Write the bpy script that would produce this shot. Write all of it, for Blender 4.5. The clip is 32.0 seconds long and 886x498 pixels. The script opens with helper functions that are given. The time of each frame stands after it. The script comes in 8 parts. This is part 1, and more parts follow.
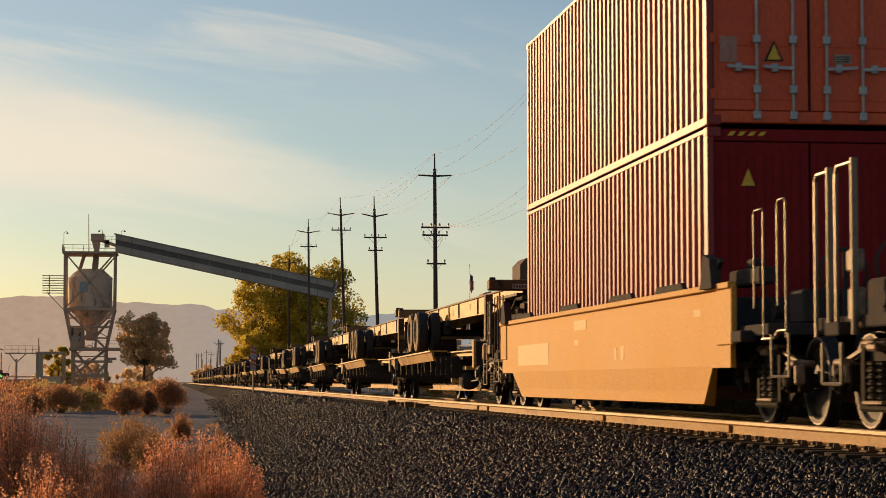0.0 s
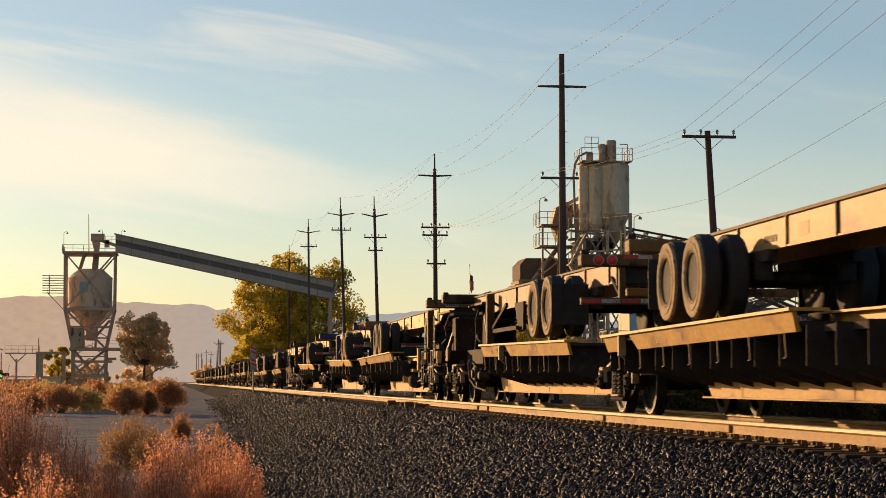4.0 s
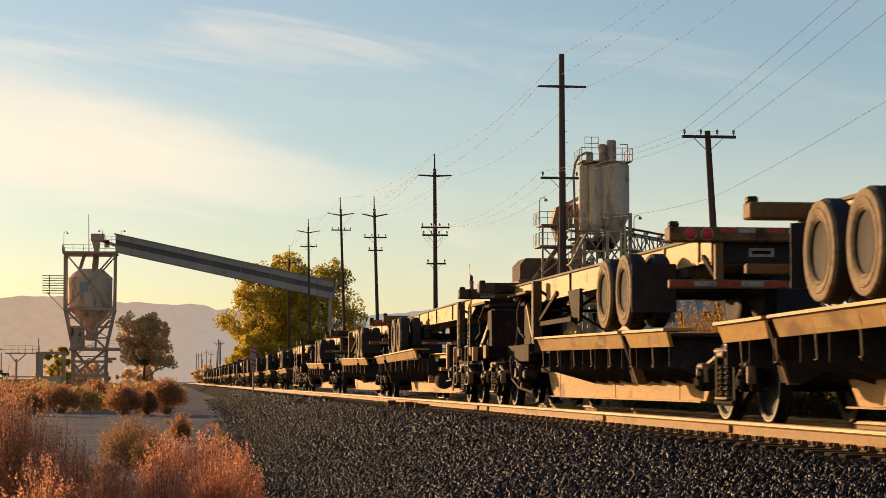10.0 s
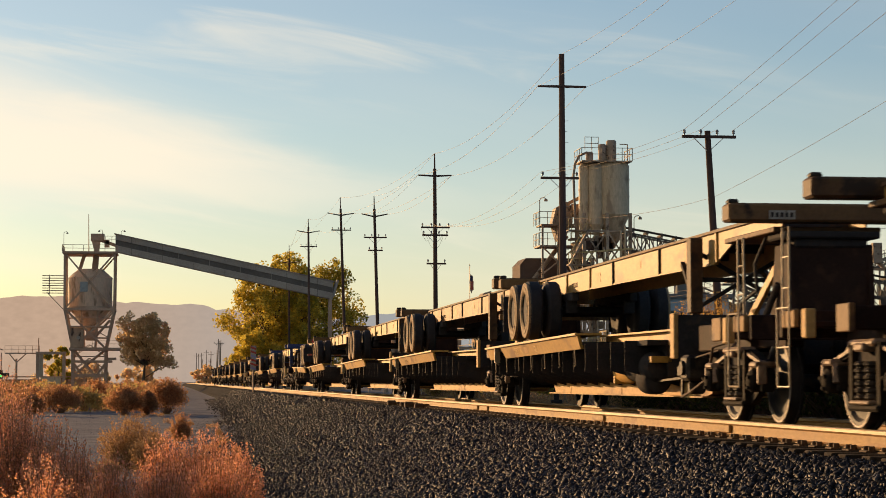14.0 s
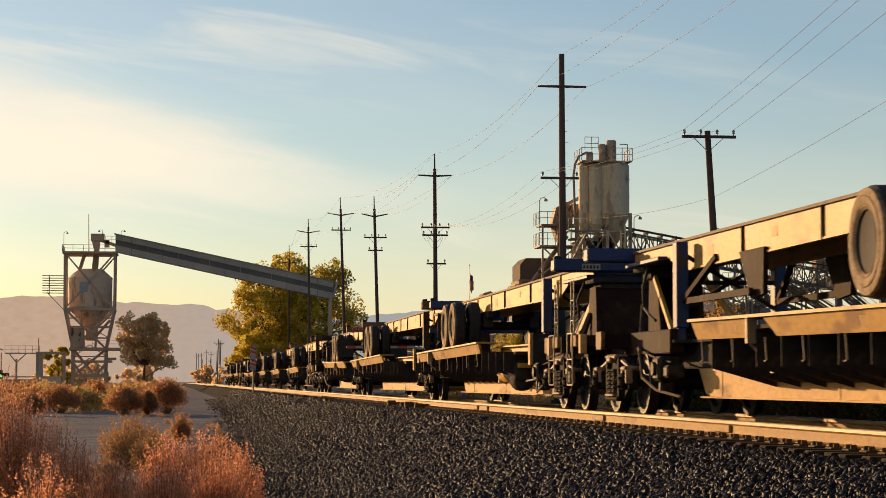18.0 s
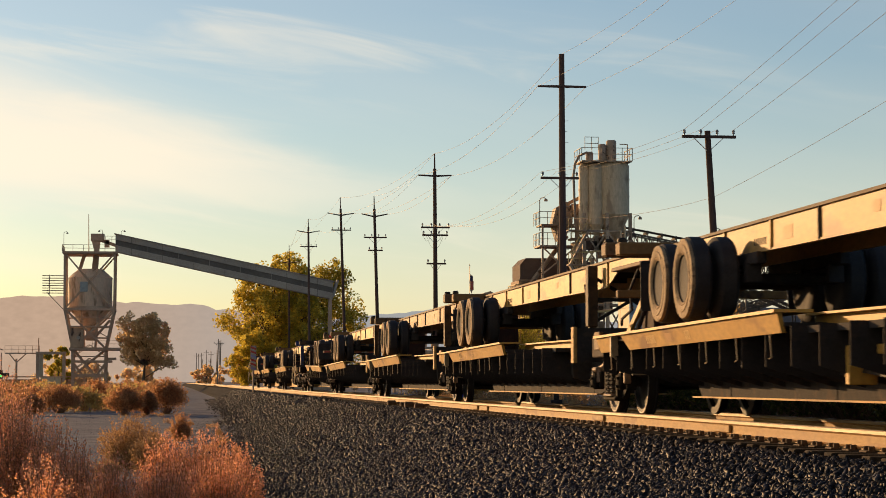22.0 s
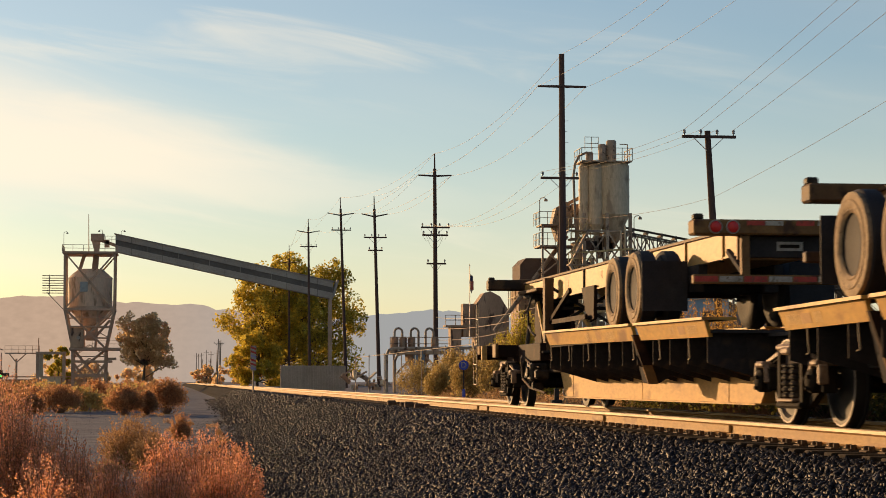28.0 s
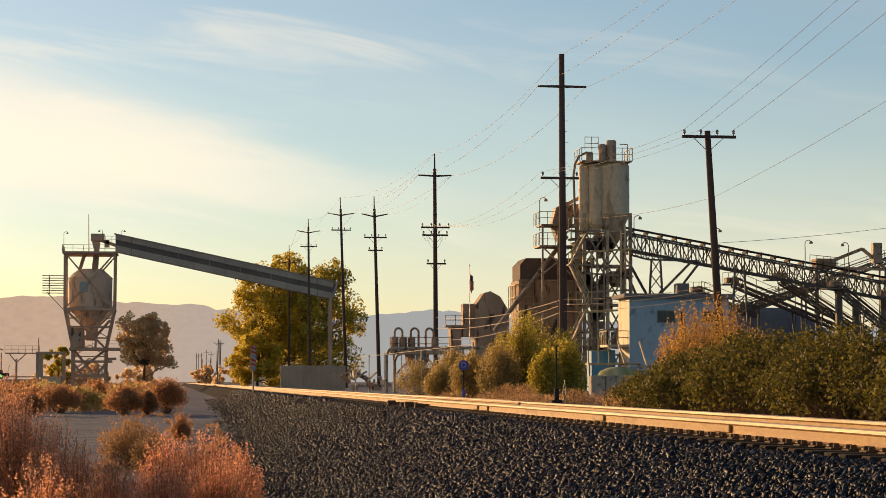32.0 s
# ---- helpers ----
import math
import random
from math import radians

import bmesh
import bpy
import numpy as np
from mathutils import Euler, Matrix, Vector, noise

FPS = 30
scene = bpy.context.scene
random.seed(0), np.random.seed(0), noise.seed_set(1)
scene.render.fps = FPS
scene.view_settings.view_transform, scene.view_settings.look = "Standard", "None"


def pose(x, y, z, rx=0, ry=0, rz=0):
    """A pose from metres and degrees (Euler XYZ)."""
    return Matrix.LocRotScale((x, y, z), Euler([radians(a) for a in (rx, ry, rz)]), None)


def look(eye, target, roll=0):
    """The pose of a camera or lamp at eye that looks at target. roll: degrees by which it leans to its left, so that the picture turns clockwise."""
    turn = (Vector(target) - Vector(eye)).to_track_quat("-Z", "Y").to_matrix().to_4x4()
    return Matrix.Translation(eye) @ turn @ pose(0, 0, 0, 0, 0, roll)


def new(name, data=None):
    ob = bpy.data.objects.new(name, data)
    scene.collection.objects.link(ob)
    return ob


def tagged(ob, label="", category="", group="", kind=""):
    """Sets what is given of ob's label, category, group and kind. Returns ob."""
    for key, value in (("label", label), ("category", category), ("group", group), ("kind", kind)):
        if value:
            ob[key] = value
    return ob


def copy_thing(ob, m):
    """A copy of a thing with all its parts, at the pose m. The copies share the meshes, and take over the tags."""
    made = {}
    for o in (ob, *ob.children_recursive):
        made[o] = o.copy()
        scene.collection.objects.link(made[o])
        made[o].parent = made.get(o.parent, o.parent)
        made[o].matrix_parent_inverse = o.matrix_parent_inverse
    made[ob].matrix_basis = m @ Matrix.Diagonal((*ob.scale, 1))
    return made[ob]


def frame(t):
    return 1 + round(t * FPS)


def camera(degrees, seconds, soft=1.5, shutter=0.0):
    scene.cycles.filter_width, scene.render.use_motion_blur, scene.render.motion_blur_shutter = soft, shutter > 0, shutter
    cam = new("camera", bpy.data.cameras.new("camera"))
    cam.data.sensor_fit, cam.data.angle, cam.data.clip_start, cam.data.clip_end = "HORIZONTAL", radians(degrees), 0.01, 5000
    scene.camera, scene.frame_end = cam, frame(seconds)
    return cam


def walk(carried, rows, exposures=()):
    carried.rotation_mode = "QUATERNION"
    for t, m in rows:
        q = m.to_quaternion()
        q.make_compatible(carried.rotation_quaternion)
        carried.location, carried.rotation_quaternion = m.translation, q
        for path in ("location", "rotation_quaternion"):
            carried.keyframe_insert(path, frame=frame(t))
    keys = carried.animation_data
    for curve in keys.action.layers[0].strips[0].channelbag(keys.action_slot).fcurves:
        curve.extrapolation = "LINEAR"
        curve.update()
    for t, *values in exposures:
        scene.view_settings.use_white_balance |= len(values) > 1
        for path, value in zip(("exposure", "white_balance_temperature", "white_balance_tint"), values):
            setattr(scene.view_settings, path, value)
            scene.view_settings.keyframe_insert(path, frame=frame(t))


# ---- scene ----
# One place, all in metres: the track runs along +y at x = 7.28, z = 0 is the dirt beside it.
FOV = 23.93
EYE = (0.0, 0.0, 1.5)
TRACK_X, RAIL_Z = 7.28, 1.05
SPEED = 19.9                      # the train's pace towards the camera, m/s
SECONDS = 32.0
cam = camera(FOV, SECONDS, soft=0.7, shutter=0.12)
AIM = pose(*EYE, 90 + 3.634, 0, -7.407)
walk(cam, [(0.0, AIM), (SECONDS, AIM)], exposures=[(0.0, -0.12, 6720, 12), (0.5, -0.11, 6720, 12), (1.0, -0.03, 6720, 12), (2.0, 0.12, 6720, 12), (29.4, 0.12, 6720, 12), (30.2, 0.18, 6720, 12), (SECONDS, 0.18, 6720, 12)])

# ---- light ----
SUN_AZ, SUN_EL = radians(-31.0), radians(9.5)     # azimuth from +y, to the left of the track


def make_world():
    """A low-sun sky with a veil of cream cirrus that thickens towards the sun."""
    world = bpy.data.worlds.new("sky")
    scene.world = world
    world.use_nodes = True
    nt = world.node_tree
    nt.nodes.clear()
    N, L = nt.nodes.new, nt.links.new

    def calc(op, a, b=None, c=None):
        n = N("ShaderNodeMath")
        n.operation = op
        for i, v in enumerate((a, b, c)):
            if v is None:
                continue
            if isinstance(v, (int, float)):
                n.inputs[i].default_value = v
            else:
                L(v, n.inputs[i])
        return n.outputs[0]

    def ease(v, lo, hi):
        n = N("ShaderNodeMapRange")
        n.interpolation_type = "SMOOTHSTEP"
        n.inputs[1].default_value, n.inputs[2].default_value = lo, hi
        L(v, n.inputs[0])
        return n.outputs[0]
    out, bg = N("ShaderNodeOutputWorld"), N("ShaderNodeBackground")
    sky = N("ShaderNodeTexSky")
    sky.sky_type, sky.sun_disc = "NISHITA", False
    sky.sun_elevation, sky.sun_rotation = SUN_EL, SUN_AZ
    sky.altitude, sky.air_density, sky.dust_density, sky.ozone_density = 200, 1.0, 0.55, 2.6
    hs = N("ShaderNodeHueSaturation")
    hs.inputs["Saturation"].default_value = 1.2
    L(sky.outputs["Color"], hs.inputs["Color"])
    tc, sp = N("ShaderNodeTexCoord"), N("ShaderNodeSeparateXYZ")
    L(tc.outputs["Generated"], sp.inputs[0])
    az = calc("MULTIPLY", calc("ARCTAN2", sp.outputs[0], sp.outputs[1]), 57.2958)
    el = calc("MULTIPLY", calc("ARCSINE", sp.outputs[2]), 57.2958)
    cb = N("ShaderNodeCombineXYZ")
    L(calc("MULTIPLY", az, 0.11), cb.inputs[0])
    L(calc("MULTIPLY", calc("ADD", el, calc("MULTIPLY", az, 0.16)), 0.75), cb.inputs[1])
    wisp, broad = N("ShaderNodeTexNoise"), N("ShaderNodeTexNoise")
    wisp.inputs["Scale"].default_value, wisp.inputs["Detail"].default_value, wisp.inputs["Roughness"].default_value = 1.1, 8, 0.55
    wisp.inputs["Distortion"].default_value = 0.6
    broad.inputs["Scale"].default_value, broad.inputs["Detail"].default_value = 0.42, 3
    L(cb.outputs[0], wisp.inputs["Vector"])
    L(cb.outputs[0], broad.inputs["Vector"])
    ragged = calc("MULTIPLY_ADD", calc("SUBTRACT", wisp.outputs["Fac"], 0.5), 3.2, calc("ADD", el, calc("MULTIPLY", az, 0.32)))
    bank = calc("MULTIPLY", calc("SUBTRACT", 1.0, ease(ragged, 5.4, 8.2)), ease(calc("MULTIPLY_ADD", wisp.outputs["Fac"], 1.2, el), 4.7, 6.6))
    low = calc("MULTIPLY", ease(wisp.outputs["Fac"], 0.44, 0.72), calc("MULTIPLY", ease(el, 2.2, 3.6), calc("SUBTRACT", 1.0, ease(el, 4.2, 5.6))))
    high = calc("MULTIPLY", ease(wisp.outputs["Fac"], 0.48, 0.75), ease(el, 6.5, 9.0))
    high = calc("MULTIPLY", high, calc("SUBTRACT", 1.0, calc("MULTIPLY", ease(az, 4.0, 18.0), 0.6)))
    thin = calc("MULTIPLY", calc("SUBTRACT", 1.0, ease(el, 7.0, 30.0)), calc("MULTIPLY_ADD", broad.outputs["Fac"], 0.26, 0.03))
    veil = calc("ADD", calc("ADD", calc("MULTIPLY", bank, 0.66), thin), calc("ADD", calc("MULTIPLY", low, 0.24), calc("MULTIPLY", high, 0.34)))
    haze = calc("MULTIPLY", calc("SUBTRACT", 1.0, ease(el, 0.5, 8.5)), calc("MULTIPLY", ease(az, 1.0, 14.0), 0.30))
    veil = calc("ADD", veil, haze)
    # ice cloud scatters forwards: the veil is bright on the sun's side of the sky and dull opposite it
    dot = N("ShaderNodeVectorMath")
    dot.operation = "DOT_PRODUCT"
    L(tc.outputs["Generated"], dot.inputs[0])
    dot.inputs[1].default_value = (math.sin(SUN_AZ) * math.cos(SUN_EL), math.cos(SUN_AZ) * math.cos(SUN_EL), math.sin(SUN_EL))
    lit = calc("MULTIPLY_ADD", ease(dot.outputs["Value"], -0.35, 0.62), 0.60, 0.40)
    tone = N("ShaderNodeVectorMath")
    tone.operation = "SCALE"
    tone.inputs[0].default_value = (9.2, 8.1, 6.3)
    L(lit, tone.inputs["Scale"])
    mix = N("ShaderNodeMix")
    mix.data_type = "RGBA"
    L(calc("MINIMUM", veil, 0.9), mix.inputs[0])
    L(hs.outputs["Color"], mix.inputs[6])
    L(tone.outputs[0], mix.inputs[7])
    bg.inputs["Strength"].default_value = 0.108
    L(mix.outputs[2], bg.inputs["Color"])
    L(bg.outputs["Background"], out.inputs["Surface"])


make_world()
sun = new("sun", bpy.data.lights.new("sun", "SUN"))
sun.data.energy, sun.data.angle, sun.data.color = 5.0, radians(0.5), (1.0, 0.60, 0.27)
sun.matrix_world = look((math.sin(SUN_AZ) * math.cos(SUN_EL), math.cos(SUN_AZ) * math.cos(SUN_EL), math.sin(SUN_EL)), (0, 0, 0))


# ---- materials ----
def surf(name, c1, c2, scale=3.0, rough=0.7, metal=0.0, bump=0.2, fine=40.0, spots=None, vary=0.0, spec=0.5, stretch=(1, 1, 1), rough2=None):
    """A worn surface: two tones mixed by broad noise, a fine grain, optional spots of a third tone, relief."""
    m = bpy.data.materials.new(name)
    m.use_nodes = True
    nt = m.node_tree
    N, L = nt.nodes.new, nt.links.new
    b = nt.nodes["Principled BSDF"]
    tc, mp = N("ShaderNodeTexCoord"), N("ShaderNodeMapping")
    mp.inputs["Scale"].default_value = stretch
    L(tc.outputs["Object"], mp.inputs["Vector"])
    n1, n2 = N("ShaderNodeTexNoise"), N("ShaderNodeTexNoise")
    n1.inputs["Scale"].default_value, n1.inputs["Detail"].default_value = scale, 6
    n2.inputs["Scale"].default_value, n2.inputs["Detail"].default_value = fine, 4
    L(mp.outputs["Vector"], n1.inputs["Vector"])
    L(mp.outputs["Vector"], n2.inputs["Vector"])
    r1 = N("ShaderNodeValToRGB")
    r1.color_ramp.elements[0].position, r1.color_ramp.elements[1].position = 0.35, 0.68
    r1.color_ramp.elements[0].color, r1.color_ramp.elements[1].color = (*c1, 1), (*c2, 1)
    L(n1.outputs["Fac"], r1.inputs["Fac"])
    col = r1.outputs["Color"]
    grain = N("ShaderNodeMix")
    grain.data_type, grain.blend_type = "RGBA", "MULTIPLY"
    gr = N("ShaderNodeValToRGB")
    gr.color_ramp.elements[0].color, gr.color_ramp.elements[1].color = (0.78, 0.78, 0.78, 1), (1.14, 1.14, 1.14, 1)
    gr.color_ramp.elements[0].position, gr.color_ramp.elements[1].position = 0.3, 0.7
    L(n2.outputs["Fac"], gr.inputs["Fac"])
    grain.inputs[0].default_value = 0.7
    L(col, grain.inputs[6])
    L(gr.outputs["Color"], grain.inputs[7])
    col = grain.outputs[2]
    if spots:
        n3, r3, mx = N("ShaderNodeTexNoise"), N("ShaderNodeValToRGB"), N("ShaderNodeMix")
        n3.inputs["Scale"].default_value, n3.inputs["Detail"].default_value = scale * 2.7, 8
        L(mp.outputs["Vector"], n3.inputs["Vector"])
        r3.color_ramp.elements[0].position, r3.color_ramp.elements[1].position = 0.56, 0.66
        L(n3.outputs["Fac"], r3.inputs["Fac"])
        mx.data_type = "RGBA"
        L(r3.outputs["Color"], mx.inputs[0])
        L(col, mx.inputs[6])
        mx.inputs[7].default_value = (*spots, 1)
        col = mx.outputs[2]
    if vary:
        oi, rr, mv = N("ShaderNodeObjectInfo"), N("ShaderNodeMapRange"), N("ShaderNodeMix")
        rr.inputs[3].default_value, rr.inputs[4].default_value = 1 - vary, 1 + vary
        L(oi.outputs["Random"], rr.inputs[0])
        cb = N("ShaderNodeCombineXYZ")
        for i in range(3):
            L(rr.outputs[0], cb.inputs[i])
        mv.data_type, mv.blend_type = "RGBA", "MULTIPLY"
        mv.inputs[0].default_value = 1
        L(col, mv.inputs[6])
        L(cb.outputs[0], mv.inputs[7])
        col = mv.outputs[2]
    L(col, b.inputs["Base Color"])
    rm = N("ShaderNodeMapRange")
    rm.inputs[3].default_value, rm.inputs[4].default_value = rough, (rough2 if rough2 is not None else min(1, rough + 0.18))
    L(n1.outputs["Fac"], rm.inputs[0])
    L(rm.outputs[0], b.inputs["Roughness"])
    b.inputs["Metallic"].default_value = metal
    b.inputs["Specular IOR Level"].default_value = spec
    if bump:
        bp = N("ShaderNodeBump")
        bp.inputs["Strength"].default_value, bp.inputs["Distance"].default_value = bump, 0.02
        L(n2.outputs["Fac"], bp.inputs["Height"])
        L(bp.outputs["Normal"], b.inputs["Normal"])
    return m


def leafy(name, c1, c2, c3=None, glow=0.35):
    """Leaves: tones by island, light passing through the blades."""
    m = bpy.data.materials.new(name)
    m.use_nodes = True
    nt = m.node_tree
    N, L = nt.nodes.new, nt.links.new
    b, out = nt.nodes["Principled BSDF"], nt.nodes["Material Output"]
    g, r = N("ShaderNodeNewGeometry"), N("ShaderNodeValToRGB")
    r.color_ramp.elements[0].color, r.color_ramp.elements[1].color = (*c1, 1), (*c2, 1)
    if c3:
        e = r.color_ramp.elements.new(0.8)
        e.color = (*c3, 1)
    L(g.outputs["Random Per Island"], r.inputs["Fac"])
    L(r.outputs["Color"], b.inputs["Base Color"])
    b.inputs["Roughness"].default_value = 0.6
    b.inputs["Specular IOR Level"].default_value = 0.25
    tr, mx = N("ShaderNodeBsdfTranslucent"), N("ShaderNodeMixShader")
    L(r.outputs["Color"], tr.inputs["Color"])
    mx.inputs[0].default_value = glow
    L(b.outputs[0], mx.inputs[1])
    L(tr.outputs[0], mx.inputs[2])
    L(mx.outputs[0], out.inputs["Surface"])
    return m


def glow(name, colour, strength):
    m = bpy.data.materials.new(name)
    m.use_nodes = True
    b = m.node_tree.nodes["Principled BSDF"]
    b.inputs["Base Color"].default_value = (*colour, 1)
    b.inputs["Emission Color"].default_value = (*colour, 1)
    b.inputs["Emission Strength"].default_value = strength
    return m


RAIL_STEEL = surf("rusty_rail", (0.33, 0.18, 0.06), (0.42, 0.25, 0.09), 1.6, 0.6, 0.0, 0.08, 30, stretch=(1, 0.25, 1), spots=(0.24, 0.12, 0.045), spec=0.3)
CLIP_STEEL = surf("dark_rusty_clip", (0.07, 0.04, 0.022), (0.13, 0.08, 0.045), 8, 0.8, 0, 0.1, 40)
RAIL_HEAD = surf("polished_rail_head", (0.26, 0.21, 0.16), (0.2, 0.16, 0.12), 8, 0.5, 1.0, 0.02, 60, stretch=(1, 0.1, 1))
TIE_CONCRETE = surf("dark_oiled_sleeper", (0.035, 0.028, 0.022), (0.075, 0.06, 0.047), 5, 0.9, 0, 0.4, 50, vary=0.25, spec=0.1)
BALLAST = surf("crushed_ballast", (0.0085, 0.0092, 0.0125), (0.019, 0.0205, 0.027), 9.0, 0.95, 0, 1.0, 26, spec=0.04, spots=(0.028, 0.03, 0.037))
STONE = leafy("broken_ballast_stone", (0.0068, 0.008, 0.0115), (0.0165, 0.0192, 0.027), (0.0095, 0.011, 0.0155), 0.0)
DIRT = surf("dry_dirt", (0.115, 0.125, 0.15), (0.20, 0.206, 0.23), 0.55, 0.95, 0, 1.0, 6, spots=(0.07, 0.076, 0.09), spec=0.06, stretch=(0.5, 1.4, 1))
YELLOW = surf("weathered_yellow_paint", (0.46, 0.24, 0.045), (0.57, 0.325, 0.068), 0.9, 0.48, 0, 0.06, 18, spots=(0.25, 0.115, 0.03), vary=0.15, spec=0.4, stretch=(1, 0.4, 1))
WELL_YELLOW = surf("faded_yellow_well", (0.58, 0.275, 0.04), (0.64, 0.32, 0.055), 0.8, 0.6, 0, 0.08, 30, vary=0.05, spec=0.25)
CHASSIS_TAN = surf("ochre_chassis_paint", (0.38, 0.205, 0.045), (0.49, 0.285, 0.07), 0.8, 0.48, 0, 0.06, 18, spots=(0.24, 0.11, 0.035), vary=0.25, spec=0.4, stretch=(1, 0.35, 1))
PATCH_TAN = surf("faded_touch_up_paint", (0.40, 0.20, 0.06), (0.46, 0.25, 0.085), 2, 0.55, 0, 0.02, 20)
CHASSIS_BROWN = surf("rusty_brown_chassis_paint", (0.20, 0.09, 0.035), (0.30, 0.15, 0.06), 0.7, 0.5, 0, 0.2, 30, spots=(0.07, 0.035, 0.02), vary=0.2, spec=0.35)
# rusty brown, deepened to paint in shade on ends facing away from the sun
END_BROWN = surf("shaded_rusty_end_beam", (0.07, 0.035, 0.016), (0.16, 0.085, 0.035), 1.4, 0.6, 0, 0.2, 30, spots=(0.035, 0.02, 0.012), vary=0.3, spec=0.25)
CHASSIS_BLUE = surf("dark_blue_chassis_paint", (0.012, 0.022, 0.085), (0.02, 0.036, 0.13), 1.2, 0.45, 0, 0.15, 30, spots=(0.05, 0.035, 0.03), vary=0.15)
BLACK_STEEL = surf("grimy_black_steel", (0.031, 0.0275, 0.0275), (0.052, 0.046, 0.045), 2.0, 0.8, 0, 0.3, 25, spots=(0.065, 0.046, 0.037), spec=0.15)
SILL = surf("dusty_ochre_sill_paint", (0.48, 0.275, 0.09), (0.60, 0.37, 0.135), 0.8, 0.6, 0, 0.08, 20, spots=(0.24, 0.12, 0.045), vary=0.08, spec=0.3, stretch=(1, 0.35, 1))
BEAM_BROWN = surf("dark_red_brown_beam_paint", (0.020, 0.010, 0.0075), (0.040, 0.019, 0.013), 1.5, 0.7, 0, 0.15, 25, spots=(0.055, 0.026, 0.015), vary=0.15, spec=0.15)
# darker than CHASSIS_TAN: the shade on the rear beams is in this paint
REAR_OCHRE = surf("dimmed_ochre_beam", (0.17, 0.088, 0.032), (0.27, 0.145, 0.05), 1.2, 0.6, 0, 0.15, 25, spots=(0.08, 0.04, 0.02), vary=0.15, spec=0.25)
CAST_STEEL = surf("cast_truck_steel", (0.008, 0.006, 0.0045), (0.065, 0.045, 0.028), 9, 0.55, 0.0, 0.5, 30, spec=0.25)
# two tones for the truck castings: dark where shaded, pale rust where sunlit
FRAME_DARK = surf("darkened_casting", (0.008, 0.0065, 0.005), (0.03, 0.021, 0.014), 8, 0.75, 0.0, 0.5, 30, spec=0.12)
PALE_CASTING = surf("rusty_pale_casting", (0.13, 0.075, 0.042), (0.36, 0.235, 0.145), 8, 0.5, 0.0, 0.4, 30, spec=0.4)
WHEEL_STEEL = surf("rolled_wheel_steel", (0.016, 0.014, 0.014), (0.030, 0.026, 0.024), 5, 0.5, 0.0, 0.1, 30, spec=0.3)
TREAD_STEEL = surf("worn_bright_rim", (0.30, 0.24, 0.19), (0.4, 0.33, 0.27), 5, 0.5, 0.2, 0.05, 30)
RUBBER = surf("dusty_rubber", (0.020, 0.019, 0.022), (0.036, 0.034, 0.036), 5, 0.7, 0, 0.2, 40, spec=0.3)
SIDEWALL = surf("dusty_tyre_sidewall", (0.23, 0.155, 0.085), (0.40, 0.285, 0.17), 5, 0.7, 0, 0.25, 40, spots=(0.15, 0.10, 0.06), spec=0.3)
RIM_PALE = surf("dusty_pale_rim", (0.33, 0.29, 0.25), (0.46, 0.41, 0.36), 4, 0.5, 0.0, 0.1, 40, spots=(0.22, 0.15, 0.11), vary=0.2)
RIM = surf("grimy_dished_rim", (0.07, 0.05, 0.04), (0.17, 0.135, 0.115), 4, 0.5, 0.0, 0.1, 40, spots=(0.09, 0.045, 0.03), vary=0.5)
GRAB_STEEL = surf("worn_glossy_grab_iron", (0.13, 0.095, 0.06), (0.20, 0.15, 0.095), 6, 0.3, 0.45, 0.05, 40, spec=0.8)
PALE_BAR = surf("worn_pale_bar", (0.30, 0.22, 0.13), (0.42, 0.32, 0.2), 6, 0.5, 0.0, 0.1, 40)
MARK_PALE = surf("faded_cream_lettering", (0.64, 0.40, 0.15), (0.70, 0.46, 0.2), 12, 0.6, 0, 0, 60, spots=(0.62, 0.38, 0.14))
CONTAINER_RED = surf("faded_red_container_paint", (0.25, 0.022, 0.018), (0.34, 0.038, 0.028), 0.8, 0.32, 0, 0.05, 30, vary=0.05, spec=0.36, stretch=(1, 1, 0.4))
CONTAINER_DOOR = surf("dull_dark_red_door_paint", (0.22, 0.012, 0.014), (0.28, 0.02, 0.02), 0.8, 0.55, 0, 0.08, 30, spec=0.12, stretch=(1, 1, 0.4))
CONTAINER_ORANGE = surf("orange_red_container_paint", (0.72, 0.085, 0.016), (0.82, 0.12, 0.024), 0.8, 0.42, 0, 0.08, 30, stretch=(1, 1, 0.4))
GALV = surf("galvanised_steel", (0.35, 0.34, 0.33), (0.48, 0.46, 0.44), 6, 0.4, 0.7, 0.1, 40)
# paler copy of WOOD_POLE: haze over the far poles is in the colour
FAR_POLE = surf("hazy_weathered_pole", (0.24, 0.18, 0.13), (0.32, 0.24, 0.18), 1.5, 0.85, 0, 0.2, 20)
WOOD_POLE = surf("creosoted_pole", (0.07, 0.04, 0.032), (0.12, 0.07, 0.055), 1.5, 0.85, 0, 0.4, 20, stretch=(1, 1, 0.1), vary=0.2)
RED_LENS = surf("red_lens", (0.66, 0.016, 0.012), (0.75, 0.03, 0.02), 10, 0.25, 0, 0, 30)
RED_TAPE = surf("red_reflective_tape", (0.40, 0.035, 0.022), (0.52, 0.06, 0.032), 8, 0.5, 0, 0, 30, spots=(0.2, 0.05, 0.03))
WHITE_TAPE = surf("dirty_white_reflective_tape", (0.30, 0.26, 0.21), (0.44, 0.39, 0.32), 8, 0.5, 0, 0, 30, spots=(0.2, 0.15, 0.1))
SIGN_YELLOW = surf("warning_yellow", (0.75, 0.45, 0.03), (0.8, 0.5, 0.05), 8, 0.5, 0, 0, 30)
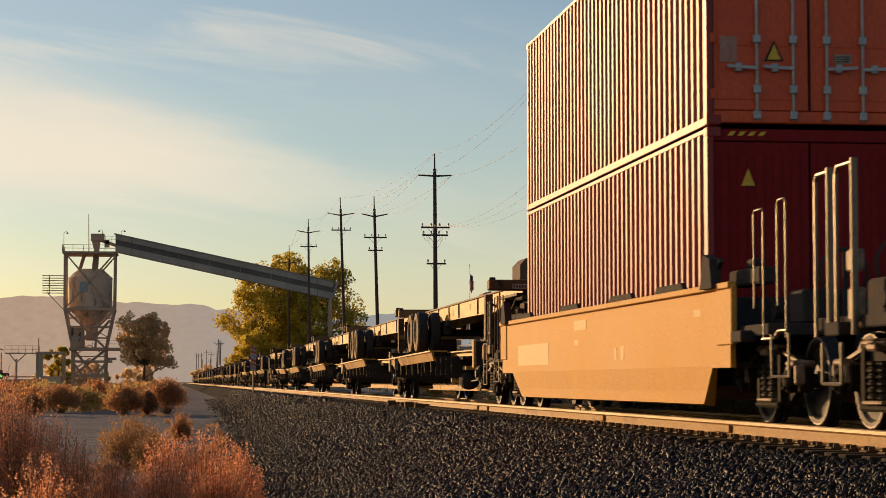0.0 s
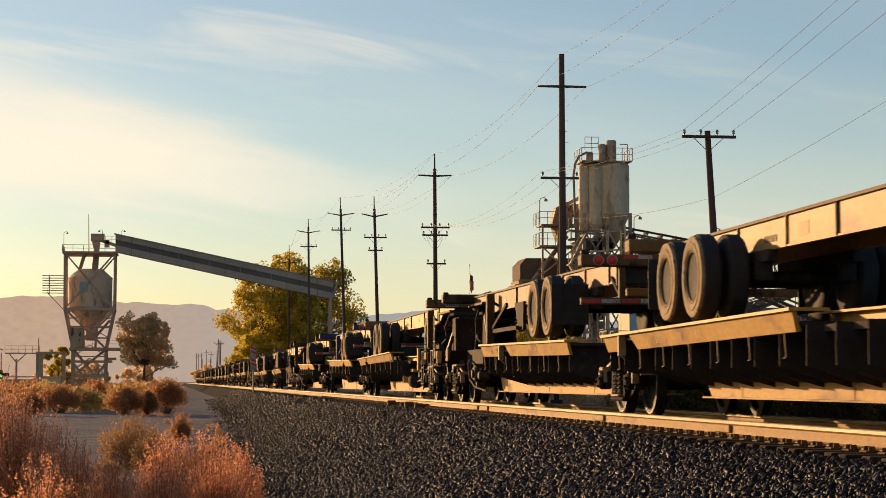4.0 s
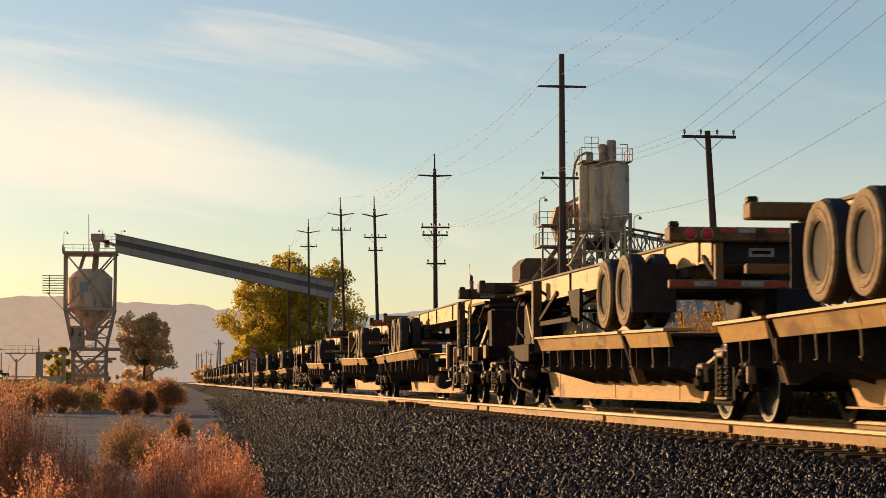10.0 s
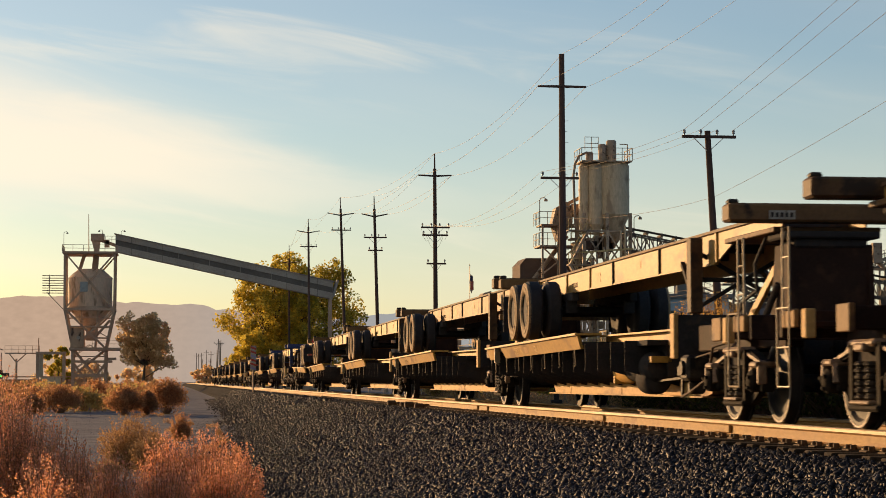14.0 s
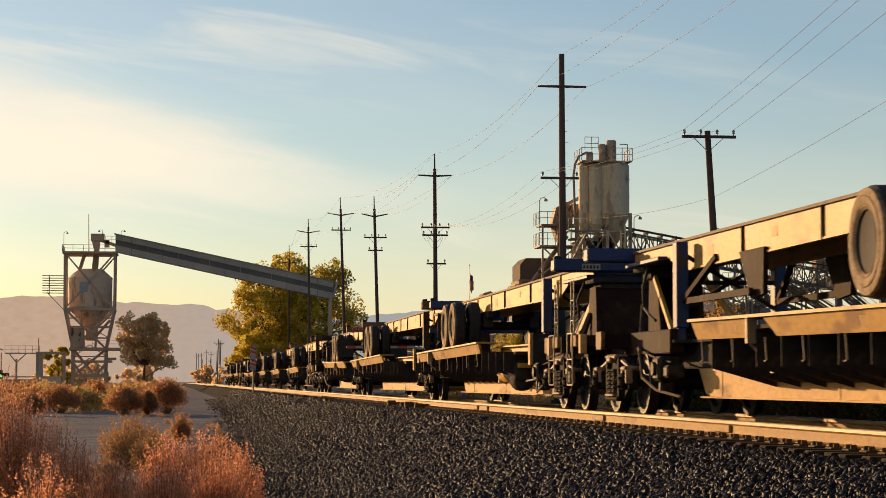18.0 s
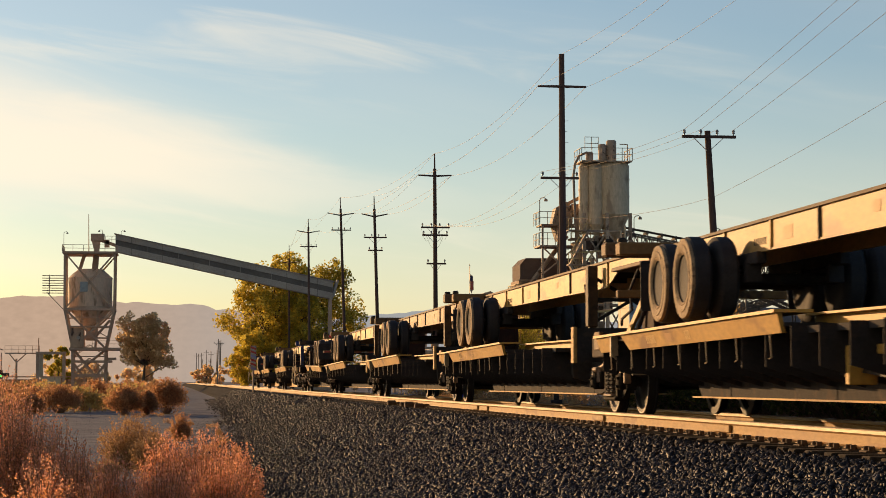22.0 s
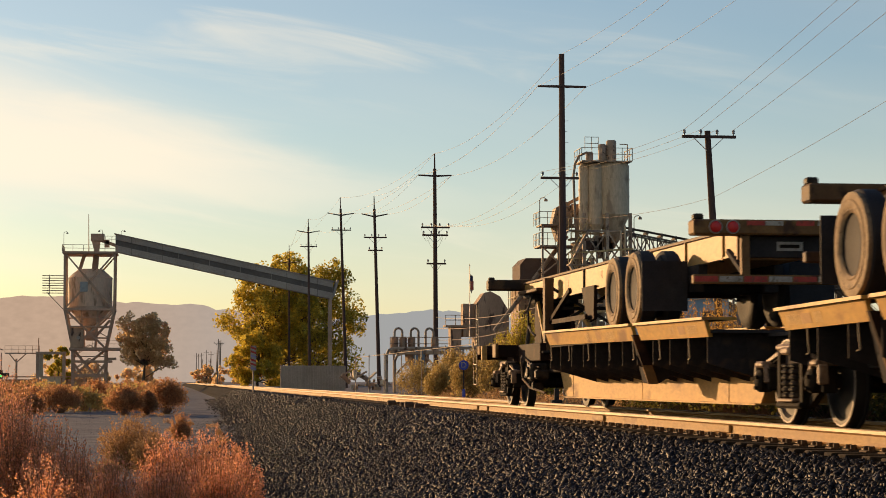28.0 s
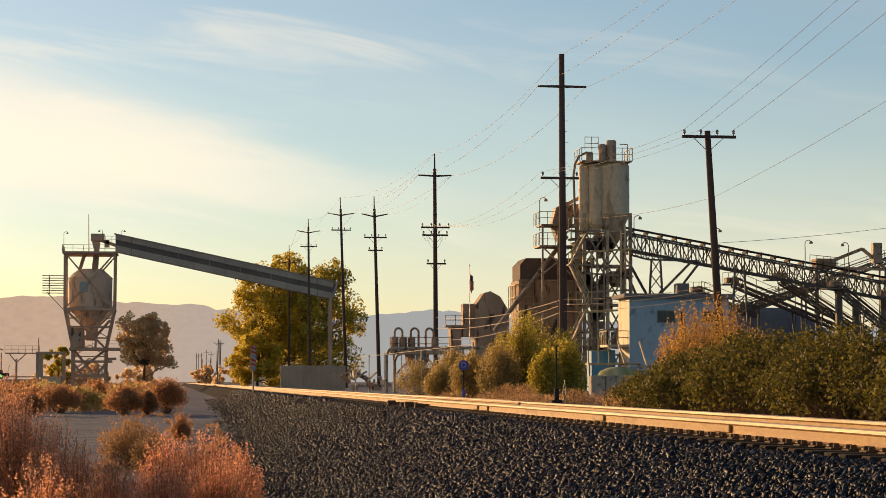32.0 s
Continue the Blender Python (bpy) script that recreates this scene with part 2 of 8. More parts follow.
STEEL_GREY = surf("dusty_plant_steel", (0.30, 0.22, 0.155), (0.45, 0.345, 0.25), 1.0, 0.6, 0.1, 0.1, 12, spots=(0.11, 0.065, 0.04), vary=0.25)
SILO_CREAM = surf("dusty_cream_silo_paint", (0.55, 0.425, 0.275), (0.67, 0.535, 0.365), 0.5, 0.6, 0, 0.1, 8, spots=(0.36, 0.26, 0.17), stretch=(1, 1, 0.3))
RUST_PANEL = surf("rust_streaked_bin_panel", (0.34, 0.215, 0.135), (0.50, 0.345, 0.225), 0.6, 0.75, 0, 0.2, 8, spots=(0.09, 0.055, 0.04), stretch=(1, 1, 0.3))
GALLERY = surf("corrugated_gallery_cladding", (0.36, 0.31, 0.26), (0.44, 0.39, 0.33), 0.3, 0.6, 0.1, 0.1, 4, vary=0.05)
GALLERY_DARK = surf("dark_gallery_window_band", (0.12, 0.105, 0.09), (0.17, 0.15, 0.13), 0.3, 0.6, 0.1, 0.1, 4)
BLUE_WALL = surf("blue_grey_painted_wall", (0.27, 0.40, 0.50), (0.34, 0.47, 0.56), 0.5, 0.75, 0, 0.1, 10, spots=(0.2, 0.27, 0.33))
ROOF_GREY = surf("grey_roof_sheet", (0.15, 0.15, 0.15), (0.22, 0.215, 0.21), 0.7, 0.8, 0, 0.2, 12)
GLASS_DARK = surf("dusty_dark_glass", (0.02, 0.03, 0.04), (0.035, 0.045, 0.055), 1, 0.12, 0, 0, 10)
GRAVEL_PILE = surf("dark_blue_grey_gravel", (0.10, 0.105, 0.118), (0.15, 0.155, 0.17), 0.4, 0.95, 0, 0.8, 3)
WIRE = surf("dull_copper_wire", (0.19, 0.13, 0.09), (0.26, 0.18, 0.125), 1, 0.6, 0.0, 0, 5)
BARK = surf("tree_bark", (0.07, 0.05, 0.035), (0.12, 0.085, 0.06), 2, 0.9, 0, 0.4, 12)
TWIG = surf("dry_twig", (0.20, 0.11, 0.06), (0.32, 0.19, 0.11), 4, 0.85, 0, 0.1, 30)
LEAF_RED = leafy("rust_red_shrub_leaf", (0.50, 0.20, 0.08), (0.97, 0.54, 0.27), (0.88, 0.44, 0.20), 0.85)
LEAF_DRY = leafy("dry_tan_shrub_leaf", (0.36, 0.20, 0.09), (0.66, 0.42, 0.20), None, 0.55)
LEAF_SPRIG = leafy("pinkish_seed_sprig", (0.60, 0.27, 0.16), (0.98, 0.60, 0.42), (0.86, 0.44, 0.29), 0.72)
LEAF_TAN = leafy("dry_orange_tan_twig_leaf", (0.42, 0.235, 0.05), (0.80, 0.47, 0.11), None, 0.65)
LEAF_GREEN = leafy("dark_green_leaf", (0.08, 0.074, 0.018), (0.27, 0.22, 0.05), (0.14, 0.122, 0.028), 0.55)
LEAF_OLIVE = leafy("yellow_green_brush_leaf", (0.26, 0.22, 0.03), (0.68, 0.54, 0.09), None, 0.65)
LEAF_YELLOW = leafy("yellowing_cottonwood_leaf", (0.40, 0.34, 0.06), (1.0, 0.76, 0.12), (0.72, 0.56, 0.09), 0.72)
# pale tone puts the distant haze into the leaf colour
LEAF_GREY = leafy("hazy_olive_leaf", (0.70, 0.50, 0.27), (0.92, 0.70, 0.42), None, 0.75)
LEAF_BROWN = leafy("dry_brown_bush_twig", (0.36, 0.175, 0.08), (0.66, 0.37, 0.18), None, 0.7)
LEAF_DULL = leafy("dull_grey_olive_leaf", (0.34, 0.25, 0.09), (0.60, 0.44, 0.17), None, 0.6)


# ---- building blocks ----
class Shape:
    """Collects boxes, prisms and tubes into one mesh."""

    def __init__(self):
        self.v, self.f = [], []

    def add(self, verts, faces):
        n = len(self.v)
        self.v += [tuple(p) for p in verts]
        self.f += [tuple(i + n for i in q) for q in faces]
        return self

    def box(self, x0, x1, y0, y1, z0, z1, b=0.0, m=None):
        if b <= 0:
            vs = [(x, y, z) for z in (z0, z1) for y in (y0, y1) for x in (x0, x1)]
            fs = [(0, 2, 3, 1), (4, 5, 7, 6), (0, 1, 5, 4), (2, 6, 7, 3), (0, 4, 6, 2), (1, 3, 7, 5)]
        else:
            vs, ix = [], {}
            for sx in (0, 1):
                for sy in (0, 1):
                    for sz in (0, 1):
                        c = ((x0, x1)[sx], (y0, y1)[sy], (z0, z1)[sz])
                        d = [b if s == 0 else -b for s in (sx, sy, sz)]
                        for ax in range(3):
                            p = [c[k] + (0 if k == ax else d[k]) for k in range(3)]
                            ix[sx, sy, sz, ax] = len(vs)
                            vs.append(tuple(p))
            fs = []
            for ax in range(3):
                o1, o2 = [(1, 2), (2, 0), (0, 1)][ax]
                for s in (0, 1):
                    q = []
                    for a, c in ((0, 0), (1, 0), (1, 1), (0, 1)):
                        k = [0, 0, 0]
                        k[ax], k[o1], k[o2] = s, a, c
                        q.append(ix[(*k, ax)])
                    fs.append(tuple(q if s else q[::-1]))
                for a in (0, 1):
                    for c in (0, 1):
                        k0, k1 = [0, 0, 0], [0, 0, 0]
                        k0[o1] = k1[o1] = a
                        k0[o2] = k1[o2] = c
                        k1[ax] = 1
                        q = [ix[(*k0, o1)], ix[(*k1, o1)], ix[(*k1, o2)], ix[(*k0, o2)]]
                        fs.append(tuple(q if a == c else q[::-1]))
            for sx in (0, 1):
                for sy in (0, 1):
                    for sz in (0, 1):
                        q = [ix[sx, sy, sz, a] for a in range(3)]
                        fs.append(tuple(q if (sx + sy + sz) % 2 else q[::-1]))
        if m is not None:
            vs = [m @ Vector(p) for p in vs]
        return self.add(vs, fs)

    def prism(self, pts, a0, a1, axis="x"):
        """A closed outline (u, w) pushed from a0 to a1 along an axis; u, w are the two other axes in order."""
        n = len(pts)

        def at(a, u, w):
            return (a, u, w) if axis == "x" else (u, a, w) if axis == "y" else (u, w, a)
        vs = [at(a0, *p) for p in pts] + [at(a1, *p) for p in pts]
        fs = [tuple(range(n))[::-1], tuple(range(n, 2 * n))] + [(i, (i + 1) % n, n + (i + 1) % n, n + i) for i in range(n)]
        return self.add(vs, fs)

    def tube(self, p0, p1, r0, r1=None, n=8, caps=True):
        r1 = r0 if r1 is None else r1
        p0, p1 = Vector(p0), Vector(p1)
        d = (p1 - p0).normalized()
        e = d.orthogonal().normalized()
        g = d.cross(e)
        vs = []
        for p, r in ((p0, r0), (p1, r1)):
            for i in range(n):
                a = 2 * math.pi * i / n
                vs.append(p + r * (math.cos(a) * e + math.sin(a) * g))
        fs = [(i, (i + 1) % n, n + (i + 1) % n, n + i) for i in range(n)]
        if caps:
            fs += [tuple(range(n))[::-1], tuple(range(n, 2 * n))]
        return self.add(vs, fs)

    def path(self, pts, r, n=5):
        """One bent tube along a line of points."""
        pts = [Vector(p) for p in pts]
        vs = []
        for i, p in enumerate(pts):
            d = (pts[min(i + 1, len(pts) - 1)] - pts[max(i - 1, 0)]).normalized()
            e = Vector((0.31, 0.87, 0.38)).cross(d).normalized()
            g = d.cross(e)
            vs += [p + r * (math.cos(2 * math.pi * k / n) * e + math.sin(2 * math.pi * k / n) * g) for k in range(n)]
        m = len(pts)
        fs = [(j * n + k, j * n + (k + 1) % n, (j + 1) * n + (k + 1) % n, (j + 1) * n + k) for j in range(m - 1) for k in range(n)]
        return self.add(vs, fs + [tuple(range(n))[::-1], tuple(range((m - 1) * n, m * n))])

    def bar(self, p0, p1, w, h=None):
        """A straight bar of rectangular section between two points."""
        h = w if h is None else h
        p0, p1 = Vector(p0), Vector(p1)
        d = (p1 - p0).normalized()
        up = Vector((0, 0, 1)) if abs(d.z) < 0.95 else Vector((0, 1, 0))
        e = d.cross(up).normalized() * (w / 2)
        g = e.normalized().cross(d).normalized() * (h / 2)
        vs = [p + s * e + t * g for p in (p0, p1) for s, t in ((-1, -1), (1, -1), (1, 1), (-1, 1))]
        return self.add(vs, [(3, 2, 1, 0), (4, 5, 6, 7), (0, 1, 5, 4), (1, 2, 6, 5), (2, 3, 7, 6), (3, 0, 4, 7)])

    def lathe(self, prof, c, axis="x", n=24, closed=False):
        """A profile (a, r) turned about an axis through c."""
        vs = []
        for a, r in prof:
            for i in range(n):
                t = 2 * math.pi * i / n
                u, w = r * math.cos(t), r * math.sin(t)
                vs.append((c[0] + a, c[1] + u, c[2] + w) if axis == "x" else (c[0] + u, c[1] + a, c[2] + w) if axis == "y" else (c[0] + u, c[1] + w, c[2] + a))
        k = len(prof)
        fs = [(j * n + i, j * n + (i + 1) % n, (j + 1) * n + (i + 1) % n, (j + 1) * n + i) for j in range(k - 1) for i in range(n)]
        if not closed:
            fs += [tuple(range(n))[::-1], tuple(range((k - 1) * n, k * n))]
        return self.add(vs, fs)

    def mesh(self, name, material):
        me = bpy.data.meshes.new(name)
        me.from_pydata(self.v, [], self.f)
        bm = bmesh.new()
        bm.from_mesh(me)
        bmesh.ops.recalc_face_normals(bm, faces=bm.faces)
        bm.to_mesh(me)
        bm.free()
        me.materials.append(material)
        return me


def smooth_mesh(me, angle=40):
    for p in me.polygons:
        p.use_smooth = True
    me.set_sharp_from_angle(angle=radians(angle))
    return me


def part(name, sh, material, parent, label="", smooth=False, loc=None):
    """One mesh object under a thing or a part."""
    me = sh.mesh(name, material) if isinstance(sh, Shape) else sh
    if smooth:
        smooth_mesh(me)
    ob = new(name, me)
    ob.parent = parent
    if loc is not None:
        ob.location = loc
    if label:
        tagged(ob, label)
    return ob


def thing(name, label, category, m=None, group="", kind=""):
    ob = tagged(new(name), label, category, group, kind)
    ob.empty_display_size = 0.1
    if m is not None:
        ob.matrix_basis = m
    return ob


def solid(name, sh, material, label="", category="", group="", kind="", smooth=False, m=None):
    """A thing of one mesh."""
    me = sh.mesh(name, material) if isinstance(sh, Shape) else sh
    if smooth:
        smooth_mesh(me)
    ob = tagged(new(name, me), label, category, group, kind)
    if m is not None:
        ob.matrix_basis = m
    return ob


def raw_mesh(name, verts, faces, material):
    """A large mesh from numpy arrays: verts (n, 3), faces (m, k)."""
    me = bpy.data.meshes.new(name)
    k = faces.shape[1]
    me.vertices.add(len(verts))
    me.vertices.foreach_set("co", np.asarray(verts, dtype=np.float32).ravel())
    me.loops.add(faces.size)
    me.loops.foreach_set("vertex_index", np.asarray(faces, dtype=np.int32).ravel())
    me.polygons.add(len(faces))
    me.polygons.foreach_set("loop_start", np.arange(0, faces.size, k, dtype=np.int32))
    me.polygons.foreach_set("loop_total", np.full(len(faces), k, dtype=np.int32))
    me.materials.append(material)
    me.update(calc_edges=True)
    me.validate()
    return me


# ---- land and track ----
def toe_x(y):
    """Where the ballast bank runs out into the dirt."""
    return float(np.interp(y, [0, 27, 75, 200, 400], [-0.6, 0.5, 2.0, 3.4, 4.0]))


def bank_z(x, y):
    """Height of the ballast bank's face at x, y."""
    t = toe_x(y)
    t += 0.5
    top, crest = 0.80, 5.45
    if x >= crest:
        return top if x < 9.2 else max(0.72, top - 0.25 * (x - 9.2))
    s = max(0.0, (x - t) / (crest - t))
    return top * (s ** 1.25)


def ground_z(x, y):
    if x > 9.0:
        return 0.72
    z = 0.05 * noise.noise((x * 0.25, y * 0.1, 0.0)) + 0.02 * noise.noise((x * 1.3, y * 0.7, 3.0))
    return z - 0.03 + 0.75 * max(0.0, min(1.0, (x - 6.2) / 2.0))


def make_ground():
    xs = [-3000, -1200, -500, -250, -120, -70, -45, -30] + [-20 + i for i in range(0, 14)] + [-6 + 0.3 * i for i in range(0, 52)] + [10, 12, 15, 20, 30, 45, 70, 120, 250, 500, 1200, 3000]
    ys = [-900, -300, -100, -30, 0, 6] + [10 + 0.6 * i for i in range(70)] + [52 + 2.5 * i for i in range(60)] + [210, 240, 280, 330, 400, 500, 650, 900, 1300, 2000, 3200, 4800]
    v = np.array([(x, y, ground_z(x, y)) for y in ys for x in xs])
    n = len(xs)
    f = np.array([(j * n + i, j * n + i + 1, (j + 1) * n + i + 1, (j + 1) * n + i) for j in range(len(ys) - 1) for i in range(n - 1)])
    tagged(new("ground", smooth_mesh(raw_mesh("ground", v, f, DIRT), 80)), "dry grey-brown dirt beside the railway, in low sun", "ground", kind="structure")


def make_bank():
    xs = [-1.6 + 0.11 * i for i in range(100)] + [9.6, 10.0, 10.6]
    ys = [-800, -200, -60, -20, 4] + [8 + 0.12 * i for i in range(300)] + [44 + 0.8 * i for i in range(100)] + [126, 140, 170, 200, 260, 320, 400, 520, 700, 900]
    v = []
    for y in ys:
        for x in xs:
            z = bank_z(x, y)
            if z > 0.07:
                z += 0.018 * noise.noise((x * 6, y * 6, 0)) + 0.03 * noise.noise((x * 1.1, y * 0.8, 7))
                z = max(z, 0.012)
            else:
                z = -0.12
            v.append((x, y, z))
    n = len(xs)
    f = np.array([(j * n + i, j * n + i + 1, (j + 1) * n + i + 1, (j + 1) * n + i) for j in range(len(ys) - 1) for i in range(n - 1)])
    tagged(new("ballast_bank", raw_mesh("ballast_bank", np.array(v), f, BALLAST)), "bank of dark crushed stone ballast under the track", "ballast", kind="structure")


def make_stones(name, label, count, area, size, rng, material, onto):
    """Loose angular stones, each a broken eight-faced piece, strewn over an area."""
    base = np.array([(1, 0, 0), (-1, 0, 0), (0, 1, 0), (0, -1, 0), (0, 0, 1), (0, 0, -1)], dtype=np.float64) * 0.62
    tris = np.array([(0, 2, 4), (2, 1, 4), (1, 3, 4), (3, 0, 4), (2, 0, 5), (1, 2, 5), (3, 1, 5), (0, 3, 5)])
    x0, x1, y0, y1, power = area
    u = rng.random(count)
    ys = y0 + (y1 - y0) * u ** power
    xs = x0 + (x1 - x0) * rng.random(count)
    keep = [i for i in range(count) if onto(xs[i], ys[i]) is not None]
    xs, ys = xs[keep], ys[keep]
    n = len(xs)
    zs = np.array([onto(x, y) for x, y in zip(xs, ys)])
    corners = base[None] + 0.34 * (rng.random((n, 6, 3)) - 0.5)
    worn = np.interp(xs - np.array([toe_x(y) for y in ys]), [0.0, 1.2, 3.4], [0.5, 0.74, 0.95])     # smaller towards the toe
    corners *= (size * worn[:, None, None] * (0.55 + 0.9 * rng.random((n, 1, 1)))) * (0.65 + 0.7 * rng.random((n, 1, 3)))
    q = rng.normal(size=(n, 4))
    q /= np.linalg.norm(q, axis=1)[:, None]
    w, a, b, c = q.T
    rot = np.stack([1 - 2 * (b * b + c * c), 2 * (a * b - c * w), 2 * (a * c + b * w), 2 * (a * b + c * w), 1 - 2 * (a * a + c * c), 2 * (b * c - a * w), 2 * (a * c - b * w), 2 * (b * c + a * w), 1 - 2 * (a * a + b * b)], 1).reshape(n, 3, 3)
    pts = np.einsum("nij,nkj->nki", rot, corners) + np.stack([xs, ys, zs + size * 0.12], 1)[:, None]
    faces = (tris[None] + 6 * np.arange(n)[:, None, None]).reshape(-1, 3)
    tagged(new(name, raw_mesh(name, pts.reshape(-1, 3), faces, material)), label, "stones", kind="stuff")


def rail_profile():
    half = [(0.076, 0.0), (0.076, 0.012), (0.02, 0.03), (0.009, 0.05), (0.009, 0.125), (0.034, 0.145)]
    return half + [(-x, z) for x, z in reversed(half)]


def make_track():
    for side, dx in (("near", -0.7525), ("far", 0.7525)):
        rail = thing("rail", "rusty brown steel rail with polished top, fixed to sleepers", "rail", pose(TRACK_X + dx, 0, RAIL_Z - 0.186), "rails of the track", "structure")
        part("rail_web", Shape().prism(rail_profile(), -760, 900, "y"), RAIL_STEEL, rail)
        head = [(-0.037, 0.145), (0.037, 0.145), (0.037, 0.176), (0.028, 0.186), (-0.028, 0.186), (-0.037, 0.176)]
        part("rail_head", Shape().prism(head, -760, 900, "y"), RAIL_HEAD, rail, "worn shiny running surface")
    bed = thing("sleepers", "dark sleepers with steel plates and clips in ballast", "sleeper", pose(TRACK_X, 0, RAIL_Z - 0.2), "", "structure")
    tie = Shape().box(-1.27, 1.27, -0.115, 0.115, -0.17, 0.0, 0.012).mesh("sleeper", TIE_CONCRETE)
    plate = Shape()
    for s in (-1, 1):
        plate.box(s * 0.7525 - 0.17, s * 0.7525 + 0.17, -0.1, 0.1, 0.0, 0.014)
        for e in (-0.11, 0.11):
            for k in (-0.07, 0.07):
                plate.box(s * 0.7525 + e - 0.03, s * 0.7525 + e + 0.03, k - 0.02, k + 0.02, 0.01, 0.055, 0.008)
    plate = plate.mesh("rail_clip", CLIP_STEEL)
    rng = random.Random(4)
    for i in range(150):
        y = 12 + i * 0.52 + rng.uniform(-0.02, 0.02)
        part("sleeper", tie, None, bed, loc=(rng.uniform(-0.03, 0.03), y, 0))
        part("rail_clip", plate, None, bed, loc=(0, y, 0))
    far = Shape()
    for i in range(400):
        y = 90 + i * 0.9
        far.box(-1.3, 1.3, y - 0.115, y + 0.115, -0.17, 0)
    tagged(part("sleeper_row", far, TIE_CONCRETE, bed), kind="stuff")


make_ground()
make_bank()
_rng = np.random.default_rng(5)
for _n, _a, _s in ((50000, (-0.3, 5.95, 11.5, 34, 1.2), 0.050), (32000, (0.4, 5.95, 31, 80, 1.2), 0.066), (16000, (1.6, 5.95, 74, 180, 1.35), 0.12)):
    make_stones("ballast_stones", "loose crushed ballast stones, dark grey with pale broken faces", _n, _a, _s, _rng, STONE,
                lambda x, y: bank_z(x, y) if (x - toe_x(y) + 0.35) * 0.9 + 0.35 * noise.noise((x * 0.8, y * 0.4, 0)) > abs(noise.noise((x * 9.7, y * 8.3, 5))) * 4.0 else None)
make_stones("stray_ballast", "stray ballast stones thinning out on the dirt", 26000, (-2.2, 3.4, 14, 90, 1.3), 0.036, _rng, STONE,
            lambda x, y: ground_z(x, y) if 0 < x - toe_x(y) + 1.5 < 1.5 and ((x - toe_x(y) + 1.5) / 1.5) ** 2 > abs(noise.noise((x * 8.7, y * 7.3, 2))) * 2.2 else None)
make_stones("dirt_pebbles", "scattered pebbles and clods on the dirt", 8000, (-7, 3.0, 16, 110, 1.2), 0.034, _rng, DIRT,
            lambda x, y: ground_z(x, y) if x < toe_x(y) + 0.2 else None)
make_track()


def make_turnout():
    """Switch parts beside the near rail: rods, blades and dark blocks."""
    t = thing("switch_parts", "dark switch rods and short guard rails at a turnout", "turnout", pose(TRACK_X, 0, RAIL_Z - 0.186), "", "structure")
    for i, (x, y) in enumerate(((-1.05, 52.6), (-1.1, 54.4), (-1.0, 56.4), (-1.15, 58.3))):
        part("switch_block", Shape().box(x - 0.12, x + 0.12, y - 0.1, y + 0.12, -0.05, 0.09 + 0.03 * (i % 2), 0.03).tube((x, y, 0.05), (x + 0.3, y + 0.3, 0.05), 0.025, n=6), CLIP_STEEL, t)
    part("switch_rod", Shape().tube((-1.2, 55.4, 0.06), (1.0, 55.4, 0.06), 0.03, n=6), BLACK_STEEL, t)
    for x, y0, y1 in ((1.25, 52, 74), (-0.45, 50, 62), (0.42, 46, 60)):
        part("guard_rail", Shape().prism([(u + x, w) for u, w in rail_profile()], y0, y1, "y").box(x - 0.035, x + 0.035, y0, y1, 0.14, 0.176, 0.006), RAIL_STEEL, t)
    for y in (31.5, 43.2, 44.6, 24.3):
        part("joint_bar", Shape().box(-0.7525 - 0.05, -0.7525 - 0.012, y - 0.4, y + 0.4, 0.04, 0.13, 0.01), RAIL_STEEL, t)


make_turnout()


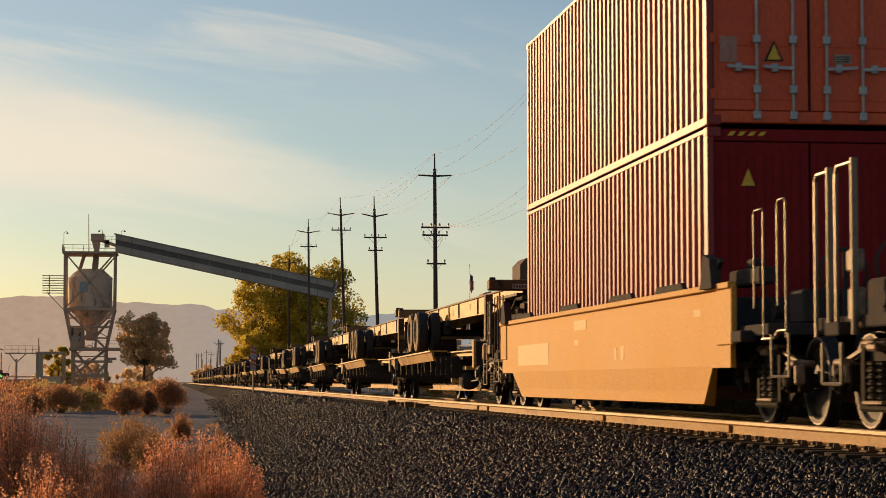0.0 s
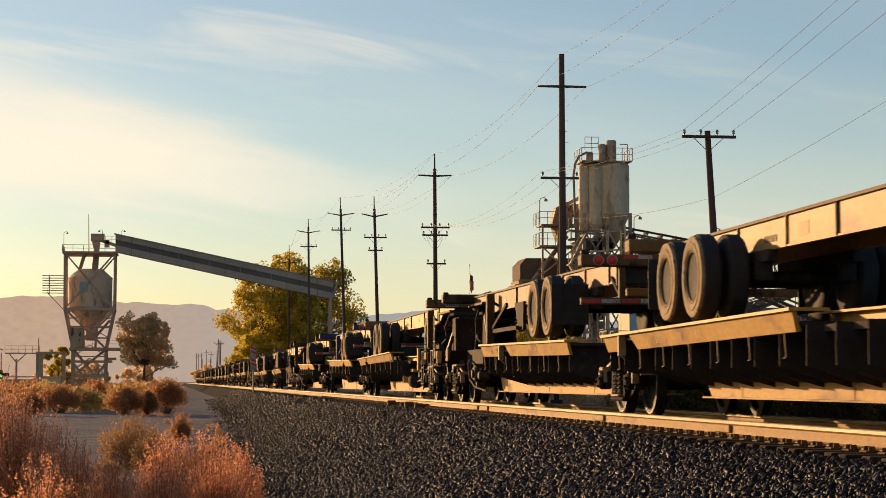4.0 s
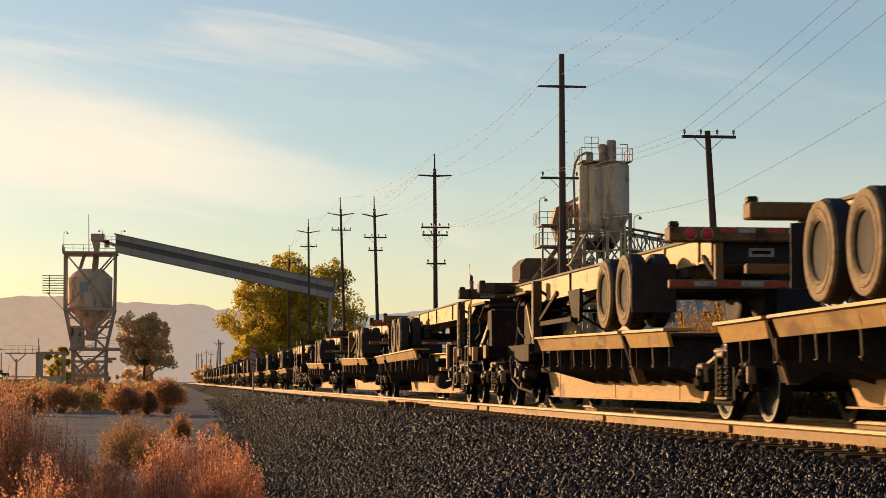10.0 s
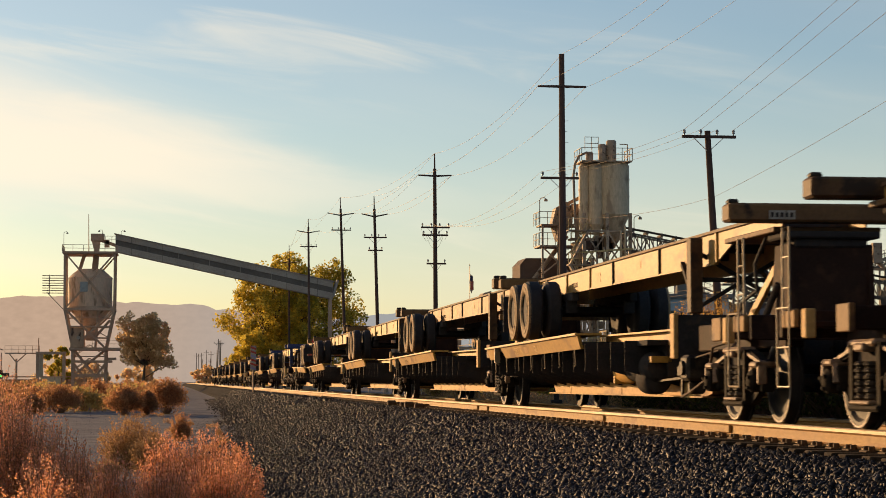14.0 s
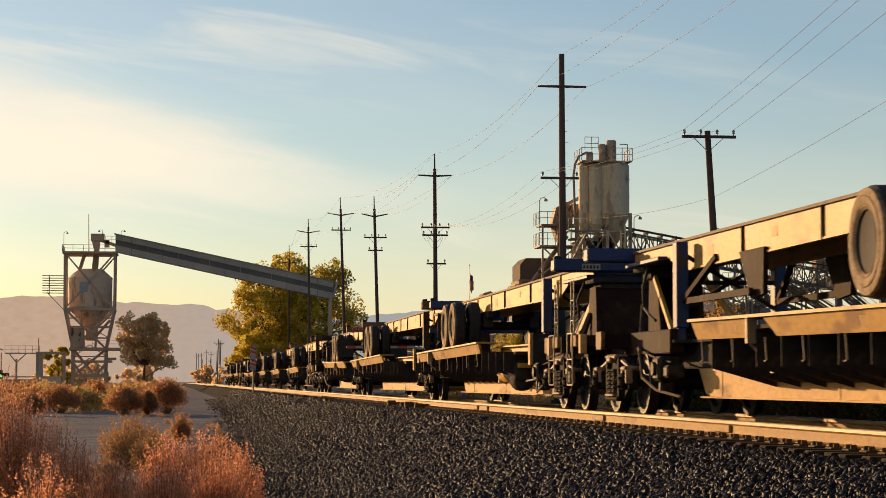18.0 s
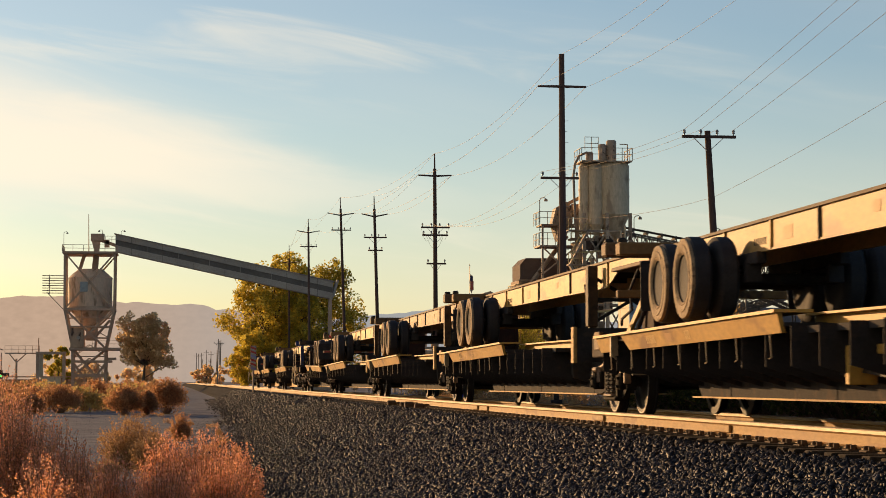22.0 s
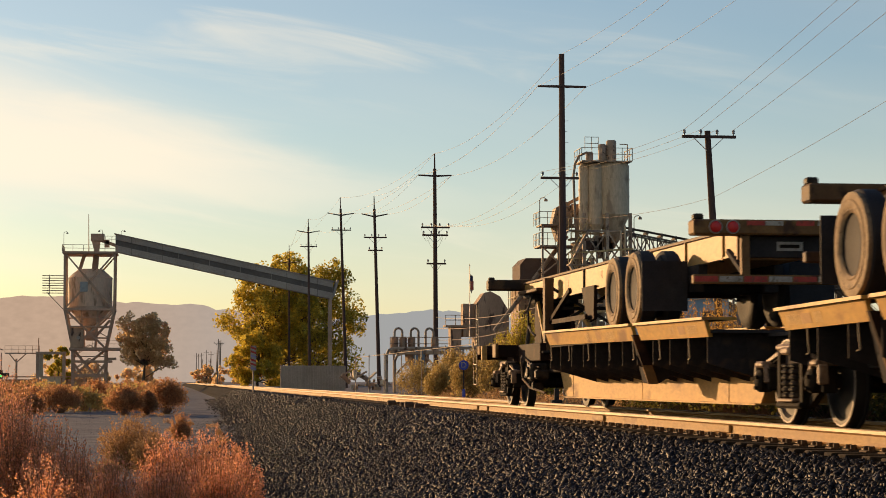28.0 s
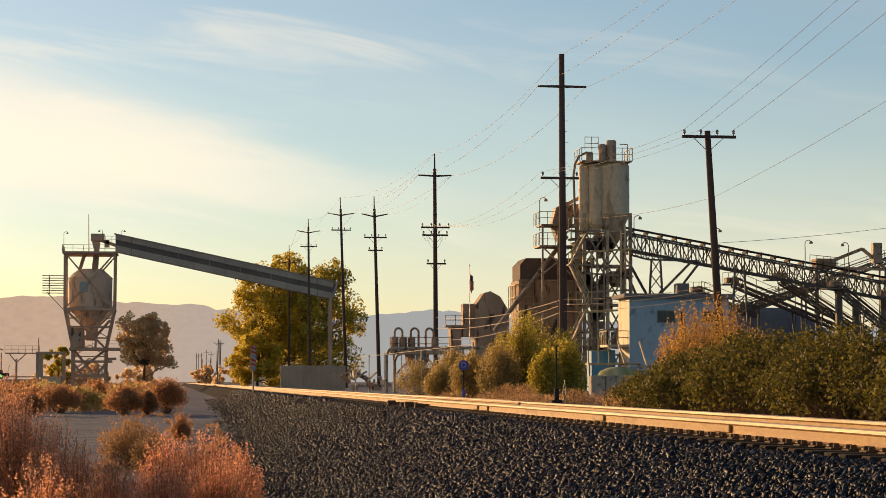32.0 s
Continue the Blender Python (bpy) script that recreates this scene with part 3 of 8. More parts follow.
# ---- the train: rail trucks, spine platforms, trailer chassis ----
# On the train +y points away from the camera; y = 0 is the front truck's centre, z = 0 the rail top.
def make_truck():
    t = thing("rail_truck", "two-axle cast steel rail truck with springs, rolling on the rails", "rail truck", None, "trucks under the train")
    for s in (-1, 1):
        x = s * 1.0
        fr = Shape()
        for k in (-1, 1):
            fr.bar((x - s * 0.05, k * 0.98, 0.50), (x - s * 0.05, k * 0.42, 0.24), 0.08, 0.08)
            fr.bar((x - s * 0.04, k * 0.98, 0.62), (x - s * 0.04, k * 0.40, 0.77), 0.10, 0.07)
            fr.bar((x, k * 0.38, 0.22), (x, k * 0.38, 0.80), 0.12, 0.09)
            fr.box(x - 0.07, x + 0.07, k * 1.09 - 0.04, k * 1.09 + 0.05, 0.34, 0.6, 0.015)
            fr.box(x - 0.07, x + 0.07, k * 0.74 - 0.045, k * 0.74 + 0.045, 0.36, 0.6, 0.015)
        fr.box(x - 0.09, x + 0.09, -0.42, 0.42, 0.18, 0.25, 0.025)
        f = part("side_frame", fr, FRAME_DARK, t)
        # sunlight on the upper casting is painted as a paler part
        arch = Shape().bar((x, -1.0, 0.64), (x, -0.3, 0.78), 0.07, 0.035).bar((x, 1.0, 0.64), (x, 0.3, 0.78), 0.07, 0.035)
        arch.box(x - 0.10, x + 0.10, -0.36, 0.36, 0.765, 0.835, 0.025).box(x - 0.13, x + 0.13, -0.16, 0.10, 0.72, 0.80, 0.02)
        for k in (-1, 1):
            arch.box(x - 0.12, x + 0.12, k * 0.93 - 0.15, k * 0.93 + 0.13, 0.60, 0.665, 0.02)
            arch.box(x + s * 0.06 - 0.05, x + s * 0.06 + 0.05, k * 1.09 - 0.05, k * 1.09 + 0.03, 0.42, 0.62, 0.015)
            arch.bar((x + s * 0.07, k * 0.80, 0.62), (x + s * 0.09, k * 0.72, 0.44), 0.05, 0.04)
        part("top_chord", arch, PALE_CASTING, f, "rusty upper casting in a sunlit tone")
        part("spring_seat", Shape().box(x - 0.08, x + 0.12 if s > 0 else x + 0.08, -0.27, 0.25, 0.245, 0.28, 0.01) if s > 0 else Shape().box(x - 0.12, x + 0.08, -0.27, 0.25, 0.245, 0.28, 0.01), PALE_CASTING, f)
        dark = Shape().box(x - 0.03 - s * 0.03, x + 0.03 - s * 0.03, -0.33, 0.33, 0.27, 0.74)
        part("spring_pocket", dark, BLACK_STEEL, f)
        for k in (-0.13, 0.13):
            prof = []
            for j in range(6):
                z = 0.285 + j * 0.06
                prof += [(z, 0.058), (z + 0.016, 0.078), (z + 0.034, 0.078), (z + 0.05, 0.058)]
            part("coil_spring", Shape().lathe(prof, (x + s * 0.03, k, 0), "z", 8), CAST_STEEL, f, smooth=True)
        for k in (-0.89, 0.89):
            cap = Shape().lathe([(0, 0.12), (s * 0.1, 0.12), (s * 0.13, 0.09), (s * 0.15, 0.035)], (x + s * 0.02, k, 0.457), "x", 14)
            for j in range(3):
                a = 2 * math.pi * j / 3 + 0.4
                cap.tube((x + s * 0.12, k + 0.07 * math.cos(a), 0.457 + 0.07 * math.sin(a)), (x + s * 0.18, k + 0.07 * math.cos(a), 0.457 + 0.07 * math.sin(a)), 0.02, n=6)
            part("bearing_cap", cap, FRAME_DARK, f, smooth=True)
    part("bolster", Shape().box(-1.0, 1.0, -0.2, 0.2, 0.42, 0.78, 0.04).box(-0.3, 0.3, -0.3, 0.3, 0.7, 0.86, 0.03), BLACK_STEEL, t)
    for k in (-0.89, 0.89):
        ax = Shape().tube((-0.95, k, 0.457), (0.95, k, 0.457), 0.075, n=10)
        ws = part("axle", ax, BLACK_STEEL, t, smooth=True)
        for s in (-1, 1):
            c = (s * 0.7525, k, 0.457)
            w = Shape().lathe([(s * 0.065, 0.10), (s * 0.055, 0.16), (s * 0.02, 0.22), (s * 0.02, 0.36), (s * 0.06, 0.39), (s * 0.062, 0.448), (-s * 0.045, 0.457), (-s * 0.05, 0.485), (-s * 0.075, 0.485), (-s * 0.078, 0.38), (-s * 0.02, 0.35), (-s * 0.02, 0.2), (-s * 0.07, 0.15), (-s * 0.07, 0.08)], c, "x", 24)
            wh = part("wheel", w, WHEEL_STEEL, ws, "dark wheel with a bright worn rim", smooth=True)
            rim = Shape().lathe([(s * 0.060, 0.425), (s * 0.0665, 0.427), (s * 0.0665, 0.446), (s * 0.060, 0.449)], c, "x", 24, True)
            part("rim_edge", rim, TREAD_STEEL, wh, "bright worn rim edge", smooth=True)
    for k in (-0.36, 0.36):
        part("brake_beam", Shape().box(-0.78, 0.78, k - 0.05, k + 0.05, 0.34, 0.46, 0.015), BLACK_STEEL, t)
    return t


def ladder(x, y, z0, z1, w=0.42, n=4, r=0.013, along="y"):
    sh = Shape()
    d = (0, w / 2, 0) if along == "y" else (w / 2, 0, 0)
    a, b = (x - d[0], y - d[1]), (x + d[0], y + d[1])
    sh.tube((*a, z0), (*a, z1), r, n=6).tube((*b, z0), (*b, z1), r, n=6)
    for i in range(n):
        z = z0 + (z1 - z0) * i / max(1, n - 1)
        sh.tube((*a, z), (*b, z), r, n=6)
    return sh


def slab(x0, x1, y0, y1, za0, za1, zb0, zb1):
    """A plank whose bottom and top run from (za0, za1) at y0 to (zb0, zb1) at y1."""
    vs = [(x0, y0, za0), (x1, y0, za0), (x1, y1, zb0), (x0, y1, zb0), (x0, y0, za1), (x1, y0, za1), (x1, y1, zb1), (x0, y1, zb1)]
    return vs, [(3, 2, 1, 0), (4, 5, 6, 7), (0, 1, 5, 4), (1, 2, 6, 5), (2, 3, 7, 6), (3, 0, 4, 7)]


def make_platform(P, kind, e, outer, drum, black=False):
    """A spine platform: hitch at y = 0, wheel shelf towards y = P. kind: its make of car; e: A hitch towards the camera, B away."""
    t = thing("spine_car_platform", "long ochre spine car platform with a yellow wheel shelf", "rail car", None, "platforms of the train")
    d = SHELVES[kind]
    length, off, brk, gap = d["length"], d["off" + e], d["break" + e], d["gap"]
    s1 = P - off
    s0 = s1 - length
    b = P - brk
    top, zb, low = d["top"], d["rib"], d["sill"]
    cs = -1 if e == "A" else 1            # the side that faces the camera
    sill_paint = BLACK_STEEL if black else SILL

    def lip_z(y):
        return top - 0.08 * (y - s0) / (s1 - s0)
    sill = Shape().box(-0.46, 0.46, -0.6, P + 0.6, 0.62, 0.98, 0.02)
    sill.box(-0.56, 0.56, -0.5, P + 0.5, 0.96, 1.0)
    # black here replaces the ochre: shade under the deck put into paint
    part("centre_sill", sill, BLACK_STEEL, t, "upper part of the spine, painted black for shade")
    belly = Shape().prism([(2.75, 0.62), (3.1, 0.30), (3.35, low), (P - 3.0, low), (P - 2.5, 0.62)], -0.5, 0.5, "x")
    deep = part("deep_sill", belly, sill_paint, t, "deep %s box sill hanging near the rails" % ("black" if black else "ochre"))
    part("sill_flange", Shape().box(-0.60, 0.60, 3.2, P - 2.9, low - 0.02, low), SILL, deep, "bottom flange with a lit edge")
    for y in (3.9, P * 0.5, P - 4.4):
        part("sill_seam", Shape().box(cs * 0.5, cs * 0.508, y - 0.03, y + 0.03, low, 0.62), sill_paint, deep)
    for s in (-1, 1):
        near = s == cs
        runs = [(s0, b - gap, 0), (b, s1, 1)] if e == "A" else [(s0, b, 1), (b + gap, s1, 2)]
        for q0, q1, cut in runs:
            z0, z1 = lip_z(q0) - 0.035, lip_z(q1) - 0.035
            h = d["band"]
            c0 = 0.3 if cut == 2 and gap > 0.4 else 0.05
            c1 = 0.3 if cut == 0 and gap > 0.4 else 0.05
            sh = Shape().add([(s * 1.26, q0 + c0, z0 - h), (s * 1.32, q0, z0), (s * 1.27, q0, z0), (s * 1.21, q0 + c0, z0 - h),
                              (s * 1.26, q1 - c1, z1 - h), (s * 1.32, q1, z1), (s * 1.27, q1, z1), (s * 1.21, q1 - c1, z1 - h)],
                             [(0, 1, 2, 3), (7, 6, 5, 4), (0, 4, 5, 1), (1, 5, 6, 2), (2, 6, 7, 3), (3, 7, 4, 0)])
            band = part("shelf_side", sh, YELLOW, t, "long yellow edge of the wheel shelf")
            if near and q1 - q0 > 2.2:
                w = 0.5 * (s * 1.32 + s * 1.26) + s * 0.003
                for a, wd, paint in ((0.62, 0.32, PATCH_TAN), (0.5, 0.24, MARK_PALE), (0.74, 0.5, MARK_PALE)):
                    y = q0 + (q1 - q0) * a
                    zm = z0 + (z1 - z0) * a - h * 0.52
                    hh = h * 0.26
                    k = s * 0.06 * hh / h
                    mark = Shape()
                    steps = 1 if paint is PATCH_TAN else int(wd / 0.07)
                    for i in range(steps):
                        ya, yb = y + wd * i / steps, y + wd * (i + (1.0 if steps == 1 else 0.55)) / steps
                        mark.add([(w - k, ya, zm - hh), (w - k, yb, zm - hh), (w + k, yb, zm + hh), (w + k, ya, zm + hh)], [(0, 1, 2, 3)])
                    part("paint_patch" if steps == 1 else "faded_mark", mark, paint, band, "ochre touch-up patch" if steps == 1 else "pale worn lettering")
        lips = [(s0 - 0.03, s1 + 0.03)] if gap > 0.4 else [(s0 - 0.03, b - gap + 0.05), (b - 0.02, s1 + 0.03)] if e == "A" else [(s0 - 0.03, b), (b + gap, s1 + 0.03)]
        for q0, q1 in lips:
            lip = Shape().add(*slab(min(s * 0.95, s * 1.36), max(s * 0.95, s * 1.36), q0, q1, lip_z(q0) - 0.033, lip_z(q0), lip_z(q1) - 0.033, lip_z(q1)))
            part("shelf_lip", lip, YELLOW, band, "pale worn top lip")
        if near:
            nk = 7
            for i in range(nk):
                y = s0 + 0.35 + (s1 - s0 - 1.2) * i / (nk - 1)
                z = lip_z(y) - d["band"] - 0.04
                hk = Shape().path([(s * 1.29, y, z), (s * 1.28, y + cs * 0.02, z - 0.23), (s * 1.28, y - cs * 0.06, z - 0.245)], 0.0085, 4)
                part("hook", hk, PALE_BAR, band)
        if d["strap"]:
            y = b - gap * 0.5 if e == "A" else b + gap * 0.5
            st = Shape()
            for f0, f1, w in ((0.0, 0.62, 0.035), (0.62, 1.0, 0.028)):
                a0, a1 = [(s * (1.34 - 0.22 * f), 1.06 - 0.64 * f) for f in (f0, f1)]
                vs = [(a0[0], y - w, a0[1]), (a0[0], y + w, a0[1]), (a0[0] - s * 0.13, y + w, a0[1]), (a0[0] - s * 0.13, y - w, a0[1]), (a1[0], y - w, a1[1]), (a1[0], y + w, a1[1]), (a1[0] - s * 0.13, y + w, a1[1]), (a1[0] - s * 0.13, y - w, a1[1])]
                fs = [(0, 1, 2, 3), (7, 6, 5, 4), (0, 4, 5, 1), (1, 5, 6, 2), (2, 6, 7, 3), (3, 7, 4, 0)]
                if f0 == 0:
                    strut = part("slanted_strut", Shape().add(vs, fs), BEAM_BROWN, t, "dark slanted strut from the shelf to the sill")
                else:
                    # the strut's sunlit lower end, put in as a paler colour
                    part("strut_foot", Shape().add(vs, fs), REAR_OCHRE, strut, "lower strut painted ochre as if sunlit")
            part("strut_gusset", Shape().prism([(s * 1.25, 1.04), (s * 1.11, 0.44), (s * 0.96, 0.43), (s * 0.6, 0.64), (s * 0.5, 1.04)], y - 0.2 - cs * 0.17, y + 0.1 - cs * 0.17, "y"), BLACK_STEEL, t)
        else:
            y = b
            part("shelf_post", Shape().box(min(s * 1.24, s * 1.34), max(s * 1.24, s * 1.34), y - 0.04, y + 0.03, lip_z(y) - 0.30, lip_z(y) - 0.03), PALE_BAR, t, "pale upright plate on the shelf edge")
            part("shelf_stay", Shape().bar((s * 1.3, y, lip_z(y) - 0.3), (s * 0.95, y - cs * 0.15, 0.55), 0.025).box(s * 0.95 - 0.1, s * 0.95 + 0.1, y - 0.12, y - 0.02, 0.54, 0.56), PALE_BAR, t)
    deck = part("shelf_deck", Shape().box(-1.24, 1.24, s0, s1, 1.0, 1.04), BLACK_STEEL, t)
    inner = 4.2 if e == "A" else s0
    if inner < s0:
        part("inner_deck", Shape().box(-1.08, 1.08, inner, s0, 0.93, 1.0), BLACK_STEEL, t)
        for s in (-1, 1):
            part("sill_band", Shape().add(*slab(min(s * 0.80, s * 0.78), max(s * 0.80, s * 0.78), 3.1, s0 + 0.4, 0.93, 1.10, 0.95, 1.12)).add(*slab(min(s * 0.74, s * 0.90), max(s * 0.74, s * 0.90), 3.1, s0 + 0.4, 1.10, 1.125, 1.12, 1.145)), YELLOW, t, "yellow upper plate beside the sill")
        plate = part("front_plate", Shape().box(-0.97, 0.97, 2.9, 3.12, 0.76, 1.29), BLACK_STEEL, t, "black upright end plate of the deck")
        for s in (-1, 1):
            part("plate_edge", Shape().box(s * 1.0 - 0.03, s * 1.0 + 0.03, 2.93, 3.14, 0.74, 1.31, 0.01), SILL, plate, "ochre edge strip")
    rib = Shape().prism([(-1.25, 1.0), (-1.25, zb + 0.21), (-0.5, zb), (0.5, zb), (1.25, zb + 0.21), (1.25, 1.0)], 0, 0.02, "y").mesh("deck_rib", BLACK_STEEL)
    part("deck_body", Shape().prism([(-0.80, 0.99), (-0.76, zb + 0.13), (-0.46, zb + 0.04), (0.46, zb + 0.04), (0.76, zb + 0.13), (0.80, 0.99)], inner + 0.1, s1 - 0.12, "y"), BLACK_STEEL, deck, "black sloping underside of the deck")
    n = int((s1 - inner - 0.2) / 0.9)
    for i in range(n + 1):
        part("deck_rib", rib, None, deck, loc=(0, s1 - 0.15 - 0.9 * i, 0))
    # body bolster over the hitch truck, brown side beam
    by = 0.45 if e == "B" and not outer else 0.0
    bolster = part("body_bolster", Shape().box(-1.2, 1.2, by - 0.15, by + 0.13, 0.92, 1.14, 0.012).box(-0.9, 0.9, by - 0.12, by + 0.12, 0.84, 0.93), BEAM_BROWN, t, "brown cross beam over the truck")
    for s in (-1, 1):
        part("beam_end", Shape().box(min(s * 1.2, s * 1.26), max(s * 1.2, s * 1.26), by - 0.17, by + 0.2, 0.9, 1.16, 0.01), REAR_OCHRE, bolster, "ochre end plate")
    part("end_girder", Shape().box(-0.85, 0.85, P - 0.28, P + 0.28, 0.92, 1.02, 0.02), BLACK_STEEL, t)
    for s in (-1, 1):
        part("side_beam", Shape().box(min(s * 0.62, s * 0.82), max(s * 0.62, s * 0.82), -1.2 if outer else 0.9, 2.5, 0.82, 1.14, 0.015), BEAM_BROWN, t, "rusty brown side beam")
    # hitch stand that carries the trailer's nose
    hy = 0.05 if e == "A" else -0.55 if outer else 0.95
    hw = 0.46 if e == "A" else 0.3
    hs = part("hitch_head", Shape().box(-0.55, 0.55, hy - 0.35, hy + 0.35, 2.04, 2.12, 0.02).box(-0.42, 0.42, hy - 0.28, hy + 0.28, 1.94, 2.05, 0.02), BLACK_STEEL, t)
    tower = Shape()
    for s in (-1, 1):
        tower.prism([(hy - 0.34, 1.0), (hy + 0.5, 1.0), (hy + 0.24, 1.98), (hy - 0.24, 1.98)], s * hw - 0.03, s * hw + 0.03, "x")
    tower.box(-hw, hw, hy - 0.25, hy - 0.19, 1.02, 1.96)
    part("hitch_tower", tower, BEAM_BROWN, hs, "dark tapered hitch stand")
    part("hitch_base", Shape().box(-0.7, 0.7, hy - 0.45, hy + 0.6, 0.99, 1.06, 0.01), BLACK_STEEL, hs)
    for s in (-1, 1):
        part("hitch_brace", Shape().bar((s * 0.52, 1.5, 1.05), (s * 0.36, hy + 0.25, 1.95), 0.05, 0.09), YELLOW, hs)
    part("hitch_ram", Shape().tube((cs * 0.6, hy + 0.4, 1.1), (cs * 0.5, hy + 0.1, 1.55), 0.04, n=8), BLACK_STEEL, hs)
    part("hitch_hose", Shape().path([(cs * 0.5, hy + 0.5, 2.15), (cs * 0.62, hy + 0.62, 1.8), (cs * 0.6, hy + 0.6, 1.5), (cs * 0.64, hy + 1.1, 1.38), (cs * 0.6, hy + 1.3, 1.3)], 0.022, 6), RUBBER, hs)
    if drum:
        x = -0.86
        # shade on the tank is painted: black body, ochre only where sunlit
        dd = part("air_reservoir", Shape().lathe([(0, 0.05), (0.03, 0.16), (0.1, 0.205), (1.3, 0.205)], (x, 4.4, 0.65), "y", 22), BLACK_STEEL, t, "drum-shaped air tank under the sill, black along its shaded length", smooth=True)
        part("tank_end", Shape().lathe([(0, 0.2), (0.01, 0.215), (0.75, 0.215), (0.82, 0.17), (0.85, 0.05)], (x, 5.7, 0.65), "y", 22), YELLOW, dd, "sunlit end of the tank, painted ochre", smooth=True)
        for k in (0.5, 1.7):
            part("tank_strap", Shape().box(x - 0.1, -0.45, 4.4 + k, 4.46 + k, 0.86, 0.92), BLACK_STEEL, dd)
    if outer:
        # coupler end: end platform, ladders, hand rail, buffer sill and coupler
        part("end_platform", Shape().box(-1.3, 1.3, -1.62, -0.95, 0.97, 1.03, 0.01).box(-1.34, 1.34, -1.7, -1.6, 0.88, 1.14, 0.01), BEAM_BROWN, t)
        es = part("end_sill", Shape().box(-1.32, 1.32, -1.5, -1.25, 0.98, 1.14, 0.012), BEAM_BROWN, t, "dark brown end sill")
        for s in (-1, 1):
            part("sill_end", Shape().box(min(s * 1.32, s * 1.37), max(s * 1.32, s * 1.37), -1.52, -1.1, 0.97, 1.15, 0.01), REAR_OCHRE, es, "ochre end plate")
        for s in (-1, 1):
            part("corner_bracket", Shape().box(s * 1.33 - 0.05, s * 1.33 + 0.05, -0.85, -0.7, 0.86, 1.14, 0.012), SILL, t)
            part("ladder", ladder(s * 1.42, -1.3, 0.40, 1.16, 0.40, 3, 0.011), PALE_BAR, t)
            part("hand_rail", Shape().path([(s * 1.36, -1.50, 1.10), (s * 1.36, -1.50, 1.95), (s * 1.36, -1.28, 1.95), (s * 1.36, -1.28, 1.10)], 0.012, 6).tube((s * 1.36, -1.50, 1.36), (s * 1.36, -1.28, 1.36), 0.01, n=5).tube((s * 1.36, -1.50, 1.66), (s * 1.36, -1.28, 1.66), 0.01, n=5), PALE_BAR, t)
        x = cs * 0.86
        if e == "A":
            part("gear_bracket", Shape().box(x - 0.14, x + 0.14, 4.3, 6.7, 0.70, 0.79, 0.01).box(x - 0.14, x + 0.14, 6.6, 6.7, 0.42, 0.71, 0.01), YELLOW, t, "ochre bracket over the brake cylinder")
            cy = part("brake_cylinder", Shape().lathe([(0, 0.03), (0.04, 0.17), (0.10, 0.2), (0.5, 0.2), (0.56, 0.12), (0.62, 0.04), (1.1, 0.03)], (x, 4.5, 0.48), "y", 16), BLACK_STEEL, t, "round black brake cylinder", smooth=True)
            part("brake_lever", Shape().bar((x, 3.2, 0.28), (x, 3.1, 0.74), 0.03, 0.07).bar((x, 3.15, 0.5), (x, 4.5, 0.46), 0.03).bar((x, 5.1, 0.45), (x, 6.6, 0.55), 0.03), CAST_STEEL, cy, "grimy steel levers and rods")
        part("valve_body", Shape().box(x - 0.16, x + 0.16, 2.3, 2.65, 0.46, 0.78, 0.04).box(x - 0.1, x + 0.1, 2.4, 2.55, 0.3, 0.46, 0.03).tube((x + cs * 0.2, 2.47, 0.62), (x, 2.47, 0.62), 0.09, n=10).box(x - 0.12, x + 0.12, 2.75, 3.0, 0.5, 0.66, 0.03), CAST_STEEL, t)
        pipes = Shape().path([(x, 0.8, 0.92), (x + cs * 0.1, 1.3, 0.86), (x + cs * 0.10, 1.5, 0.5), (x + cs * 0.1, 2.3, 0.34), (x, 3.2, 0.26)], 0.02, 6)
        pipes.path([(x, 1.4, 0.82), (x + cs * 0.05, 2.1, 0.76), (x + cs * 0.05, 2.9, 0.70)], 0.014, 5)
        part("air_line", pipes, CLIP_STEEL, t, "bent brown air pipes")
        part("coupler", Shape().box(-0.12, 0.12, -2.0, -0.6, 0.72, 0.92, 0.03).box(-0.2, 0.2, -2.2, -1.85, 0.66, 0.98, 0.05), CAST_STEEL, t)
        part("air_hose", Shape().path([(-0.35, -1.3, 0.8), (-0.4, -1.7, 0.5), (-0.3, -2.0, 0.42)], 0.03, 6), RUBBER, t)
    return t


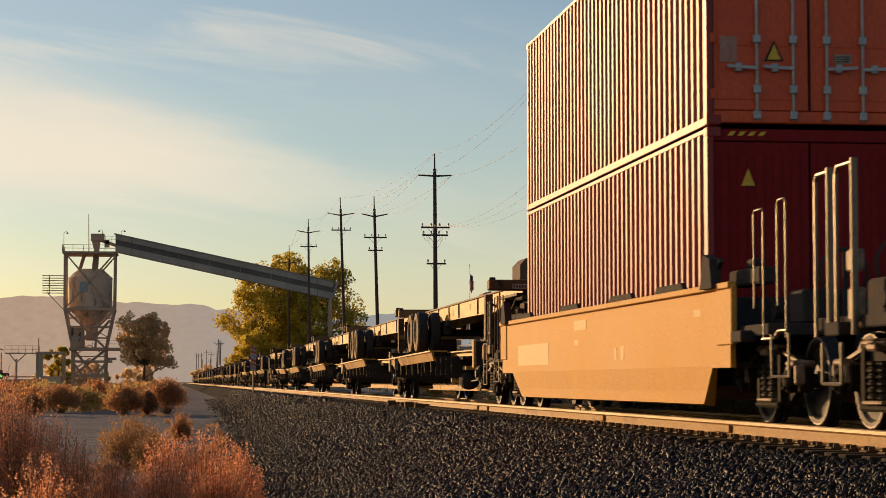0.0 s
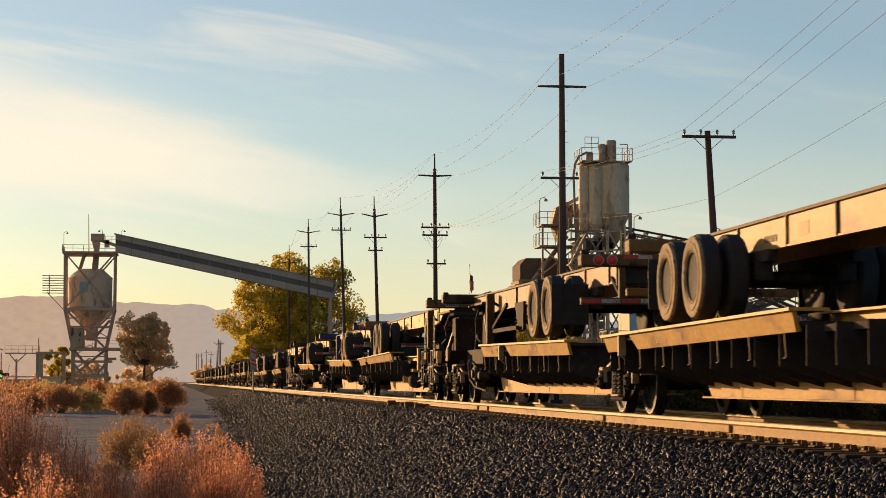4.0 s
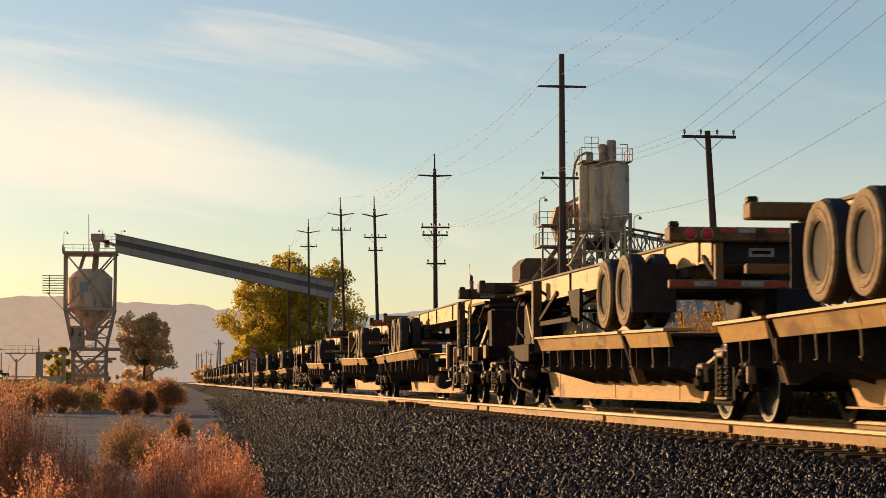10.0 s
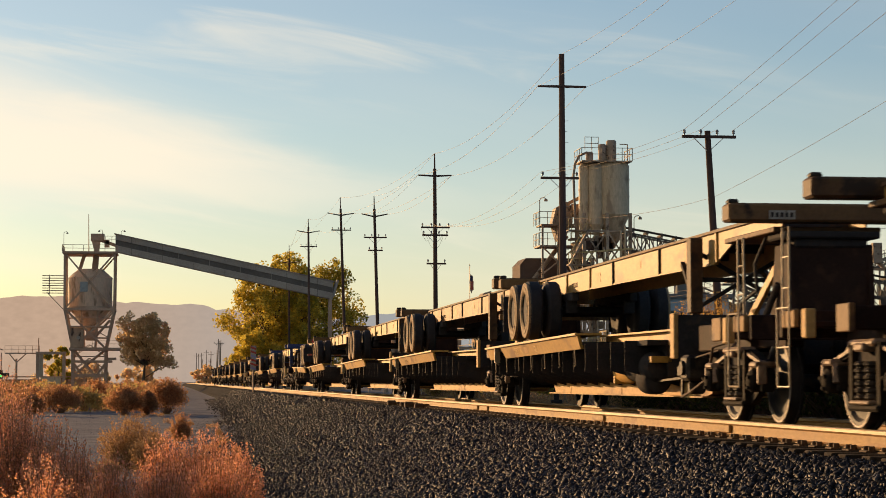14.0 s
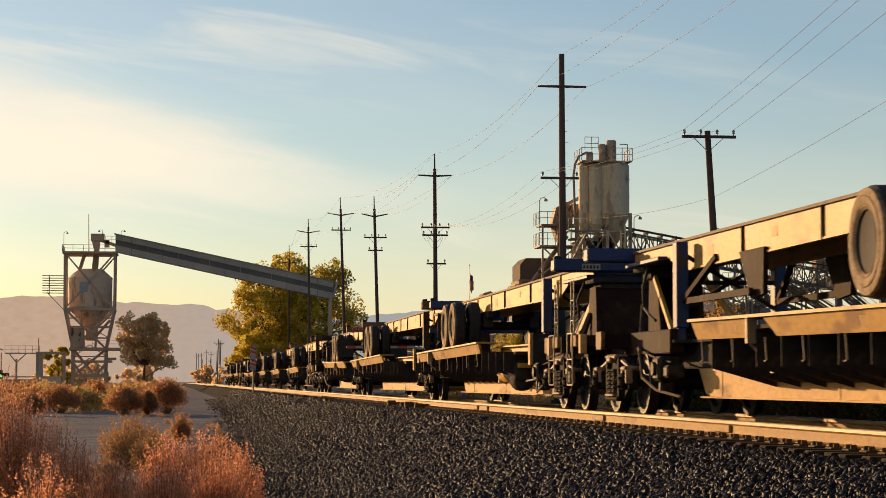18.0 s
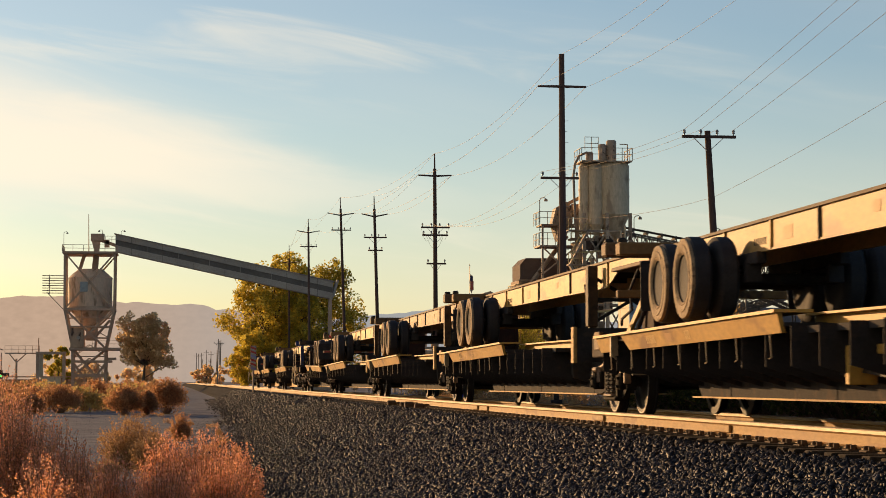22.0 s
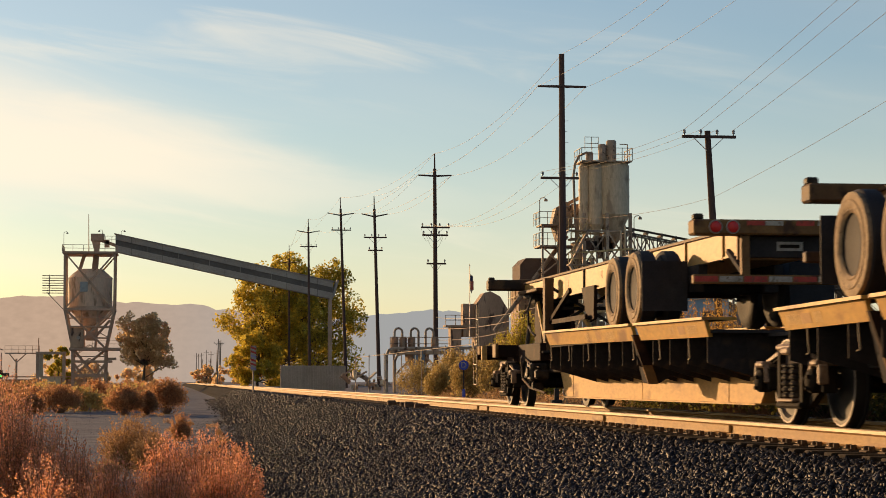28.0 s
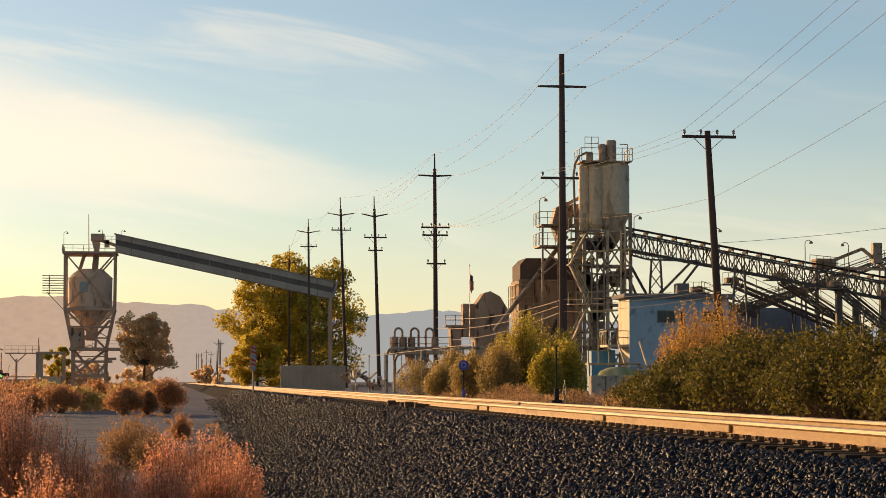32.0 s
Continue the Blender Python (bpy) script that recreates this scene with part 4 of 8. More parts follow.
def make_tyre(parent, x, y, z, out, rim_paint, r=0.5):
    """A dual trailer wheel: outer side faces out (-1 or 1)."""
    for k, off in ((0, 0.0), (1, -0.33)):
        c = (x + out * off, y, z)
        w = 0.135
        ty = Shape().lathe([(out * (w - 0.03), r * 0.56), (out * w, r * 0.72), (out * (w - 0.02), r * 0.93), (out * (w - 0.06), r), (-out * (w - 0.06), r), (-out * (w - 0.02), r * 0.93), (-out * w, r * 0.7), (-out * (w - 0.02), r * 0.60)], c, "x", 26)
        t = part("tyre", ty, RUBBER, parent, smooth=True)
        if k == 0:
            side = Shape().lathe([(out * (w - 0.012), r * 0.57), (out * (w + 0.010), r * 0.63), (out * (w + 0.002), r * 0.655), (out * (w + 0.014), r * 0.70), (out * (w + 0.014), r * 0.80), (out * (w + 0.004), r * 0.815), (out * (w + 0.010), r * 0.84), (out * (w - 0.002), r * 0.955), (out * (w - 0.05), r * 0.965)], c, "x", 26, True)
            part("sidewall", side, SIDEWALL, t, "dusty grey sidewall", smooth=True)
            rim = Shape().lathe([(out * 0.09, r * 0.565), (out * 0.10, r * 0.555), (out * 0.075, r * 0.52), (-out * 0.12, r * 0.47), (-out * 0.13, r * 0.28), (out * 0.0, r * 0.24), (out * 0.05, r * 0.14), (out * 0.06, 0.01)], c, "x", 20, True)
            part("rim", rim, rim_paint, t, "dished steel rim", smooth=True)


def make_chassis(paint, ends, rear, label, axle1, leg_y, cs):
    """A bare container chassis; nose at y = 0 on the hitch, bumper at y = 16.1; cs: the side that faces the camera."""
    t = thing("trailer_chassis", label, "trailer chassis", None, "trailer chassis on the train")
    L = 16.1
    low_leg = leg_y > 3.55     # trailers over a coupler end show their long leg frame
    foot = 0.95 if low_leg else 1.12
    for s in (-1, 1):
        x = s * 0.48
        rail = Shape()
        # flanges and a web that deepens behind the gooseneck
        rail.prism([(0.2, 2.34), (L - 0.2, 2.30), (L - 0.2, 1.98), (3.1, 1.93), (2.3, 2.14), (0.2, 2.16)], x - 0.012, x + 0.012, "x")
        rail.add([(x - 0.03, 3.1, 1.92), (x + 0.03, 3.1, 1.92), (x + 0.03, L - 0.2, 1.97), (x - 0.03, L - 0.2, 1.97), (x - 0.03, 3.1, 1.945), (x + 0.03, 3.1, 1.945), (x + 0.03, L - 0.2, 1.995), (x - 0.03, L - 0.2, 1.995)],
                 [(3, 2, 1, 0), (4, 5, 6, 7), (0, 1, 5, 4), (1, 2, 6, 5), (2, 3, 7, 6), (3, 0, 4, 7)])
        rl = part("frame_rail", rail, paint, t)
        part("top_flange", Shape().add(*slab(x - 0.045, x + 0.045, 0.2, L - 0.2, 2.325, 2.36, 2.285, 2.32)), END_BROWN, rl, "dark brown top flange")
        for y in (3.0, 6.1, 9.2, 11.0, 13.0, 14.9):
            part("stiffener", Shape().box(x + s * 0.012, x + s * 0.04, y - 0.02, y + 0.02, 1.95, 2.32), BLACK_STEEL if y in (6.1, 9.2) else paint, rl)
        if s == cs:
            for y, d, z0, h in ((4.4, 0.3, 2.05, 0.14), (7.3, 0.22, 2.1, 0.12), (10.2, 0.35, 2.04, 0.15)):
                part("touch_up_patch", Shape().box(x + s * 0.012, x + s * 0.016, y, y + d, z0, z0 + h), PATCH_TAN, rl)
            holes = Shape()
            for k in range(6):
                holes.box(x + s * 0.012, x + s * 0.016, axle1 - 1.0 + k * 0.09, axle1 - 0.96 + k * 0.09, 2.04, 2.12)
            part("slider_holes", holes, BLACK_STEEL, rl, "row of dark locking holes")
    for i in range(9):
        y = 0.8 + i * 1.75
        part("crossmember", Shape().box(-0.47, 0.47, y - 0.05, y + 0.05, 2.14, 2.27), BLACK_STEEL, t)
    # added plate, not a seen part: keeps the sun off the far rail
    part("tunnel_plate", Shape().box(-0.465, 0.465, 0.9, L - 0.4, 2.27, 2.285), BLACK_STEEL, t)
    fb = part("front_bolster", Shape().box(-1.2, 1.2, -0.16, 0.16, 2.215, 2.42, 0.025).box(-0.62, 0.62, 0.1, 2.2, 2.12, 2.18, 0.01), ends, t, "front crossbeam with twist locks")
    part("number_plate", Shape().box(-0.75, -0.45, -0.172, -0.158, 2.24, 2.34), WHITE_TAPE, fb, "small pale plate")
    bars = Shape()
    for k in range(5):
        bars.box(-0.73 + k * 0.055, -0.70 + k * 0.055, -0.178, -0.17, 2.265, 2.315)
    part("mark", bars, BLACK_STEEL, fb)
    for s in (-1, 1):
        part("twist_lock", Shape().box(s * 1.12 - 0.06, s * 1.12 + 0.06, -0.07, 0.07, 2.41, 2.47, 0.02), CAST_STEEL, fb)
        # landing gear
        leg = part("landing_leg", Shape().box(s * 0.66 - 0.08, s * 0.66 + 0.08, leg_y - 0.11, leg_y + 0.11, foot + 0.2, 2.28, 0.012).box(s * 0.66 - 0.05, s * 0.66 + 0.05, leg_y - 0.07, leg_y + 0.07, foot + 0.03, foot + 0.22), ends, t, "square landing leg")
        part("sand_shoe", Shape().box(s * 0.66 - 0.13, s * 0.66 + 0.13, leg_y - 0.13, leg_y + 0.13, foot, foot + 0.05, 0.01), BLACK_STEEL, leg)
        stay = Shape().bar((s * 0.64, leg_y + 0.08, 1.5), (s * 0.50, leg_y + 1.25, 2.02), 0.07)
        if low_leg:
            stay.bar((s * 0.62, leg_y + 0.1, 1.50), (s * 0.62, leg_y + 3.2, 1.50), 0.05, 0.08).prism([(leg_y + 2.95, 1.42), (leg_y + 3.45, 1.46), (leg_y + 3.5, 2.0), (leg_y + 2.45, 2.0)], s * 0.52 - 0.03, s * 0.52 + 0.03, "x")
        part("leg_brace", stay, BEAM_BROWN, leg)
        part("mud_flap", Shape().box(s * 0.98 - 0.3, s * 0.98 + 0.3, axle1 + 2.03, axle1 + 2.05, 1.36, 2.0), RUBBER, t)
    part("leg_cross_shaft", Shape().tube((-0.64, leg_y, 1.75), (0.64, leg_y, 1.75), 0.03, n=6).bar((-0.6, leg_y + 0.05, 1.4), (0.6, leg_y + 0.05, 2.1), 0.05).bar((0.6, leg_y + 0.05, 1.4), (-0.6, leg_y + 0.05, 2.1), 0.05), BLACK_STEEL, t)
    # running gear
    sub = Shape()
    for s in (-1, 1):
        sub.box(s * 0.5 - 0.06, s * 0.5 + 0.06, axle1 - 0.85, axle1 + 2.15, 1.82, 1.96, 0.01)
        for y in (axle1 - 0.45, axle1 + 0.65, axle1 + 1.75):
            sub.box(s * 0.5 - 0.09, s * 0.5 + 0.09, y - 0.08, y + 0.08, 1.62, 1.84)
        for y in (axle1, axle1 + 1.3):
            sub.box(s * 0.5 - 0.05, s * 0.5 + 0.05, y - 0.5, y + 0.5, 1.75, 1.80)
    part("slider_frame", sub, BLACK_STEEL, t)
    for y in (axle1, axle1 + 1.3):
        ax = part("axle", Shape().tube((-1.05, y, 1.68), (1.05, y, 1.68), 0.07, n=10), BLACK_STEEL, t, smooth=True)
        for s in (-1, 1):
            make_tyre(ax, s * 1.10, y, 1.68, s, RIM if y == axle1 else RIM_PALE)
            part("hub", Shape().tube((s * 0.98, y, 1.68), (s * 1.20, y, 1.68), 0.12, 0.075, 12), PALE_CASTING, ax, smooth=True)
    # rear bolster with lamps, open hanging frame, striped under-ride guard
    rb = part("rear_bolster", Shape().box(-1.2, 1.2, L - 0.2, L + 0.1, 2.18, 2.36, 0.02).box(-0.62, 0.62, L - 0.16, L - 0.1, 1.9, 2.2), rear, t, "rear crossbeam with lamps and striped tape")
    part("tail_panel", Shape().box(-0.5, 0.5, L - 0.1, L - 0.05, 1.92, 2.17, 0.01), BLACK_STEEL, t, "dark hanging tail panel")
    for s in (-1, 1):
        for k in (0.94, 0.73):
            lamp = part("tail_lamp", Shape().lathe([(0, 0.07), (0.02, 0.064), (0.03, 0.03)], (s * k, L + 0.1, 2.27), "y", 14), RED_LENS, rb, "round red tail lamp", smooth=True)
            part("lamp_ring", Shape().lathe([(0, 0.086), (0.014, 0.083), (0.014, 0.072), (0, 0.071)], (s * k, L + 0.1, 2.27), "y", 14, True), WHITE_TAPE, lamp, smooth=True)
        part("corner_lock", Shape().box(s * 1.13 - 0.06, s * 1.13 + 0.06, L - 0.08, L + 0.06, 2.35, 2.43, 0.02), CAST_STEEL, rb)
        part("guard_post", Shape().box(s * 0.56 - 0.05, s * 0.56 + 0.05, L - 0.06, L + 0.05, 1.70, 2.18, 0.01), rear, t)
        part("guard_brace", Shape().bar((s * 0.56, L - 0.06, 1.74), (s * 0.5, L - 0.95, 2.05), 0.06), BLACK_STEEL, t)
    gd = part("under_ride_guard", Shape().box(-1.2, 1.2, L - 0.05, L + 0.07, 1.60, 1.71, 0.012), rear, t)
    for i in range(8):
        x = -1.19 + i * 0.3
        part("reflector", Shape().box(x, x + 0.28, L + 0.07, L + 0.076, 1.625, 1.69), WHITE_TAPE if i % 2 == 0 else RED_TAPE, gd)
    for i, x in enumerate((-0.52, -0.26, 0.12, 0.34)):
        part("reflector", Shape().box(x, x + 0.22, L + 0.1, L + 0.106, 2.29, 2.345), WHITE_TAPE if i % 2 == 0 else RED_TAPE, rb)
    pl = part("number_plate", Shape().box(-0.16, 0.16, L - 0.05, L - 0.04, 2.0, 2.11), WHITE_TAPE, t, "small pale plate")
    part("mark", Shape().box(-0.12, 0.12, L - 0.039, L - 0.036, 2.035, 2.075), FRAME_DARK, pl)
    return t


# makes of spine car: wheel shelf's length, its offset from the shelf truck (A, B), where its edge is broken, heights
SHELVES = {
    "five": {"length": 8.9, "offA": 0.25, "offB": 2.5, "breakA": 1.3, "breakB": 9.0, "gap": 0.55, "strap": False, "top": 1.17, "rib": 0.39, "sill": 0.265, "band": 0.20},
    "long": {"length": 9.8, "offA": 0.8, "offB": 2.4, "breakA": 3.1, "breakB": 5.55, "gap": 0.28, "strap": True, "top": 1.27, "rib": 0.45, "sill": 0.20, "band": 0.19},
    "short": {"length": 9.0, "offA": 0.65, "offB": 1.75, "breakA": 2.5, "breakB": 4.35, "gap": 0.28, "strap": True, "top": 1.18, "rib": 0.42, "sill": 0.205, "band": 0.19},
    "plain": {"length": 10.0, "offA": 0.5, "offB": 2.4, "breakA": 2.6, "breakB": 6.6, "gap": 0.55, "strap": False, "top": 1.23, "rib": 0.43, "sill": 0.225, "band": 0.19},
    "last": {"length": 10.1, "offA": 0.5, "offB": 2.4, "breakA": 3.1, "breakB": 6.2, "gap": 0.28, "strap": True, "top": 1.26, "rib": 0.45, "sill": 0.20, "band": 0.19},
}
# the train's make-up: make of car, where its trucks stand along the train, hitch end of each platform
# (A: towards the camera, B: away), paint of each chassis and its first axle's distance from the hitch truck
T, B_, U, N = "tan", "brown", "blue", "nose"
CARS = [
    ("five", (40.2, 57.1, 74.2, 91.3, 108.4, 125.3), "AAAAB", (T, T, T, T, B_), (11.6, 11.9, 12.5, 12.2, 10.9)),
    ("long", (129.7, 147.2, 165.8, 183.3), "ABB", (T, U, T), (10.85, 12.0, 10.1)),
    ("short", (187.7, 204.8, 222.1, 239.1), "AAB", (T, T, T), (12.1, 11.95, 11.15)),
    ("long", (243.4, 260.9, 279.4, 296.9), "ABB", (T, T, T), (11.45, 12.3, 11.15)),
    ("five", (301.3, 318.2, 335.5, 352.9, 370.4, 387.4), "AAAAB", (T, B_, T, T, N), (12.9, 13.1, 13.1, 13.25, 11.5)),
    ("plain", (391.5, 409.25, 428.25, 446.0), "AAB", (U, T, T), (11.75, 12.8, 9.75)),
    ("five", (450.1, 467.1, 484.6, 502.1, 519.6, 536.6), "AAAAB", (T, T, B_, T, T), (12.05, 13.15, 11.9, 12.4, 11.25)),
    ("last", (541.0, 558.9, 577.8, 596.1), "AAB", (N, B_, T), (11.4, 15.1, 10.55)),
]
moving = []                       # (thing, distance along the train, turned about)


def place(ob, s, turned=False):
    moving.append((ob, s, turned))


def at_time(s, t, turned, lift=0.0):
    return pose(TRACK_X, s - SPEED * t, RAIL_Z + lift, 0, 0, 180 if turned else 0)


def make_train():
    truck = make_truck()
    first_truck = [True]

    def put_truck(s):
        ob = truck if first_truck[0] else copy_thing(truck, pose(0, 0, 0))
        first_truck[0] = False
        place(ob, s)
    stock = {}

    def platform(*key):
        if key not in stock:
            stock[key] = make_platform(*key)
            return stock[key]
        return copy_thing(stock[key], pose(0, 0, 0))
    chassis = {}
    paints_of = {N: (CHASSIS_TAN, CHASSIS_BLUE, REAR_OCHRE, "blue-nosed ochre"), T: (CHASSIS_TAN, END_BROWN, REAR_OCHRE, "ochre yellow"),
                 B_: (CHASSIS_BROWN, END_BROWN, END_BROWN, "rusty brown"), U: (CHASSIS_TAN, CHASSIS_BLUE, CHASSIS_BLUE, "cream and dark blue")}

    def trailer(kind, axle1, leg_y, cs):
        key = (kind, axle1, leg_y, cs)
        if key not in chassis:
            paint, ends, rear, word = paints_of[kind]
            chassis[key] = make_chassis(paint, ends, rear, "empty %s container chassis riding on a spine car" % word, axle1, leg_y, cs)
            return chassis[key]
        return copy_thing(chassis[key], pose(0, 0, 0))
    for ci, (make, trucks, ends, paints, axles) in enumerate(CARS):
        n = len(ends)
        for s in trucks:
            put_truck(s)
        for i, e in enumerate(ends):
            outer = (e == "A" and i == 0) or (e == "B" and i == n - 1)
            P = round(trucks[i + 1] - trucks[i], 2)
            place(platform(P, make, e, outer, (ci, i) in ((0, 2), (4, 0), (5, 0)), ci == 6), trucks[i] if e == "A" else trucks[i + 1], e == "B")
            if e == "A":
                set_back = 1.8 if (ci, i) == (7, 1) else -0.2       # one trailer rides farther back
                place(trailer(paints[i], round(axles[i] - set_back, 2), 3.5, -1), trucks[i] + set_back)
            else:
                over = 1.2 if outer else 0.1        # how far the nose reaches past the hitch truck
                place(trailer(paints[i], round(axles[i] + over, 2), (2.45 if outer else 2.8) + over, 1), trucks[i + 1] + over, True)


make_train()


# ---- the last double-stack well car and its containers ----
CONT_T = 1.165                    # time at which the containers' near ends reach the camera's line


def corrugated_side(x, y0, y1, z0, z1, out):
    """A pressed side wall: trapezoid flutes along y."""
    sh = Shape()
    pitch, d, slope = 0.278, 0.050, 0.045
    n = int(round((y1 - y0) / pitch))
    pitch = (y1 - y0) / n
    flat = (pitch - 2 * slope) * 0.48
    dip = pitch - 2 * slope - flat
    line = []
    for i in range(n):
        y = y0 + i * pitch
        line += [(y, 0.0), (y + flat, 0.0), (y + flat + slope, -d), (y + flat + slope + dip, -d)]
    line.append((y1, 0.0))
    vs = [(x + out * o, y, z) for z in (z0, z1) for y, o in line]
    k = len(line)
    return sh.add(vs, [(i, i + 1, k + i + 1, k + i) for i in range(k - 1)])


def make_container(paint, door_paint, label, marks):
    """A 40-foot high-cube box; its doors face the camera (-y)."""
    c = thing("shipping_container", label, "container", None, "stacked containers")
    L, W, H = 12.19, 1.219, 2.896
    for s in (-1, 1):
        part("side_wall", corrugated_side(s * 1.214, 0.10, L - 0.10, 0.095, H - 0.065, s), paint, c, "corrugated steel side wall")
        part("bottom_rail", Shape().box(s * (W - 0.015) - 0.015, s * (W - 0.015) + 0.015, 0.1, L - 0.1, 0.0, 0.10, 0.006), paint, c)
        part("top_rail", Shape().box(s * (W - 0.025) - 0.025, s * (W - 0.025) + 0.025, 0.1, L - 0.1, H - 0.07, H - 0.01, 0.008), paint, c)
        for y in (0.0, L):
            yy = (y, y + 0.15) if y == 0 else (y - 0.15, y)
            post = part("corner_post", Shape().box(s * (W - 0.04) - 0.04, s * (W - 0.04) + 0.04, yy[0] + 0.005, yy[1] - 0.005, 0.1, H - 0.1, 0.012), paint, c)
            for z in (0.0, H - 0.12):
                part("corner_casting", Shape().box(s * (W - 0.08) - 0.084, s * (W - 0.08) + 0.084, yy[0] - 0.004, yy[1] + 0.02, z, z + 0.12, 0.012).box(s * W - 0.005, s * W + 0.005, yy[0] + 0.04, yy[1] - 0.04, z + 0.03, z + 0.09), paint, post)
    part("roof", Shape().box(-1.17, 1.17, 0.05, L - 0.05, H - 0.06, H - 0.03), paint, c)
    part("floor_frame", Shape().box(-1.17, 1.17, 0.05, L - 0.05, 0.04, 0.15), BLACK_STEEL, c)
    part("far_end", Shape().box(-1.15, 1.15, L - 0.1, L - 0.06, 0.12, H - 0.1), paint, c)
    part("door_header", Shape().box(-1.14, 1.14, 0.02, 0.1, H - 0.16, H - 0.02, 0.01), door_paint, c)
    part("door_sill", Shape().box(-1.14, 1.14, 0.02, 0.12, 0.03, 0.17, 0.01), door_paint, c)
    for s in (-1, 1):
        x0, x1 = (0.012, 1.142) if s > 0 else (-1.142, -0.012)
        d = Shape().box(x0, x1, 0.035, 0.07, 0.18, H - 0.17, 0.006)
        door = part("door", d, door_paint, c)
        for k in range(4 if marks else 0):
            z = 0.3 + k * 0.62
            part("door_panel", Shape().box(x0 + 0.06, x1 - 0.06, 0.027, 0.036, z, z + 0.5, 0.004), door_paint, door)
        if not marks:
            for k in range(5):
                x = x0 + 0.08 + k * 0.21
                part("end_flute", Shape().box(x, x + 0.1, 0.016, 0.036, 0.3, H - 0.3, 0.01), door_paint, door)
            continue
        part("door_gasket", Shape().box(x0 + (-0.012 if s > 0 else 0), x0 + (0.0 if s > 0 else 0.01), 0.02, 0.06, 0.18, H - 0.17), RUBBER, door)
        for k in (0.20, 0.63):
            x = s * k
            rod = part("locking_rod", Shape().tube((x, 0.0, 0.06), (x, 0.0, H - 0.06), 0.019, n=8), GALV, door, "galvanised locking rod", smooth=True)
            for z in (0.12, 0.42, 1.0, 1.9, H - 0.14):
                part("rod_bracket", Shape().box(x - 0.045, x + 0.045, -0.03, 0.03, z - 0.05, z + 0.05, 0.008), GALV, rod)
            hx = x - 0.36 if s < 0 else x + 0.36
            part("door_handle", Shape().bar((x, -0.03, 0.66), (hx, -0.035, 0.68), 0.022, 0.035).box(min(x, hx) + 0.1, min(x, hx) + 0.18, -0.03, 0.03, 0.62, 0.72, 0.006), GALV, rod)
        for z in (0.3, 0.95, 1.7, 2.5):
            part("hinge", Shape().box(s * 1.13 - 0.05, s * 1.13 + 0.02, 0.0, 0.045, z, z + 0.12, 0.01), door_paint, door)
    if marks:
        sg = part("warning_sign", Shape().prism([(-0.535, 0.75), (-0.305, 0.75), (-0.42, 0.99)], 0.012, 0.024, "y"), BLACK_STEEL, c, "black edged warning triangle")
        part("warning_field", Shape().prism([(-0.50, 0.768), (-0.34, 0.768), (-0.42, 0.945)], 0.006, 0.012, "y"), SIGN_YELLOW, sg, "yellow warning field")
        part("faded_sticker", Shape().box(-1.06, -0.86, 0.014, 0.022, 0.73, 1.03), CONTAINER_STICKER, c, "faded pinkish paper sticker")
        lb = part("data_label", Shape().box(0.30, 0.50, 0.014, 0.022, 0.74, 0.84), WHITE_TAPE, c, "small white data label")
        for k in range(3):
            part("mark", Shape().box(0.32, 0.48, 0.010, 0.0138, 0.752 + 0.027 * k, 0.763 + 0.027 * k), BLACK_STEEL, lb)
    else:
        part("warning_field", Shape().prism([(-0.82, 2.22), (-0.66, 2.22), (-0.74, 2.42)], 0.004, 0.015, "y"), SIGN_YELLOW, c, "small yellow warning triangle")
        for k in range(4):
            part("hazard_stripe", Shape().prism([(-0.98 + k * 0.12, H - 0.10), (-0.92 + k * 0.12, H - 0.10), (-0.88 + k * 0.12, H - 0.05), (-0.94 + k * 0.12, H - 0.05)], 0.008, 0.02, "y"), SIGN_YELLOW, c)
    return c


